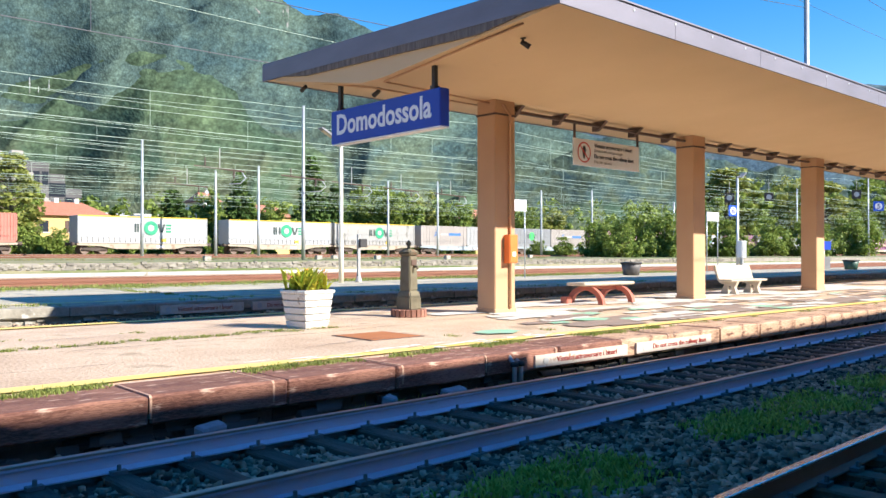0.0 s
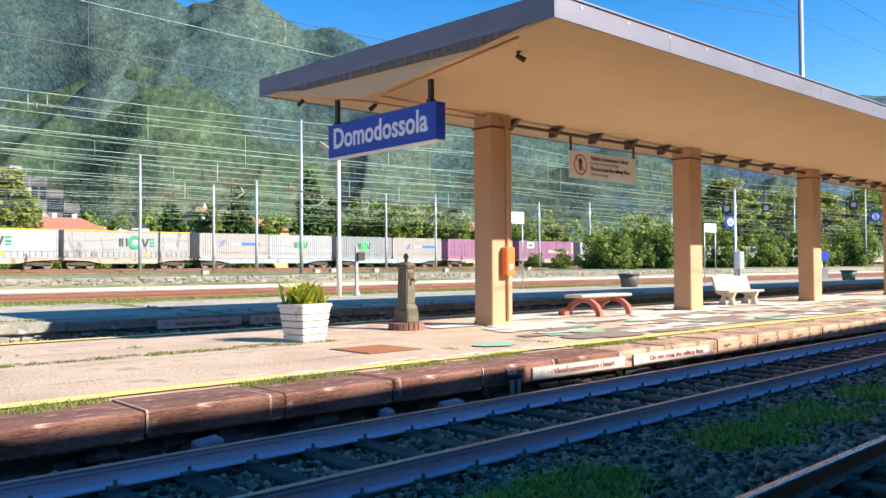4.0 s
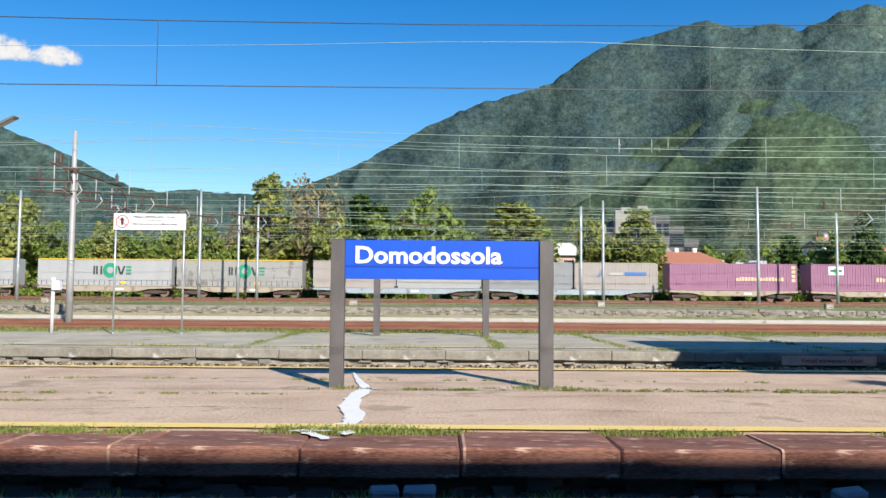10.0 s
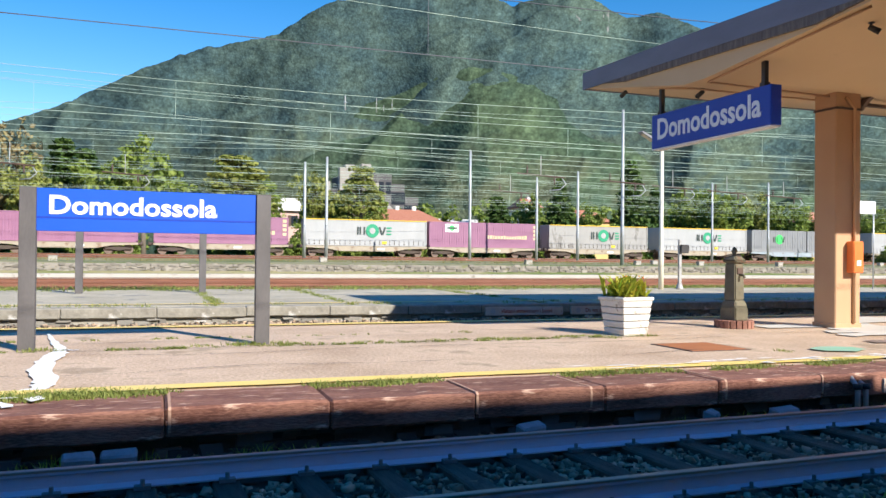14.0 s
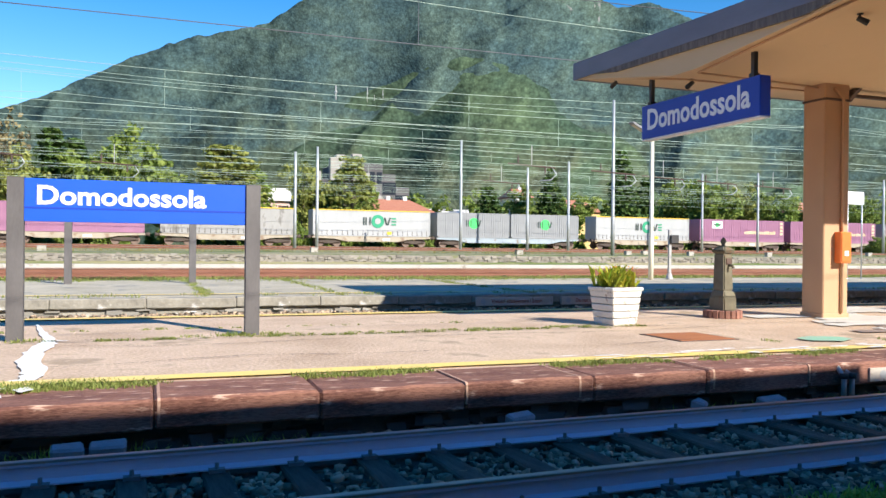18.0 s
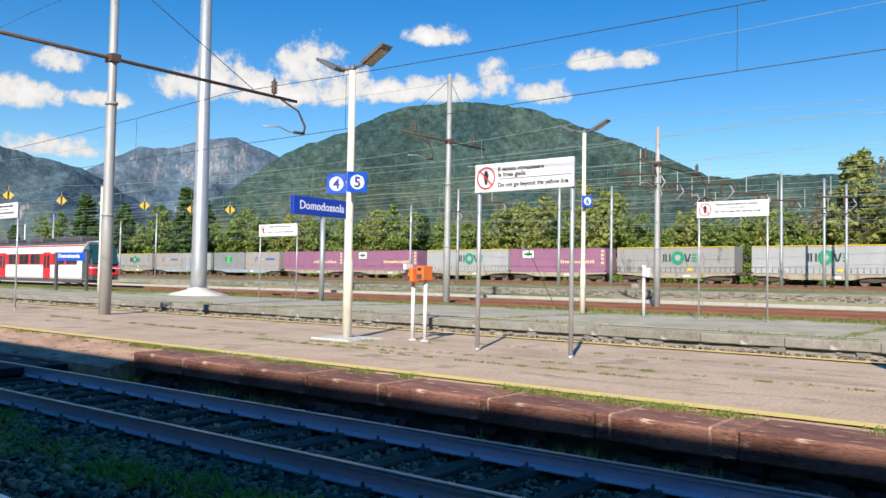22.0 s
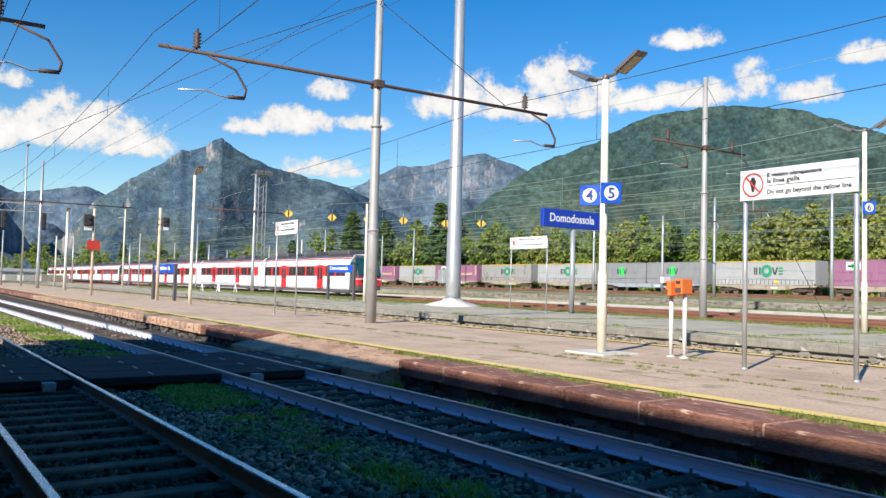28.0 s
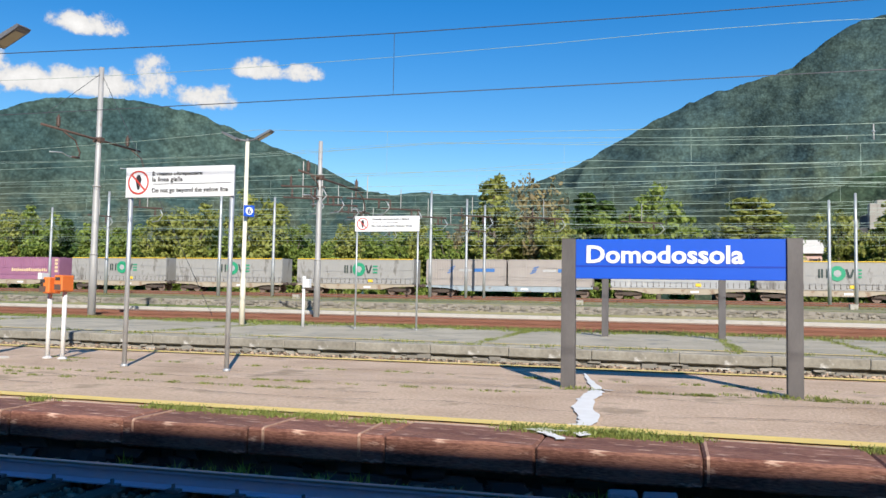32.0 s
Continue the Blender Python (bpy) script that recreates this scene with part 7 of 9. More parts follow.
def yard_signal(az, y, h, k, side, red=True):
    """k: size of the head; side: 1 or -1, the side of the pole on which it sits."""
    s = thing("railway_signal", "black two-lamp railway signal with a red plate on a weathered pole" if red else "small black railway signal head on a weathered pole", "railway signal", pose(-y * math.tan(radians(az)), y, 0), "railway signals")
    part("pole", tube(BM(), (0, 0, -0.3), (0, 0, h + 0.85), 0.10, 0.085, 10), M_signal_pole, s, "ochre painted pole, rusting")
    a, b = sorted((side * 0.12, side * (0.12 + 0.72 * k)))
    hd = part("head", box(BM(), 0.0, 0.34 * k, a, b, h - 0.5 * k, h + 0.5 * k, 0.04), M_dark_steel, s, "black signal head")
    for z in (h - 0.26 * k, h + 0.24 * k):
        part("hood", tube(BM(), (0.34 * k, (a + b) / 2, z), (0.62 * k, (a + b) / 2, z), 0.17 * k, 0.17 * k, 12), M_dark_steel, hd)
    for z in (h - 0.3 * k, h + 0.3 * k):
        part("bracket", tube(BM(), (0.05, -side * 0.16, z), (0.05, side * 0.4 * k, z), 0.03, 0.03, 6), M_dark_steel, s)
    part("white_plate", box(BM(), 0.1, 0.16, a + 0.06, b - 0.04, h - 0.86 * k, h - 0.53 * k), M_sign_white, s, "white number plate")
    if red:
        part("red_plate", box(BM(), 0.11, 0.17, -0.42, 0.42, h - 2.05, h - 1.4), M_sign_red, s, "square red plate")


yard_signal(79.9, 10.9, 5.25, 0.82, -1)
yard_signal(75.9, 12.6, 4.70, 0.56, 1, False)


def gantry(az0, az1, y, h, label, side=1):
    x = -y * math.tan(radians((az0 + az1) / 2))
    d = abs(x)
    half = d * math.tan(radians(abs(az0 - az1) / 2))
    t = thing("signal_gantry", label, "signal gantry", pose(x, y, 0), "signal gantries")
    bm = BM()
    for zz in (h - 0.9, h + 0.3):
        for dx in (-0.5, 0.5):
            box(bm, dx - 0.06, dx + 0.06, -half, half, zz - 0.06, zz + 0.06)
    part("truss_frame", bm, M_galv_old, t)
    lat = BM()
    n = max(6, int(half * 2 / 1.0))
    for k in range(n):
        ya, yb = -half + 2 * half * k / n, -half + 2 * half * (k + 1) / n
        tube(lat, (0.5, ya, h - 0.9 if k % 2 else h + 0.3), (0.5, yb, h + 0.3 if k % 2 else h - 0.9), 0.04, 0.04, 4)
    tagged(part("truss_lattice", lat, M_galv_old, t), kind="stuff")
    leg = BM()
    yl = side * half * 0.92
    for dx in (-0.5, 0.5):
        for dy in (-0.5, 0.5):
            box(leg, dx - 0.06, dx + 0.06, yl + dy - 0.06, yl + dy + 0.06, -0.3, h)
    for k in range(8):
        tube(leg, (0.5, yl - 0.5, h * k / 8), (0.5, yl + 0.5, h * (k + 1) / 8), 0.04, 0.04, 4)
    part("lattice_leg", leg, M_galv_old, t)
    for yy in (-half * 0.5, half * 0.72):
        hd = part("signal_head", box(BM(), 0.6, 0.9, yy - 0.36, yy + 0.36, h - 3.6, h - 1.0, 0.08), M_dark_steel, t, "black signal head")
        for k in range(3):
            part("hood", tube(BM(), (0.9, yy, h - 3.1 + k * 0.85), (1.2, yy, h - 3.1 + k * 0.85), 0.26, 0.26, 10), M_dark_steel, hd)


gantry(85.95, 82.3, 14.0, 11.8, "lattice signal gantry with black signal heads", -1)
gantry(90.3, 87.8, 2.6, 10.6, "far lattice signal gantry with a black signal head")


def plain_mast(x, y, h, r, m, label, group):
    s = thing("yard_pole", label, "pole", pose(x, y, 0), group)
    part("pole", lathe(BM(), [(r, -0.4), (r * 0.75, h)], 8), m, s)
    part("head", box(BM(), -0.1, 0.9, -0.12, 0.12, h - 0.1, h + 0.08), M_lamp_grey, s) if h > 9 else part("cap", lathe(BM(), [(r, h), (r * 0.4, h + 0.1)], 8), m, s)


rnd = random.Random(77)
for az, d, h in ((95.8, 90, 8.2), (97.2, 60, 6.2), (94.9, 70, 6.5), (93.9, 90, 6.5), (93.2, 100, 6.0), (91.4, 120, 6.4), (90.2, 140, 6.2), (88.6, 150, 6.4), (87.4, 150, 6.6), (86.9, 120, 8.8), (85.6, 110, 6.8), (85.0, 120, 7), (83.9, 110, 17.0), (82.0, 130, 7), (81.4, 84, 7.4), (81.0, 150, 8), (78.0, 110, 10.1), (77.6, 150, 7), (77.0, 140, 8.5), (74.8, 160, 8), (72.6, 140, 7), (71.4, 150, 6.6), (68.6, 130, 7), (66.4, 130, 8), (64.8, 120, 9), (58.6, 110, 9), (99.6, 70, 7)):
    plain_mast(-d * math.sin(radians(az)), d * math.cos(radians(az)), h, 0.06 + 0.0005 * d, rnd.choice((M_galv, M_galv, M_galv_old, M_cream_pole)), "slender pole standing in the yard", "yard poles")


for az, d, h in ((95.15, 100, 13.7), (94.85, 102, 13.0), (94.5, 100, 10.8)):
    plain_mast(-d * math.sin(radians(az)), d * math.cos(radians(az)), h, 0.24, M_brown_steel, "tall dark steel pole standing in the yard", "dark yard poles")


def lattice_tower():
    t = thing("lattice_tower", "slender lattice floodlight tower", "light tower", pose(-121.6, 45.95, 0))
    bm = BM()
    a = 0.62
    for dx in (-a, a):
        for dy in (-a, a):
            box(bm, dx - 0.05, dx + 0.05, dy - 0.05, dy + 0.05, -0.3, 18.0)
    for k in range(15):
        z = k * 1.2
        tube(bm, (a, -a, z), (a, a, z + 1.2), 0.035, 0.035, 4)
        tube(bm, (-a, -a, z + 1.2), (a, -a, z), 0.035, 0.035, 4)
    part("lattice", bm, M_galv_old, t, "thin crossed lattice bars")
    part("lamp_deck", box(BM(), -1.3, 1.3, -1.3, 1.3, 17.9, 18.08), M_lamp_grey, t, "flat lamp deck")
    for dy in (-1.1, -0.4, 0.4, 1.1):
        part("floodlight", box(BM(), 0.9, 1.3, dy - 0.26, dy + 0.26, 18.1, 18.55, 0.03), M_lamp_grey, t)


lattice_tower()


def diamond_board(az, y, z):
    t = thing("diamond_board", "yellow diamond board with a black stripe on the overhead line", "railway sign", pose(-y * math.tan(radians(az)), y, z, 0, 0, 52), "diamond boards")
    part("board", prism(BM(), [(-0.56, 0), (0, -0.56), (0.56, 0), (0, 0.56)], "y", -0.03, 0.03), M_mark_yellow2, t)
    part("stripe", box(BM(), -0.1, 0.1, -0.045, -0.031, -0.5, 0.5), M_letter_black, t)
    part("hanger", tube(BM(), (0, 0, 0.5), (0, 0, 1.0), 0.03, 0.03, 5), M_galv_old, t)


M_mark_yellow2 = mat("amber_board", (0.80, 0.45, 0.02), (0.84, 0.49, 0.03), 0.5, bump=0.0)
for az, y, z in ((67.4, 37.5, 9.4), (64.4, 43.0, 9.3), (61.9, 46.5, 9.2), (59.4, 49.5, 9.0), (56.4, 53.0, 8.7), (53.9, 55.0, 8.6)):
    diamond_board(az, y, z)


def red_white_board(x, y, h, w, label):
    t = thing("yard_board", label, "railway sign", pose(x, y, 0), "yard boards")
    part("post", tube(BM(), (0, 0, -0.1), (0, 0, h), 0.05, 0.05, 8), M_galv_old, t)
    part("red_half", box(BM(), 0.02, 0.06, -w, w, h, h + w * 0.9), M_sign_red, t)
    part("white_half", box(BM(), 0.02, 0.06, -w, w, h - w * 0.7, h), M_sign_white, t)


red_white_board(-44.0, -1.75, 3.55, 0.29, "red and white speed board on a post")
red_white_board(-95.0, -3.6, 3.2, 0.42, "red board on a post far along the platform")

# ---- parked passenger train ----
M_car_white = mat("white_coach_paint", (0.80, 0.80, 0.80), (0.84, 0.84, 0.84), 0.35, scale=0.6, grain=10, bump=0.01, contrast=0.5)
M_car_red = mat("red_coach_paint", (0.62, 0.025, 0.03), (0.68, 0.035, 0.04), 0.35, scale=0.6, grain=10, bump=0.01, contrast=0.5)
M_car_roof = mat("dark_coach_roof", (0.07, 0.065, 0.07), (0.11, 0.105, 0.11), 0.6, scale=1, grain=10, bump=0.1)
M_cab_glass = glass_mat("teal_cab_glass", (0.02, 0.07, 0.08))


def coach(x1, nose, z):
    """A coach 24.6 m long that ends at x1 (its right end); nose: with a driver's cab there."""
    L, w = 24.6, 1.42
    t = thing("passenger_coach", "white and red regional train coach with a driving cab" if nose else "white and red regional train coach", "railway coach", pose(x1 - L, 37.4, z) @ Matrix.Diagonal((1, 1, 1.09, 1)), "parked passenger train")
    end = L - 1.5 if nose else L
    sec = [(-w, 0.75), (-w, 2.9), (-w * 0.93, 3.35), (-w * 0.6, 3.72), (0, 3.82), (w * 0.6, 3.72), (w * 0.93, 3.35), (w, 2.9), (w, 0.75), (w * 0.9, 0.55), (-w * 0.9, 0.55)]
    part("body", prism(BM(), sec, "x", 0.1, end), M_car_white, t, "white body shell")
    part("skirt", box(BM(), 0.4, end - 0.2, -w * 0.92, w * 0.92, 0.30, 0.62), M_car_roof, t)
    part("window_band", box(BM(), 1.0, end - 0.9, -w - 0.015, -w + 0.01, 1.78, 2.74), M_car_red, t, "red band round the windows")
    part("roof_line", prism(BM(), [(-w * 0.94, 3.32), (-w * 0.93 - 0.012, 3.37), (-w * 0.86, 3.44), (-w * 0.86, 3.38)], "x", 0.2, end), M_car_red, t, "red roof line")
    for k in range(9):
        x = 2.0 + k * 2.4
        if k in (2, 6):
            d = part("door", box(BM(), x - 0.7, x + 0.7, -w - 0.03, -w + 0.01, 0.62, 2.85), M_car_red, t, "red double door")
            for s in (-0.33, 0.33):
                part("door_glass", box(BM(), x + s - 0.22, x + s + 0.22, -w - 0.036, -w - 0.028, 1.5, 2.6), M_window, d)
        else:
            part("window", box(BM(), x - 0.97, x - 0.04, -w - 0.025, -w - 0.012, 1.82, 2.70), M_window, t, "dark window")
            part("window", box(BM(), x + 0.04, x + 0.97, -w - 0.025, -w - 0.012, 1.82, 2.70), M_window, t, "dark window")
    for x in (3.2, L - 4.2):
        b = part("bogie", box(BM(), x - 1.5, x + 1.5, -1.15, -0.9, 0.25, 0.6, 0.05), M_bogie, t, "dark bogie")
        for s in (-1.1, 1.1):
            part("wheel", tube(BM(), (x + s, -0.85, 0.43), (x + s, -0.68, 0.43), 0.43, 0.43, 16), M_bogie, b)
    part("roof_cover", prism(BM(), [(-w * 0.83, 3.50), (-w * 0.6, 3.735), (0, 3.835), (w * 0.6, 3.735), (w * 0.83, 3.50)], "x", 0.15, end - 0.05), M_car_roof, t, "dark grey roof")
    for x, e in ((5.0, 1.6), (13.0, 1.2), (19.5, 2.4)) if nose else ((4.0, 1.0), (16.0, 1.4)):
        part("roof_unit", box(BM(), x - e, x + e, -1.0, 1.0, 3.66, 4.20, 0.14), M_car_roof, t, "dark roof equipment")
    if nose:
        bm = BM()
        f = [(-w, 0.6), (-w, 2.9), (-w * 0.6, 3.7), (w * 0.6, 3.7), (w, 2.9), (w, 0.6)]
        g = [(-w * 0.86, 0.6), (-w * 0.84, 2.0), (-w * 0.55, 3.2), (w * 0.55, 3.2), (w * 0.84, 2.0), (w * 0.86, 0.6)]
        r0 = [bm.verts.new((end, y, zz)) for y, zz in f]
        r1 = [bm.verts.new((end + (1.5 if zz < 2.1 else 0.75), y, zz)) for y, zz in g]
        for i in range(6):
            bm.faces.new((r0[i], r0[(i + 1) % 6], r1[(i + 1) % 6], r1[i]))
        bm.faces.new(r1)
        part("nose", bm, M_car_roof, t, "dark rounded cab front")
        part("apron", box(BM(), end + 0.1, end + 1.54, -w * 0.92, w * 0.92, 0.95, 1.72, 0.06), M_car_red, t, "red apron under the windscreen")
        part("white_line", box(BM(), end + 0.12, end + 1.56, -w * 0.935, w * 0.935, 1.50, 1.58, 0.01), M_car_white, t, "thin white line across the apron")
        part("windscreen", prism(BM(), [(end + 0.60, 3.42), (end + 1.48, 1.90), (end + 1.56, 1.90), (end + 0.72, 3.48)], "y", -w * 0.86, w * 0.86), M_cab_glass, t, "teal windscreen")
        part("side_glass", box(BM(), end + 0.25, end + 1.15, -w * 1.0, -w * 0.86, 1.95, 3.05, 0.02), M_cab_glass, t)
        part("coupler", box(BM(), end + 1.3, end + 2.0, -0.25, 0.25, 0.8, 1.15, 0.03), M_bogie, t)
        for y in (-0.75, 0.75):
            part("headlight", tube(BM(), (end + 1.45, y, 1.35), (end + 1.54, y, 1.35), 0.16, 0.16, 12), M_sign_white, t, "round headlight")


for unit in range(2):
    for k in range(4):
        coach(-69.4 - unit * 101.5 - k * 25.0, k == 0, 0.08)


def buffer_trestle(x, y):
    t = thing("trestle_barrier", "white and red trestle barrier", "barrier", pose(x, y, 0), "trestle barriers")
    part("rail", box(BM(), -0.05, 0.05, -1.2, 1.2, 0.95, 1.15), M_sign_white, t)
    for y0 in (-0.9, 0.9):
        for s in (-1, 1):
            part("leg", tube(BM(), (0, y0, 1.0), (s * 0.45, y0, 0.0), 0.05, 0.05, 6), M_sign_white, t)


buffer_trestle(-86.0, 27.2)
buffer_trestle(-80.2, 27.0)

# ---- trees, bushes, houses ----
def leaf_cloud(clumps, per, size, rnd, flat=0.6):
    """Small leaf faces gathered round clump centres: (x, y, z, radius)."""
    v, f = [], []
    for cx, cy, cz, r in clumps:
        for _ in range(per):
            a, b, q = rnd.uniform(0, 6.2832), rnd.uniform(-1, 1), rnd.random() ** 0.45
            s = math.sqrt(1 - b * b)
            x, y, z = cx + r * q * s * math.cos(a), cy + r * q * s * math.sin(a), cz + r * q * b * 0.8
            n = Vector((rnd.gauss(0, 1) + s * math.cos(a), rnd.gauss(0, 1) + s * math.sin(a), rnd.gauss(0, 1) * flat + b + 0.5)).normalized()
            t = n.orthogonal().normalized()
            t = Matrix.Rotation(rnd.uniform(0, 6.28), 3, n) @ t
            u = n.cross(t)
            w = size * rnd.uniform(0.6, 1.25)
            c = Vector((x, y, z))
            k = len(v)
            v += [tuple(c - t * w * 0.55), tuple(c + u * w * 0.32), tuple(c + t * w * 0.55), tuple(c - u * w * 0.32)]
            f.append((k, k + 1, k + 2, k + 3))
    return v, f


def tree_kind(kind, seed):
    """Meshes of trunk and crown, 10 m tall, foot at the origin."""
    rnd = random.Random(seed)
    bm = BM()
    clumps = []
    if kind == "conifer":
        tube(bm, (0, 0, -0.3), (0, 0, 9.6), 0.22, 0.03, 7)
        z = 1.2
        while z < 9.8:
            reach = 2.5 * (1 - (z / 10.2)) ** 0.85 + 0.15
            n = rnd.randint(5, 7)
            a0 = rnd.uniform(0, 6.28)
            for k in range(n):
                a = a0 + k * 6.2832 / n + rnd.uniform(-0.3, 0.3)
                rr = reach * rnd.uniform(0.65, 1.1)
                tube(bm, (0, 0, z), (rr * math.cos(a), rr * math.sin(a), z - 0.22 * rr), 0.04, 0.01, 4)
                for q in (0.35, 0.65, 0.95):
                    clumps.append((rr * q * math.cos(a), rr * q * math.sin(a), z - 0.22 * rr * q, 0.22 + 0.28 * reach * 0.5 * (1.15 - q)))
            z += rnd.uniform(0.42, 0.6)
        v, f = leaf_cloud(clumps, 18, 0.40, rnd, 1.2)
        return bm, v, f, M_leaf_c
    if kind == "poplar":
        tube(bm, (0, 0, -0.3), (0, 0, 9.4), 0.2, 0.03, 7)
        for k in range(120):
            z = rnd.uniform(1.0, 9.4)
            a = rnd.uniform(0, 6.28)
            rr = (0.35 + 1.2 * math.sin(math.pi * min(1, (z / 10) ** 0.8))) * rnd.uniform(0.5, 1)
            tube(bm, (0, 0, z - 0.7), (rr * math.cos(a), rr * math.sin(a), z + 0.4), 0.035, 0.01, 4)
            clumps.append((rr * math.cos(a), rr * math.sin(a), z + 0.4, rnd.uniform(0.25, 0.55)))
        v, f = leaf_cloud(clumps, 34, 0.34, rnd)
        return bm, v, f, M_leaf_b
    if kind == "bush":
        for k in range(36):
            a, rr, z = rnd.uniform(0, 6.28), 4.2 * math.sqrt(rnd.random()), 0
            top = (1 - (rr / 4.8) ** 2) * rnd.uniform(4.5, 8.0)
            x, y = rr * math.cos(a), rr * math.sin(a)
            tube(bm, (x * 0.5, y * 0.5, -0.2), (x, y, top * 0.8), 0.06, 0.02, 4)
            for q in (0.25, 0.5, 0.75, 1.0):
                clumps.append((x * (0.6 + 0.4 * q) + rnd.uniform(-0.5, 0.5), y * (0.6 + 0.4 * q) + rnd.uniform(-0.5, 0.5), top * q, rnd.uniform(0.5, 1.15)))
        v, f = leaf_cloud(clumps, 40, 0.46, rnd)
        return bm, v, f, M_leaf_a
    # broad crown
    tube(bm, (0, 0, -0.3), (0.1, 0, 3.0), 0.26, 0.18, 8)
    for k in range(11):
        a = k * 0.5712 * 2 + rnd.uniform(-0.3, 0.3)
        lean = rnd.uniform(0.5, 2.6)
        top = rnd.uniform(5.2, 9.2) - lean * 0.6
        p1 = (lean * 0.45 * math.cos(a), lean * 0.45 * math.sin(a), 3.0 + (top - 3) * 0.5)
        p2 = (lean * math.cos(a), lean * math.sin(a), top)
        tube(bm, (0.1, 0, rnd.uniform(1.6, 3.0)), p1, 0.11, 0.07, 5)
        tube(bm, p1, p2, 0.07, 0.02, 5)
        for q in (0.25, 0.5, 0.8, 1.05):
            for _ in range(3):
                clumps.append((lean * q * 1.05 * math.cos(a) + rnd.uniform(-0.7, 0.7), lean * q * 1.05 * math.sin(a) + rnd.uniform(-0.7, 0.7), 2.6 + (top - 2.6) * q + rnd.uniform(-0.5, 0.7), rnd.uniform(0.35, 0.85)))
    v, f = leaf_cloud(clumps, 38 if kind != "sparse" else 12, 0.42, rnd)
    return bm, v, f, {"broad": M_leaf_a, "yellow": M_leaf_b, "sparse": M_leaf_d}[kind]


TREE_MESH = {}
for kind, n in (("broad", 3), ("yellow", 2), ("sparse", 2), ("conifer", 3), ("poplar", 2), ("bush", 3)):
    for k in range(n):
        bm, v, f, m = tree_kind(kind, 100 + 7 * k + len(kind))
        TREE_MESH[kind, k] = (to_mesh("trunk", bm, M_bark), arrays_mesh("crown", v, f, m))

TREE_WORDS = {
    "broad": ("deciduous_tree", "green deciduous tree beyond the goods line", "tree"),
    "yellow": ("deciduous_tree", "yellow-green deciduous tree beyond the goods line", "tree"),
    "sparse": ("thin_tree", "thin brownish tree with few leaves", "tree"),
    "conifer": ("conifer", "dark green conifer beyond the goods line", "tree"),
    "poplar": ("poplar", "slim upright poplar beyond the goods line", "tree"),
    "bush": ("bush", "dense green bush at the edge of the yard", "bush"),
}
rnd_tree = random.Random(5)


def tree(az, y, el, kind, wide=1.0, k=None):
    """A tree in the direction az whose top stands el degrees over the eye line."""
    d = y / math.cos(radians(az))
    z0 = land_height(y) - 0.1
    h = 1.27 + d * math.tan(radians(el)) - z0
    x = -y * math.tan(radians(az))
    name, label, cat = TREE_WORDS[kind]
    kk = rnd_tree.randrange(sum(1 for q in TREE_MESH if q[0] == kind)) if k is None else k
    t = thing(name, label, cat, pose(x, y, z0, 0, 0, rnd_tree.uniform(0, 360)), "trees by the yard")
    s = h / {"bush": 8.4, "conifer": 10.0, "poplar": 9.8}.get(kind, 8.4)
    for nm, me in zip(("trunk", "crown"), TREE_MESH[kind, kk]):
        o = part(nm, me, None, t)
        o.scale = (s * wide, s * wide, s)


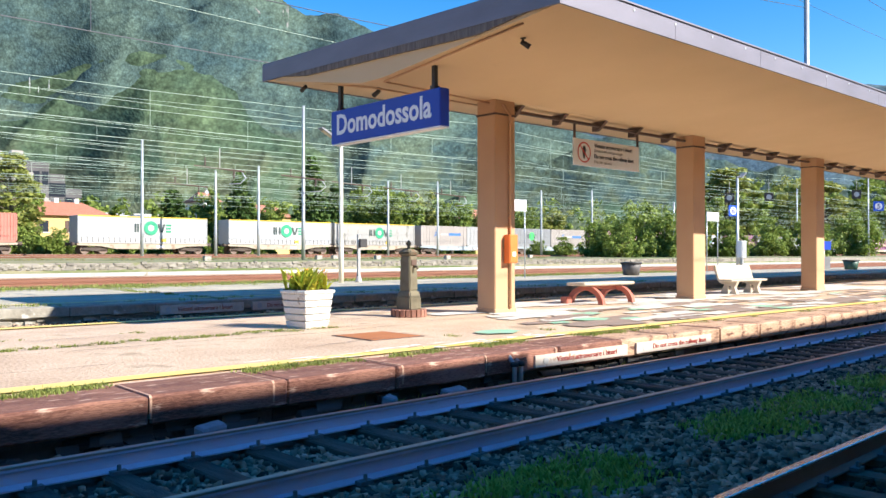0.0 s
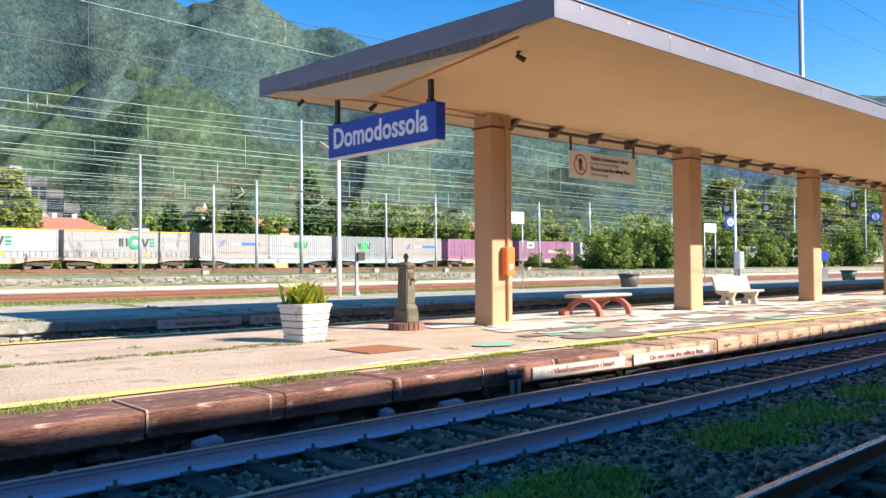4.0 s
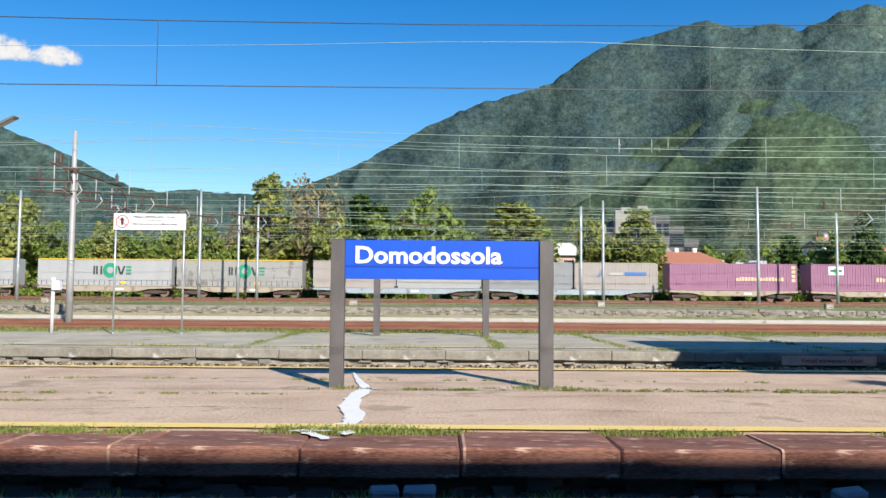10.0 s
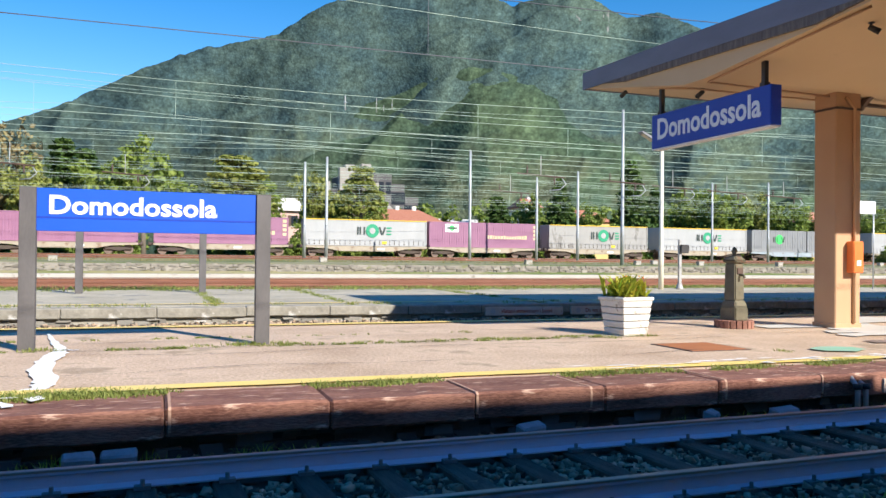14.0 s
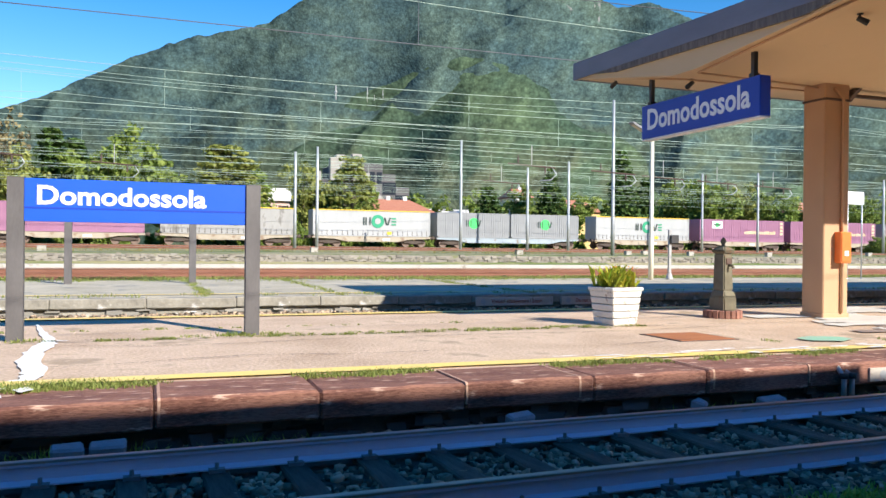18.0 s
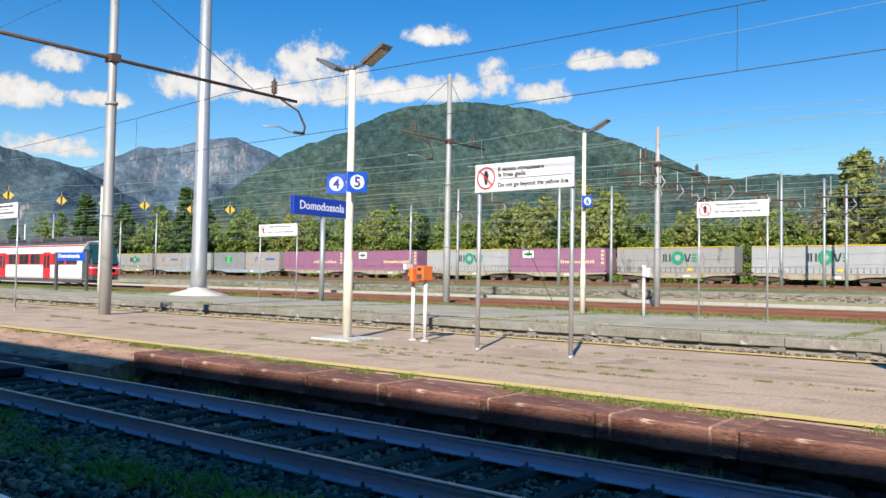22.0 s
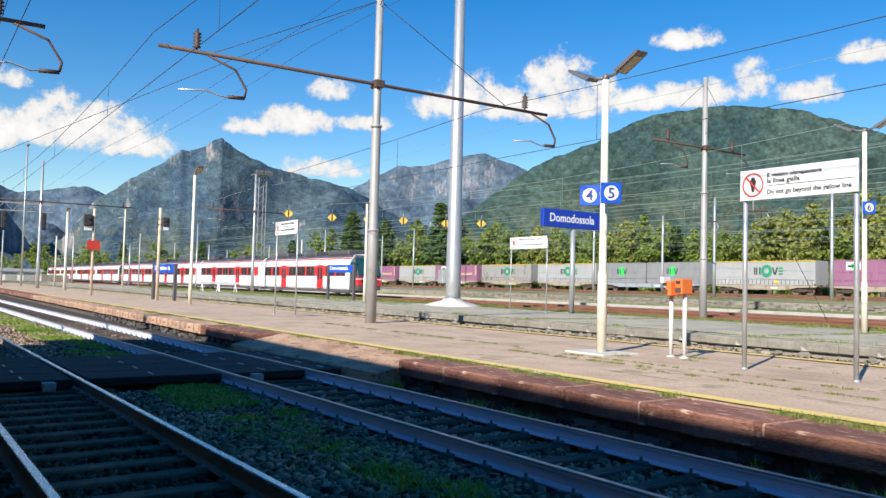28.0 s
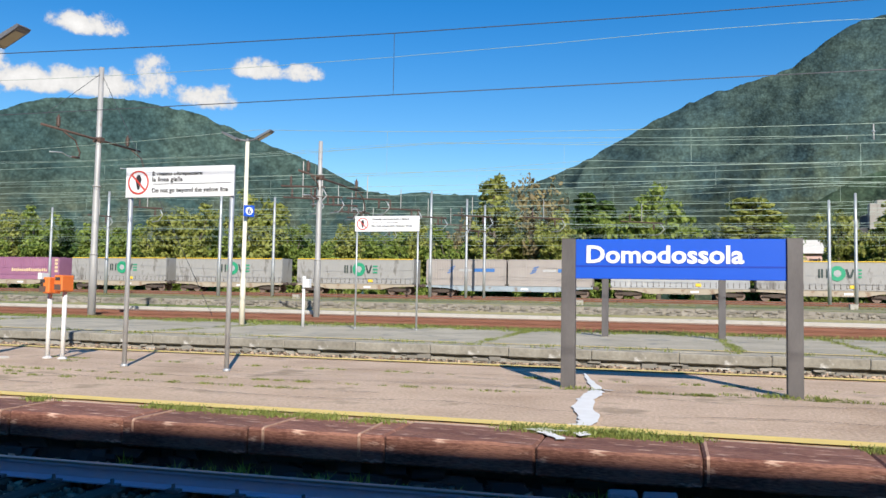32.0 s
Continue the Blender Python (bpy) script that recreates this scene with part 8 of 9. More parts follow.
# the rows behind the goods train
for row in ((32.6, 104, 5.4, "yellow", 1.0), (30.4, 110, 4.6, "broad", 1.1), (28.0, 100, 6.6, "yellow", 1.0), (26.0, 106, 4.8, "broad", 1.1), (24.2, 100, 3.6, "broad", 1.2), (22.0, 112, 4.6, "yellow", 1.1), (19.5, 104, 4.4, "broad", 1.1), (17.4, 110, 4.9, "yellow", 1.1), (15.2, 104, 4.8, "broad", 1.0), (13.6, 112, 5.6, "sparse", 0.9), (11.9, 104, 8.4, "poplar", 1.2), (10.4, 108, 5.4, "yellow", 1.0), (8.9, 106, 7.9, "sparse", 0.8), (7.4, 100, 5.8, "yellow", 1.0), (5.5, 104, 7.5, "conifer", 1.5), (4.2, 110, 6.9, "conifer", 1.6), (2.3, 100, 7.4, "broad", 1.0), (0.6, 106, 6.6, "broad", 1.0), (-1.2, 112, 4.9, "broad", 1.1), (-3.0, 104, 4.4, "broad", 1.1), (-5.4, 100, 6.7, "poplar", 2.4), (-6.8, 110, 5.2, "broad", 1.0), (-10.6, 100, 5.3, "yellow", 0.9), (-11.8, 104, 4.6, "broad", 1.0), (-13.9, 98, 6.2, "poplar", 1.7), (-14.3, 108, 4.6, "broad", 0.9), (-23.5, 100, 4.5, "conifer", 1.7), (-26.0, 104, 4.2, "broad", 1.0), (-27.9, 98, 5.7, "conifer", 1.2), (-29.3, 108, 4.0, "broad", 1.1), (-32.8, 96, 6.9, "conifer", 1.1), (-34.4, 100, 5.0, "conifer", 1.2), (-36.2, 104, 4.6, "broad", 1.1), (-38.4, 98, 4.7, "broad", 1.2), (-40.4, 104, 4.2, "yellow", 1.1), (-42.6, 98, 3.9, "broad", 1.1), (-45.0, 104, 3.6, "broad", 1.1), (-47.4, 98, 3.3, "broad", 1.2), (-49.6, 104, 3.2, "yellow", 1.1), (-61.3, 92, 5.6, "poplar", 2.6), (-59.6, 92, 4.6, "broad", 1.1), (-62.6, 88, 4.8, "broad", 1.1), (-64.2, 92, 4.4, "broad", 1.0), (-65.6, 88, 4.6, "yellow", 1.0), (-67.2, 92, 4.6, "poplar", 2.4), (-69.0, 88, 4.9, "broad", 1.1), (-71.0, 92, 4.6, "broad", 1.1), (34.5, 104, 5.2, "yellow", 1.1), (36.6, 110, 4.2, "broad", 1.1), (38.8, 104, 4.0, "broad", 1.0), (40.5, 112, 4.6, "conifer", 1.4), (42.1, 104, 4.9, "broad", 1.0), (43.6, 112, 4.4, "yellow", 1.0), (45.4, 108, 4.0, "broad", 1.1), (47.4, 112, 3.9, "broad", 1.1), (49.6, 108, 4.0, "yellow", 1.1), (51.6, 112, 4.1, "broad", 1.0), (53.6, 108, 4.4, "broad", 1.0), (55.6, 112, 5.4, "conifer", 1.3), (56.7, 104, 6.0, "conifer", 1.2), (58.6, 112, 4.4, "broad", 1.0), (60.6, 108, 4.7, "conifer", 1.3), (62.9, 104, 5.2, "conifer", 1.3), (64.6, 112, 3.6, "broad", 1.1), (67.0, 108, 3.0, "conifer", 1.2), (70.0, 112, 2.6, "broad", 1.2), (73.0, 108, 2.8, "conifer", 1.2), (75.5, 112, 2.3, "broad", 1.2), (78.0, 90, 2.4, "conifer", 1.1), (80.0, 90, 2.0, "broad", 1.2), (83.0, 60, 2.0, "broad", 1.3), (86.0, 34, 2.2, "broad", 0.9), (87.2, 26, 2.0, "yellow", 0.9)):
    tree(*row)
for row in ((-54.2, 62, 3.2, "bush", 1.0), (-55.8, 66, 3.9, "bush", 1.0), (-57.4, 62, 3.5, "bush", 1.0), (-52.9, 66, 2.7, "bush", 1.1), (-59.4, 66, 3.3, "bush", 1.0), (-61.4, 62, 2.6, "bush", 1.1), (-63.8, 66, 2.8, "bush", 1.1), (-66.2, 62, 3.0, "bush", 1.1), (-68.8, 64, 3.2, "bush", 1.1), (-50.4, 74, 1.4, "bush", 1.2), (-48.6, 78, 1.2, "bush", 1.3), (-14.6, 95, 2.4, "bush", 1.0), (-9.6, 96, 2.6, "bush", 1.0), (-20.8, 96, 2.6, "bush", 1.0), (-15.2, 96, 2.05, "bush", 1.0), (-16.5, 96, 2.05, "bush", 1.0), (-17.9, 96, 2.05, "bush", 1.0), (-19.3, 96, 2.05, "bush", 1.0), (6.5, 94, 1.6, "bush", 1.2), (9.2, 94, 1.8, "bush", 1.2), (14.5, 95, 1.7, "bush", 1.2), (18.0, 95, 1.9, "bush", 1.2)):
    tree(*row)


def woods(name, label, az0, az1, y, el, seed, count, m):
    """A far belt of trees: many leaf clumps on stems, none to be told apart."""
    rnd = random.Random(seed)
    clumps = []
    for _ in range(count):
        az = rnd.uniform(az0, az1)
        yy = y * rnd.uniform(0.96, 1.15)
        d = yy / math.cos(radians(az))
        h = 1.27 + d * math.tan(radians(el * rnd.uniform(0.55, 1.1))) - land_height(yy)
        x = -yy * math.tan(radians(az))
        for q in np.arange(0.1, 1.0, 0.11):
            wd = h * 0.30 * math.sin(math.pi * min(0.97, 0.2 + 0.75 * q))
            clumps.append((x + rnd.uniform(-wd, wd), yy + rnd.uniform(-wd, wd), land_height(yy) + h * q, h * rnd.uniform(0.08, 0.15)))
    v, f = leaf_cloud(clumps, 22, 1.0, rnd)
    tagged(new(name, arrays_mesh(name, v, f, m)), label, "woods", kind="stuff")


woods("trackside_bushes", "low bushes and brambles behind the goods line", -72, 62, 92.5, 0.95, 9, 330, M_leaf_a)
woods("far_woods", "belt of green trees behind the yard", -72, -8, 128, 3.5, 3, 150, M_leaf_a)
woods("far_woods", "belt of mixed trees behind the yard", 6, 64, 126, 3.3, 4, 150, M_leaf_b)
woods("far_woods", "belt of green trees behind the yard", 0, 60, 140, 3.5, 6, 110, M_leaf_a)
for k, (d0, az0, az1, el) in enumerate(((250, 76, 102, 1.35), (320, 64, 101, 1.25))):
    rnd = random.Random(30 + k)
    cl = []
    for _ in range(110):
        az = rnd.uniform(az0, az1)
        d = d0 * rnd.uniform(0.95, 1.2)
        h = 1.7 + d * math.tan(radians(el * rnd.uniform(0.25, 1.1)))
        x, y = -d * math.sin(radians(az)), d * math.cos(radians(az))
        for q in np.arange(0.08, 1.0, 0.13):
            wd = h * 0.26 * math.sin(math.pi * min(0.97, 0.2 + 0.75 * q))
            cl.append((x + rnd.uniform(-wd, wd), y + rnd.uniform(-wd, wd), h * q, h * rnd.uniform(0.09, 0.16)))
    v, f = leaf_cloud(cl, 26, 0.62, rnd)
    tagged(new("far_woods", arrays_mesh("far_woods", v, f, (M_leaf_a, M_leaf_b)[k])), "low trees at the end of the yard", "woods", kind="stuff")


def house(az0, az1, y, el_eave, el_ridge, wall, label, depth=9.0, chimneys=1, roof=None, hip=True):
    xa, xb = -y * math.tan(radians(az0)), -y * math.tan(radians(az1))
    x0, x1 = min(xa, xb), max(xa, xb)
    d = math.hypot((x0 + x1) / 2, y)
    z0, ze, zr = land_height(y) - 0.2, 1.27 + d * math.tan(radians(el_eave)), 1.27 + d * math.tan(radians(el_ridge))
    t = thing("house", label, "house", pose((x0 + x1) / 2, y, 0), "houses behind the yard")
    hw = (x1 - x0) / 2
    part("wall", box(BM(), -hw + 0.5, hw - 0.5, 0.5, depth - 0.5, z0, ze), wall, t)
    bm = BM()
    e = [bm.verts.new(c) for c in ((-hw, 0, ze), (hw, 0, ze), (hw, depth, ze), (-hw, depth, ze))]
    ins = hw * (0.5 if hip else 0.02)
    r = [bm.verts.new((-hw + ins, depth / 2, zr)), bm.verts.new((hw - ins, depth / 2, zr))]
    for q in ((e[0], e[1], r[1], r[0]), (e[1], e[2], r[1]), (e[2], e[3], r[0], r[1]), (e[3], e[0], r[0]), (e[3], e[2], e[1], e[0])):
        bm.faces.new(q)
    rf = part("roof", bm, roof or M_tile_red, t)
    for k in range(chimneys):
        part("chimney", box(BM(), hw * (0.35 - 0.5 * k) - 0.28, hw * (0.35 - 0.5 * k) + 0.28, depth * 0.5 - 0.28, depth * 0.5 + 0.28, zr - 0.6, zr + 0.5), M_house_pale, rf, "pale chimney")
    n = max(2, int(hw * 2 / 3.2))
    for k in range(n):
        x = -hw + (k + 0.5) * 2 * hw / n
        w = part("window", box(BM(), x - 0.5, x + 0.5, 0.44, 0.52, ze - 2.2, ze - 0.7), M_window, t, "dark window")
        part("shutter", box(BM(), x - 0.95, x - 0.52, 0.43, 0.5, ze - 2.25, ze - 0.65), M_brown_steel, w)
        part("sill", box(BM(), x - 0.6, x + 0.6, 0.38, 0.5, ze - 2.3, ze - 2.2), M_house_pale, w)


house(-15.0, -19.9, 112, 2.5, 3.5, M_house_wall, "ochre house with a red hipped tile roof behind the goods line", 10, 2)
house(-7.6, -9.9, 116, 3.15, 4.15, mat("pink_house_wall", (0.60, 0.40, 0.33), (0.66, 0.46, 0.38), 0.9, scale=0.5, grain=8, bump=0.1), "pink house with a pale roof behind the goods line", 8, 0, M_concrete, False)
house(-19.6, -24.2, 135, 2.4, 2.8, M_house_pale, "long white low building behind the trees", 10, 0, M_concrete, False)
house(-29.2, -31.6, 122, 2.6, 3.5, M_house_wall, "house with a red tile roof among trees", 9, 1)
house(-44.2, -46.4, 126, 2.3, 3.2, M_house_wall, "house with a red tile roof among trees", 9, 1)
house(-25.4, -26.8, 150, 3.6, 4.3, M_house_pale, "pale house on the slope with a red roof", 9, 1)


def works():
    """Broken concrete works at the foot of the mountain: dark blocks, pale pillars, a conveyor."""
    t = thing("concrete_works", "dark weathered concrete works with pale pillars under the mountain", "industrial building", pose(0, 0, 0))
    d = 215.0

    def at(az, el):
        return -d * math.sin(radians(az)), 1.27 + d * math.tan(radians(el))

    y = d * math.cos(radians(-14))
    for a0, a1, el in ((-10.9, -12.4, 4.7), (-12.4, -13.4, 5.7), (-13.4, -14.6, 4.9), (-14.6, -16.2, 5.9), (-16.2, -17.2, 5.2), (-17.2, -18.3, 4.3)):
        (x0, z), (x1, _) = at(a0, el), at(a1, el)
        b = part("block", box(BM(), x0, x1, y, y + 12, 0, z, 0.15), M_works, t)
        for k in range(3):
            xk = x0 + (x1 - x0) * (k + 0.5) / 3
            part("opening", box(BM(), xk - 0.7, xk + 0.7, y - 0.1, y + 0.1, z - 5.5, z - 2.2), M_window, b)
    for az, e0, e1, w in ((-12.5, 4.6, 6.2, 0.9), (-13.0, 4.6, 6.4, 1.2), (-13.6, 4.6, 6.1, 0.7), (-14.2, 4.6, 6.5, 1.3), (-11.4, 4.2, 5.2, 0.7), (-15.0, 4.0, 5.2, 0.6)):
        (x, z1), (_, z0) = at(az, e1), at(az, e0)
        part("pillar", box(BM(), x - w, x + w, y - 0.8, y + 1.4, z0, z1, 0.1), M_works_pale, t, "pale concrete pillar")
    (x0, z0), (x1, z1) = at(-14.8, 4.6), at(-17.2, 2.4)
    part("chute", prism(BM(), [(x0, z0), (x1, z1), (x1, z1 - 1.4), (x0, z0 - 1.4)], "y", y - 2.5, y - 0.5), M_works_pale, t, "sloping conveyor chute")


M_works_pale = mat("pale_weathered_concrete", (0.30, 0.27, 0.235), (0.40, 0.37, 0.33), 0.9, scale=0.3, grain=3, bump=0.3)
M_works = mat("stained_dark_concrete", (0.055, 0.053, 0.055), (0.15, 0.14, 0.135), 0.9, scale=0.25, grain=3, bump=0.4, stretch=(1, 1, 0.4), contrast=0.2)
works()


def hill_masts():
    for az, el, h, w in ((-12.7, 10.45, 34, 4.0), (-11.2, 10.3, 20, 1.2), (-14.9, 10.5, 30, 2.0), (-16.0, 10.4, 32, 1.6), (-15.4, 10.3, 22, 1.0)):
        d = 1560.0
        x, y = -d * math.sin(radians(az)), d * math.cos(radians(az))
        z = 1.27 + d * math.tan(radians(el)) - 14
        t = thing("hill_mast", "pale transmission mast on the wooded hill", "mast", pose(x, y, z), "hill masts")
        part("mast", lathe(BM(), [(w * 0.45, 0), (w * 0.25, h)], 6), M_galv_old, t)
        part("platform", lathe(BM(), [(w * 0.8, h * 0.6), (w * 0.8, h * 0.66)], 6), M_galv, t)


hill_masts()


M_duct = mat("dusty_duct_concrete", (0.40, 0.365, 0.31), (0.50, 0.46, 0.40), 0.9, scale=1, grain=12, bump=0.2, c3=(0.28, 0.25, 0.20), spot=0.6)


def stone_terrace():
    """Low stone retaining wall and cable duct before the goods line."""
    w = tagged(new("retaining_wall", to_mesh("retaining_wall", box(BM(), -300, 300, 51.0, 51.6, -0.1, 0.74), M_wall_stone)), "low weathered stone retaining wall", "wall", kind="structure")
    d = tagged(new("cable_duct", to_mesh("cable_duct", box(BM(), -300, 300, 46.9, 47.7, -0.1, 0.22, 0.02), M_duct)), "long pale concrete cable duct", "cable duct", kind="structure")
    rnd = random.Random(8)
    v, f = [], []
    quad = ((0, 3, 2, 1), (4, 5, 6, 7), (0, 1, 5, 4), (1, 2, 6, 5), (2, 3, 7, 6), (3, 0, 4, 7))
    for _ in range(3200):
        sw, h = rnd.uniform(0.08, 0.26), rnd.uniform(0.04, 0.10)
        x, z = rnd.uniform(-75, 95), rnd.uniform(0.05, 0.72)
        k = len(v)
        for sx, sy, sz in ((-1, -1, -1), (1, -1, -1), (1, 1, -1), (-1, 1, -1), (-1, -1, 1), (1, -1, 1), (1, 1, 1), (-1, 1, 1)):
            v.append((x + sx * sw * rnd.uniform(0.6, 1.1), 51.0 + sy * 0.08 * rnd.uniform(0.5, 1.2), z + sz * h * rnd.uniform(0.6, 1.1)))
        f += [tuple(k + i for i in q) for q in quad]
    bm = arrays_mesh("stone_facing", v, f, M_wall_rubble)
    tagged(part("stone_facing", bm, None, w), kind="stuff")


M_wall_rubble = island_mat("wall_rubble", (0.20, 0.18, 0.145), (0.33, 0.295, 0.24), 0.95, 0.6)
M_wall_stone = mat("weathered_wall_stone", (0.20, 0.175, 0.14), (0.36, 0.32, 0.265), 0.95, scale=0.9, grain=10, bump=0.5, c3=(0.20, 0.20, 0.10), spot=0.58)
stone_terrace()
for k, (x, y) in enumerate(((38, 58), (41, 60), (43.5, 57), (50, 55), (-6, 57), (12, 60), (27, 56), (-28, 58), (61, 58), (68, 61))):
    s = thing("concrete_marker", "small white concrete block in the trackside grass", "marker block", pose(x, y, land_height(y) - 0.05), "concrete marker blocks")
    part("block", box(BM(), -0.26, 0.26, -0.2, 0.2, 0, 0.36, 0.03), M_duct, s)
    part("cap", box(BM(), -0.29, 0.29, -0.23, 0.23, 0.36, 0.40, 0.015), M_duct, s)


def far_wall():
    """Long pale shed and wall at the far end of the yard."""
    t = thing("goods_shed", "low white goods shed at the end of the yard", "shed", pose(-226, 20, 0))
    part("wall", box(BM(), -2, 2, -1.5, 8.5, 0, 2.3), M_house_pale, t)
    part("roof", prism(BM(), [(-2.6, 2.3), (2.6, 2.3), (0, 3.0)], "y", -2.0, 9.0), M_galv_old, t)
    for k in range(2):
        part("door", box(BM(), 2.0, 2.06, 0.5 + 4 * k, 3.0 + 4 * k, 0.0, 2.0), M_galv_old, t)
    t = thing("yard_wall", "long grey-brown wall closing the end of the yard", "wall", pose(-232, 0, 0))
    part("wall", box(BM(), -0.3, 0.3, -60, 70, -0.3, 1.5), M_wall_stone, t)
    part("coping", box(BM(), -0.4, 0.4, -60, 70, 1.5, 1.65), M_concrete, t)
    for k in range(2):
        q = thing("tank_wagon", "white tank wagon parked at the end of the yard", "goods wagon", pose(-222, -6.2 + 4.6 * k, 0.0), "parked tank wagons")
        part("tank", tube(BM(), (0, -2.0, 2.0), (0, 2.0, 2.0), 1.05, 1.05, 18), M_house_pale, q)
        part("stripe", box(BM(), 1.02, 1.07, -0.9, 0.9, 1.85, 2.15), M_logo_blue, q)
        part("frame", box(BM(), -0.9, 0.9, -2.1, 2.1, 0.6, 0.9, 0.03), M_bogie, q)
        for y in (-1.5, 1.5):
            part("wheel", tube(BM(), (0.7, y, 0.30), (0.85, y, 0.30), 0.42, 0.42, 14), M_bogie, q)
    for k, (x, y, w, h) in enumerate(((-205, -30, 5, 4.2), (-240, -48, 7, 5.5))):
        q = thing("yard_cabin", "small pale railway cabin with a flat roof", "cabin", pose(x, y, 0), "yard cabins")
        part("wall", box(BM(), -w / 2, w / 2, -w / 2, w / 2, 0, h), M_house_wall if k else M_house_pale, q)
        part("roof", box(BM(), -w / 2 - 0.4, w / 2 + 0.4, -w / 2 - 0.4, w / 2 + 0.4, h, h + 0.3), M_tile_red, q)
        part("window", box(BM(), w / 2, w / 2 + 0.04, -0.8, 0.8, 1.2, 2.4), M_window, q)


far_wall()
# ---- ballast, grass ----
def ballast(name, zones, per_m2, seed, size=(0.025, 0.05), material=None, turn=0.0):
    """Broken stones over the bed; the shoulder stays clear of the rails' running faces."""
    rng = np.random.default_rng(seed)
    base = np.array([(-1, -1, -1), (1, -1, -1), (1, 1, -1), (-1, 1, -1), (-1, -1, 1), (1, -1, 1), (1, 1, 1), (-1, 1, 1)], float)
    quad = np.array([(0, 3, 2, 1), (4, 5, 6, 7), (0, 1, 5, 4), (1, 2, 6, 5), (2, 3, 7, 6), (3, 0, 4, 7)])
    allv, allf, off = [], [], 0
    for x0, x1, y0, y1, z, dens in zones:
        n = int((x1 - x0) * (y1 - y0) * per_m2 * dens)
        c = np.stack([rng.uniform(x0, x1, n), rng.uniform(y0, y1, n), np.full(n, z) + rng.uniform(-0.03, 0.018, n)], 1)
        r = rng.uniform(size[0], size[1], (n, 1, 1)) * rng.uniform(0.6, 1.25, (n, 1, 3))
        v = base[None] * r * rng.uniform(0.55, 1.0, (n, 8, 1))
        a = rng.uniform(0, 6.28, (n, 3))
        ca, sa = np.cos(a), np.sin(a)
        rz = np.zeros((n, 3, 3))
        rz[:, 0, 0], rz[:, 0, 1], rz[:, 1, 0], rz[:, 1, 1], rz[:, 2, 2] = ca[:, 0], -sa[:, 0], sa[:, 0], ca[:, 0], 1
        rx = np.zeros((n, 3, 3))
        rx[:, 0, 0], rx[:, 1, 1], rx[:, 1, 2], rx[:, 2, 1], rx[:, 2, 2] = 1, ca[:, 1], -sa[:, 1], sa[:, 1], ca[:, 1]
        v = np.einsum("nij,nkj->nki", rz @ rx, v) + c[:, None]
        allv.append(v.reshape(-1, 3))
        allf.append((quad[None] + 8 * np.arange(n)[:, None, None] + off).reshape(-1, 4))
        off += 8 * n
    v, f = np.concatenate(allv), np.concatenate(allf)
    me = bpy.data.meshes.new(name)
    me.vertices.add(len(v))
    me.vertices.foreach_set("co", v.ravel())
    me.loops.add(f.size)
    me.loops.foreach_set("vertex_index", f.ravel().astype(np.int32))
    me.polygons.add(len(f))
    me.polygons.foreach_set("loop_start", np.arange(0, f.size, 4, dtype=np.int32))
    me.update(calc_edges=True)
    me.validate()
    me.materials.append(material or M_stone)
    ob = tagged(new(name, me), "grey-brown broken stone ballast between the rails", "ballast", kind="stuff")
    ob.matrix_basis = pose(0, 0, 0, 0, 0, turn)


Z_TOP = Z_RAIL - 0.185
ballast("ballast", [
    (0.5, 26, 2.65, 4.75, Z_TOP - 0.02, 1.4), (-13.2, -2.5, 2.65, 4.75, Z_TOP - 0.02, 1.4), (-2.5, 0.5, 2.65, 4.75, Z_TOP - 0.02, 0.7),
    (-46, -17.7, 0.9, 2.65, Z_TOP - 0.02, 0.7), (-46, -17.7, 2.65, 4.7, Z_TOP - 0.02, 0.5), (-46, -17.7, 4.7, 6.3, Z_TOP - 0.05, 0.5), (26, 48, 2.6, 6.3, Z_TOP - 0.02, 0.4),
    (0.5, 26, 4.98, 6.3, Z_TOP - 0.058, 1.0), (-13.2, 0.5, 4.98, 6.3, Z_TOP - 0.058, 0.9),
    (0.5, 26, 6.6, 7.2, Z_TOP - 0.02, 0.7), (-13.2, -2.5, 6.4, 7.2, Z_TOP - 0.03, 0.7), (-2.5, 0.5, 6.5, 7.2, Z_TOP - 0.02, 0.7),
], 470, 4, (0.020, 0.044), turn=SKEW)
ballast("far_ballast", [(-40, 26, 17.7, 18.55, -0.24, 0.30)], 330, 6)
# darker stones on the near track's bed east of the crossing
ballast("track_ballast", [
    (0.5, 26, 0.16, 0.9, Z_TOP - 0.02, 1.0), (0.5, 26, 1.15, 2.4, Z_TOP - 0.05, 1.0),
    (-13.2, -2.5, 0.16, 0.9, Z_TOP - 0.02, 1.0), (-13.2, -2.5, 1.15, 2.4, Z_TOP - 0.05, 1.0),
    (-2.5, 0.5, 0.16, 0.9, Z_TOP - 0.02, 0.6), (-2.5, 0.5, 1.15, 2.4, Z_TOP - 0.05, 0.6),
], 430, 5, (0.020, 0.042), M_stone_dark, SKEW)


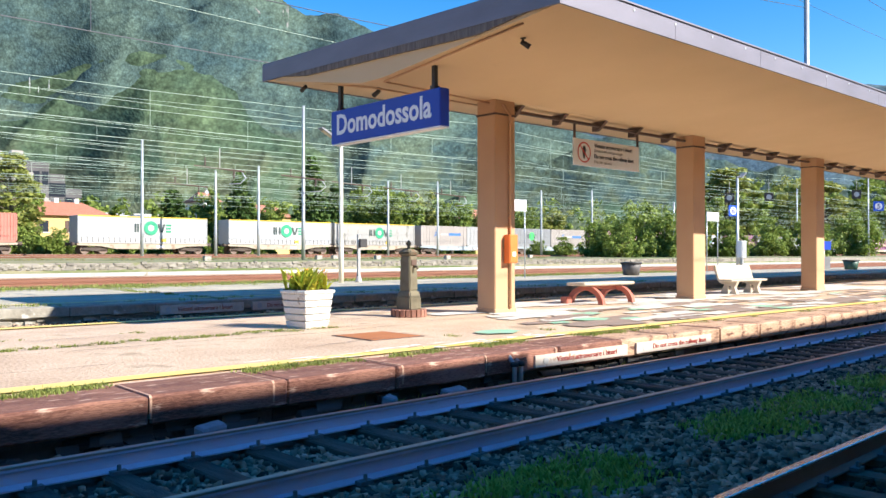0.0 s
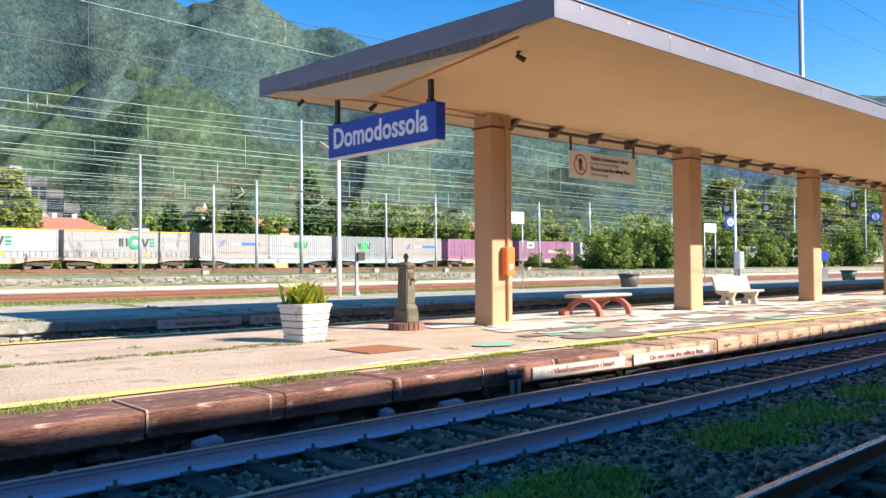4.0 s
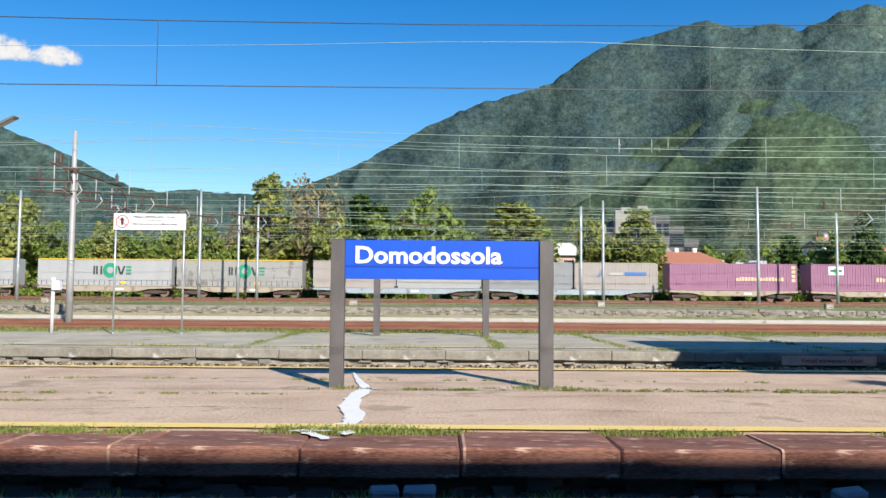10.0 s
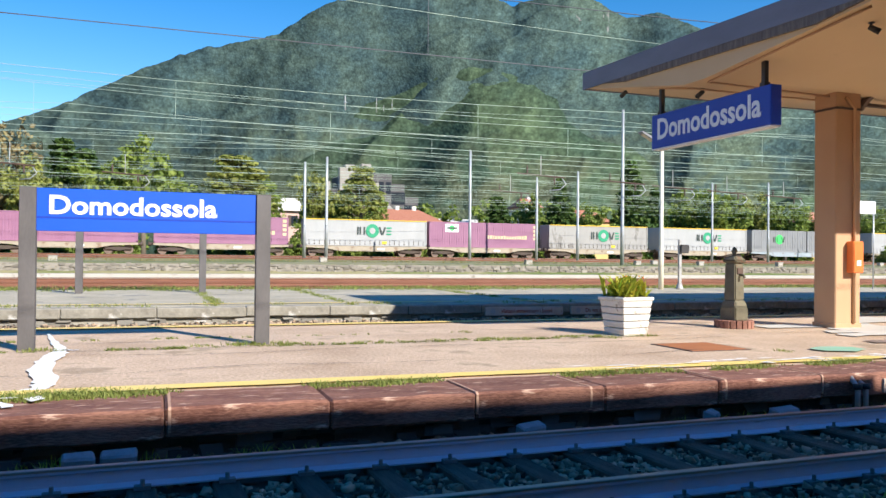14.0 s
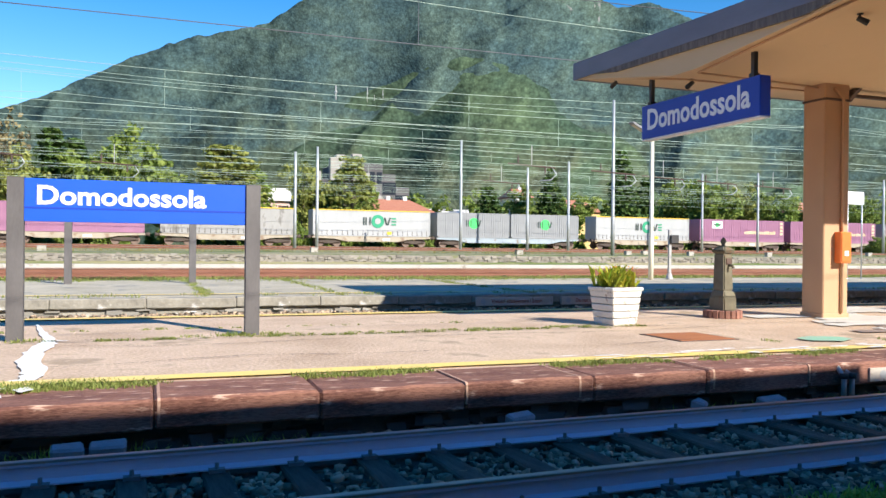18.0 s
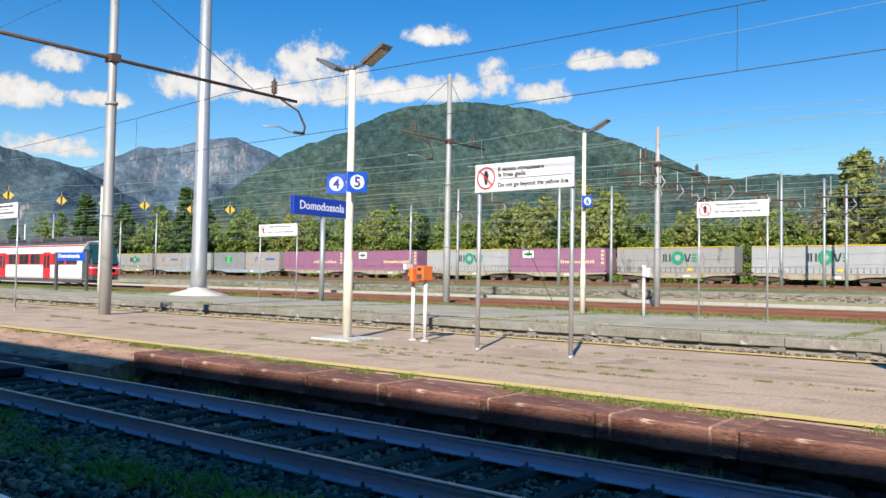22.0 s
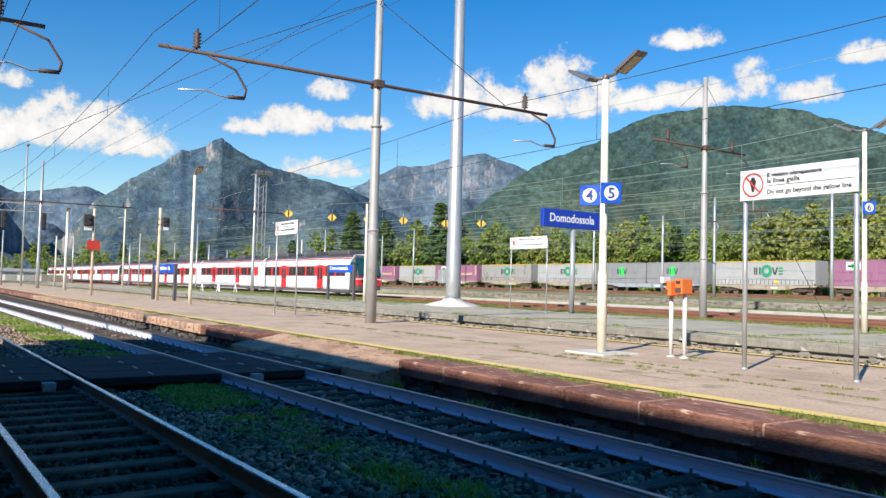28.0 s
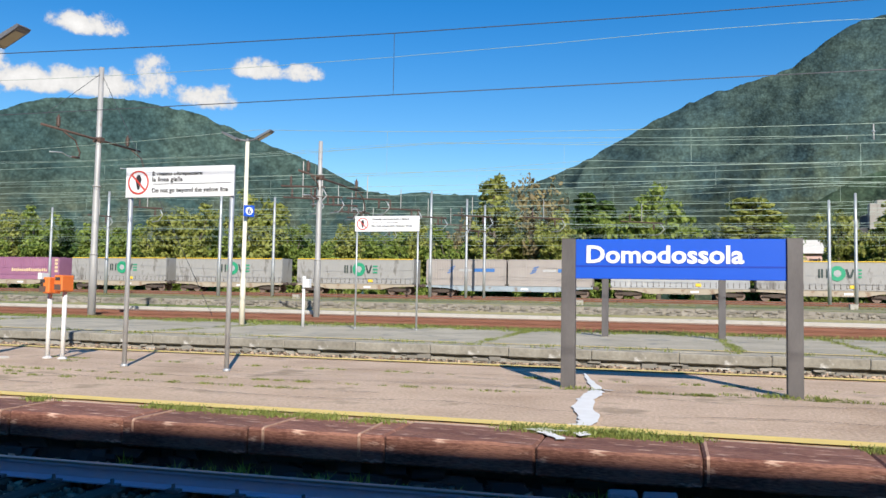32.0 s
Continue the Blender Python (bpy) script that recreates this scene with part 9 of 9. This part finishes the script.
def blades(name, label, tufts, material, seed, h=(0.06, 0.2), cnt=26, spread=0.12, turn=0.0, broad=1.0):
    """tufts: (x, y, z, size)."""
    rng = random.Random(seed)
    v, f = [], []
    for x, y, z, s in tufts:
        for _ in range(int(cnt * s)):
            a, q = rng.uniform(0, 6.28), rng.uniform(0, spread) * s
            bx, by = x + q * math.cos(a), y + q * math.sin(a)
            hh = rng.uniform(*h) * (0.6 + 0.5 * s)
            lean = rng.uniform(0.15, 1.3) * hh
            b = rng.uniform(0, 6.28)
            w = rng.uniform(0.0025, 0.006) * (1 + 0.5 * s) * broad
            dx, dy = math.cos(b), math.sin(b)
            k = len(v)
            v += [(bx - dy * w, by + dx * w, z - 0.01), (bx + dy * w, by - dx * w, z - 0.01), (bx + dx * lean * 0.4 + dy * w * 0.7, by + dy * lean * 0.4 - dx * w * 0.7, z + hh * 0.6), (bx + dx * lean * 0.4 - dy * w * 0.7, by + dy * lean * 0.4 + dx * w * 0.7, z + hh * 0.6), (bx + dx * lean, by + dy * lean, z + hh)]
            f += [(k, k + 1, k + 2, k + 3), (k + 3, k + 2, k + 4)]
    ob = tagged(new(name, arrays_mesh(name, v, f, material)), label, "grass", kind="stuff")
    ob.matrix_basis = pose(0, 0, 0, 0, 0, turn)


rg = random.Random(50)


def band(x0, x1, y0, y1, z, n, s=(0.5, 1.3), clump=True):
    out = []
    while len(out) < n:
        x, y = rg.uniform(x0, x1), rg.uniform(y0, y1)
        if clump and noise.noise(Vector((x * 0.7, y * 1.4, 7))) < -0.02 + 0.25 * rg.random() - 0.1:
            continue
        out.append((x, y, z, rg.uniform(*s)))
    return out


blades("weeds_between_tracks", "green weeds growing between the two near tracks", band(-13.4, -10.0, 3.5, 4.5, Z_TOP - 0.01, 300, (0.5, 1.2)) + band(-9.6, -7.0, 3.4, 4.3, Z_TOP - 0.02, 90, (0.4, 1.0)) + band(-7.0, -2.5, 3.2, 4.3, Z_TOP, 130) + band(-30, -17.8, 3.7, 4.6, Z_TOP - 0.01, 420, (0.6, 1.3)) + band(-60, -30, 3.6, 4.4, Z_TOP, 200, (1, 1.8)) + band(3.0, 12, 3.4, 4.2, Z_TOP, 230) + band(12, 26, 3.35, 4.25, Z_TOP, 230) + band(-60, -17.8, 0.5, 1.0, Z_TOP, 260, (0.6, 1.3)) + band(-13, -2.5, 0.3, 0.8, Z_TOP, 60, (0.3, 0.9)), M_weed, 61, (0.015, 0.075), 44, 0.24, SKEW, 1.9)
blades("weeds_at_wall", "weeds at the foot of the platform wall", band(-20, 20, 6.72, 7.12, Z_TOP - 0.02, 230, (0.4, 1.0)), M_weed, 62, (0.04, 0.15), 24, 0.12)
blades("edge_grass", "grass tufts along the platform edge line", band(-14, 12, 7.80, 7.99, 0.0, 420, (0.4, 1.0)) + band(-48, -14, 7.84, 7.99, 0.0, 160, (0.4, 1.0)) + band(12, 30, 7.84, 7.98, 0.0, 40, (0.2, 0.6)) + [(-1.65 + 0.06 * k, 7.93 + 0.02 * (k % 3), 0.0, 1.3) for k in range(12)] + [(-0.9 + 0.05 * k, 7.95, 0, 1.3) for k in range(12)], M_grass, 63, (0.012, 0.045), 60, 0.2)
crack = []
for x0, x1, y, n in ((-14, -2, 10.9, 60), (-2, 8, 11.55, 110), (-12, 6, 12.9, 60), (0.6, 7, 11.75, 50), (-13.5, -9.8, 10.4, 40), (-9.8, -5.0, 10.1, 30), (-24, -14, 11.2, 60)):
    crack += [(x, y + 0.05 * noise.noise(Vector((x * 0.8, y, 0))), 0.0, rg.uniform(0.2, 0.8)) for x in (rg.uniform(x0, x1) for _ in range(n))]
crack += [(-1.45, 11.7, 0, 1.2), (-1.3, 11.75, 0, 1.0), (1.2, 11.8, 0, 1.7), (1.38, 11.78, 0, 1.7), (1.75, 11.8, 0, 1.5), (-12.6, 12.1, 0, 1.2), (-11.9, 11.7, 0, 1.3), (-11.7, 11.75, 0, 1.3), (-10.5, 12.3, 0, 1.0), (7.0, 11.4, 0, 1.0), (8.4, 9.1, 0, 1.0), (10.2, 8.8, 0, 0.9)]
blades("crack_grass", "short grass growing from cracks in the platform", crack, M_grass, 64, (0.012, 0.045), 50, 0.17)
blades("far_platform_grass", "grass along the far platform edges", band(-125, -40, 28.3, 31.4, 0.06, 900, (1.6, 3.6), False) + band(-110, -40, 23.5, 28.0, Z_P3 - 0.01, 260, (1.0, 2.4), False) + band(-40, 45, 28.0, 29.4, Z_P3 - 0.02, 900, (1.0, 2.6), False) + band(-30, 30, 18.9, 19.6, Z_P3, 150, (0.5, 1.2)) + band(-20, 15, 26.8, 28.0, Z_P3, 150, (0.8, 1.6)), M_grass, 65, (0.03, 0.10), 20, 0.34)
across = [(x + 0.12 * noise.noise(Vector((y * 0.8, x, 3))), y, Z_P3, rg.uniform(0.5, 1.3)) for x in (1.4, 4.55, -4.7, -14.2, 9.6, -24.0) for y in (rg.uniform(18.9, 27.6) for _ in range(46))]
blades("cross_joint_grass", "grass in the cross joints of the far platform", across, M_grass, 67, (0.02, 0.07), 26, 0.2)
blades("track_side_weeds", "dry weeds along the far tracks", band(-70, 70, 48, 50.6, 0.05, 520, (1.5, 2.6)) + band(-70, 70, 53, 80, 0.88, 1500, (1.4, 2.2)), M_grass_dry, 66, (0.05, 0.13), 12, 0.4)

# joints and cracks in the platform surface
def surface_cracks():
    r = random.Random(12)
    v, f = [], []
    for x0, x1, y in ((-24, 9, 10.9), (-24, 9.5, 12.9), (-3, 8, 11.55), (-15, 7, 9.35), (-22, -4, 10.1), (-13, -5, 11.9)):
        x = x0
        yy = y
        while x < x1:
            nx, ny = x + r.uniform(0.15, 0.4), y + 0.3 * noise.noise(Vector((x * 0.5, y * 3, 1))) + r.uniform(-0.02, 0.02)
            w = r.uniform(0.004, 0.014)
            if noise.noise(Vector((x * 0.3, y * 5, 9))) < -0.22:
                x, yy = nx, ny
                continue
            k = len(v)
            v += [(x, yy - w, 0.0175), (nx, ny - w, 0.0175), (nx, ny + w, 0.0175), (x, yy + w, 0.0175)]
            f.append((k, k + 1, k + 2, k + 3))
            x, yy = nx, ny
    tagged(part("surface_crack", arrays_mesh("surface_cracks", v, f, M_soil), None, P2, "dark cracks in the asphalt"), kind="stuff")


surface_cracks()


def worn_floor():
    """Broken rows of pale, dark and green worn blocks in the floor under the canopy."""
    r = random.Random(15)
    for m, n, y0, y1, s0, s1 in ((M_concrete, 90, 10.3, 13.9, 0.4, 1.3), (M_dark_floor, 80, 8.4, 11.2, 0.25, 0.8), (M_concrete, 60, 8.3, 10.6, 0.25, 0.8), (M_green_paint, 16, 8.6, 11.0, 0.2, 0.5)):
        v, f = [], []
        for k in range(n):
            x, y = r.uniform(11.0, 36), r.uniform(y0, y1)
            w, h = r.uniform(s0, s1), r.uniform(0.10, 0.26) * (1.6 if s1 > 1 else 1)
            b = len(v)
            z = 0.0182 + 0.0006 * r.random() + (0.0008 if m is not M_concrete else 0)
            ring = [(-1, -1), (-0.3, -1), (0.4, -1), (1, -1), (1, 0.1), (1, 1), (0.3, 1), (-0.4, 1), (-1, 1), (-1, 0)]
            v += [(x + w * (p + r.uniform(-0.16, 0.16)) + 0.3 * h * q, y + h * (q + r.uniform(-0.3, 0.3)), z) for p, q in ring]
            f.append(tuple(range(b, b + 10)))
        tagged(part("worn_patch", arrays_mesh("worn_patch", v, f, m), None, P2, "worn floor patches"), kind="stuff")


M_dark_floor = mat("dark_worn_floor", (0.24, 0.175, 0.14), (0.32, 0.24, 0.19), 0.9, scale=2, grain=30, bump=0.2)
worn_floor()
motions()
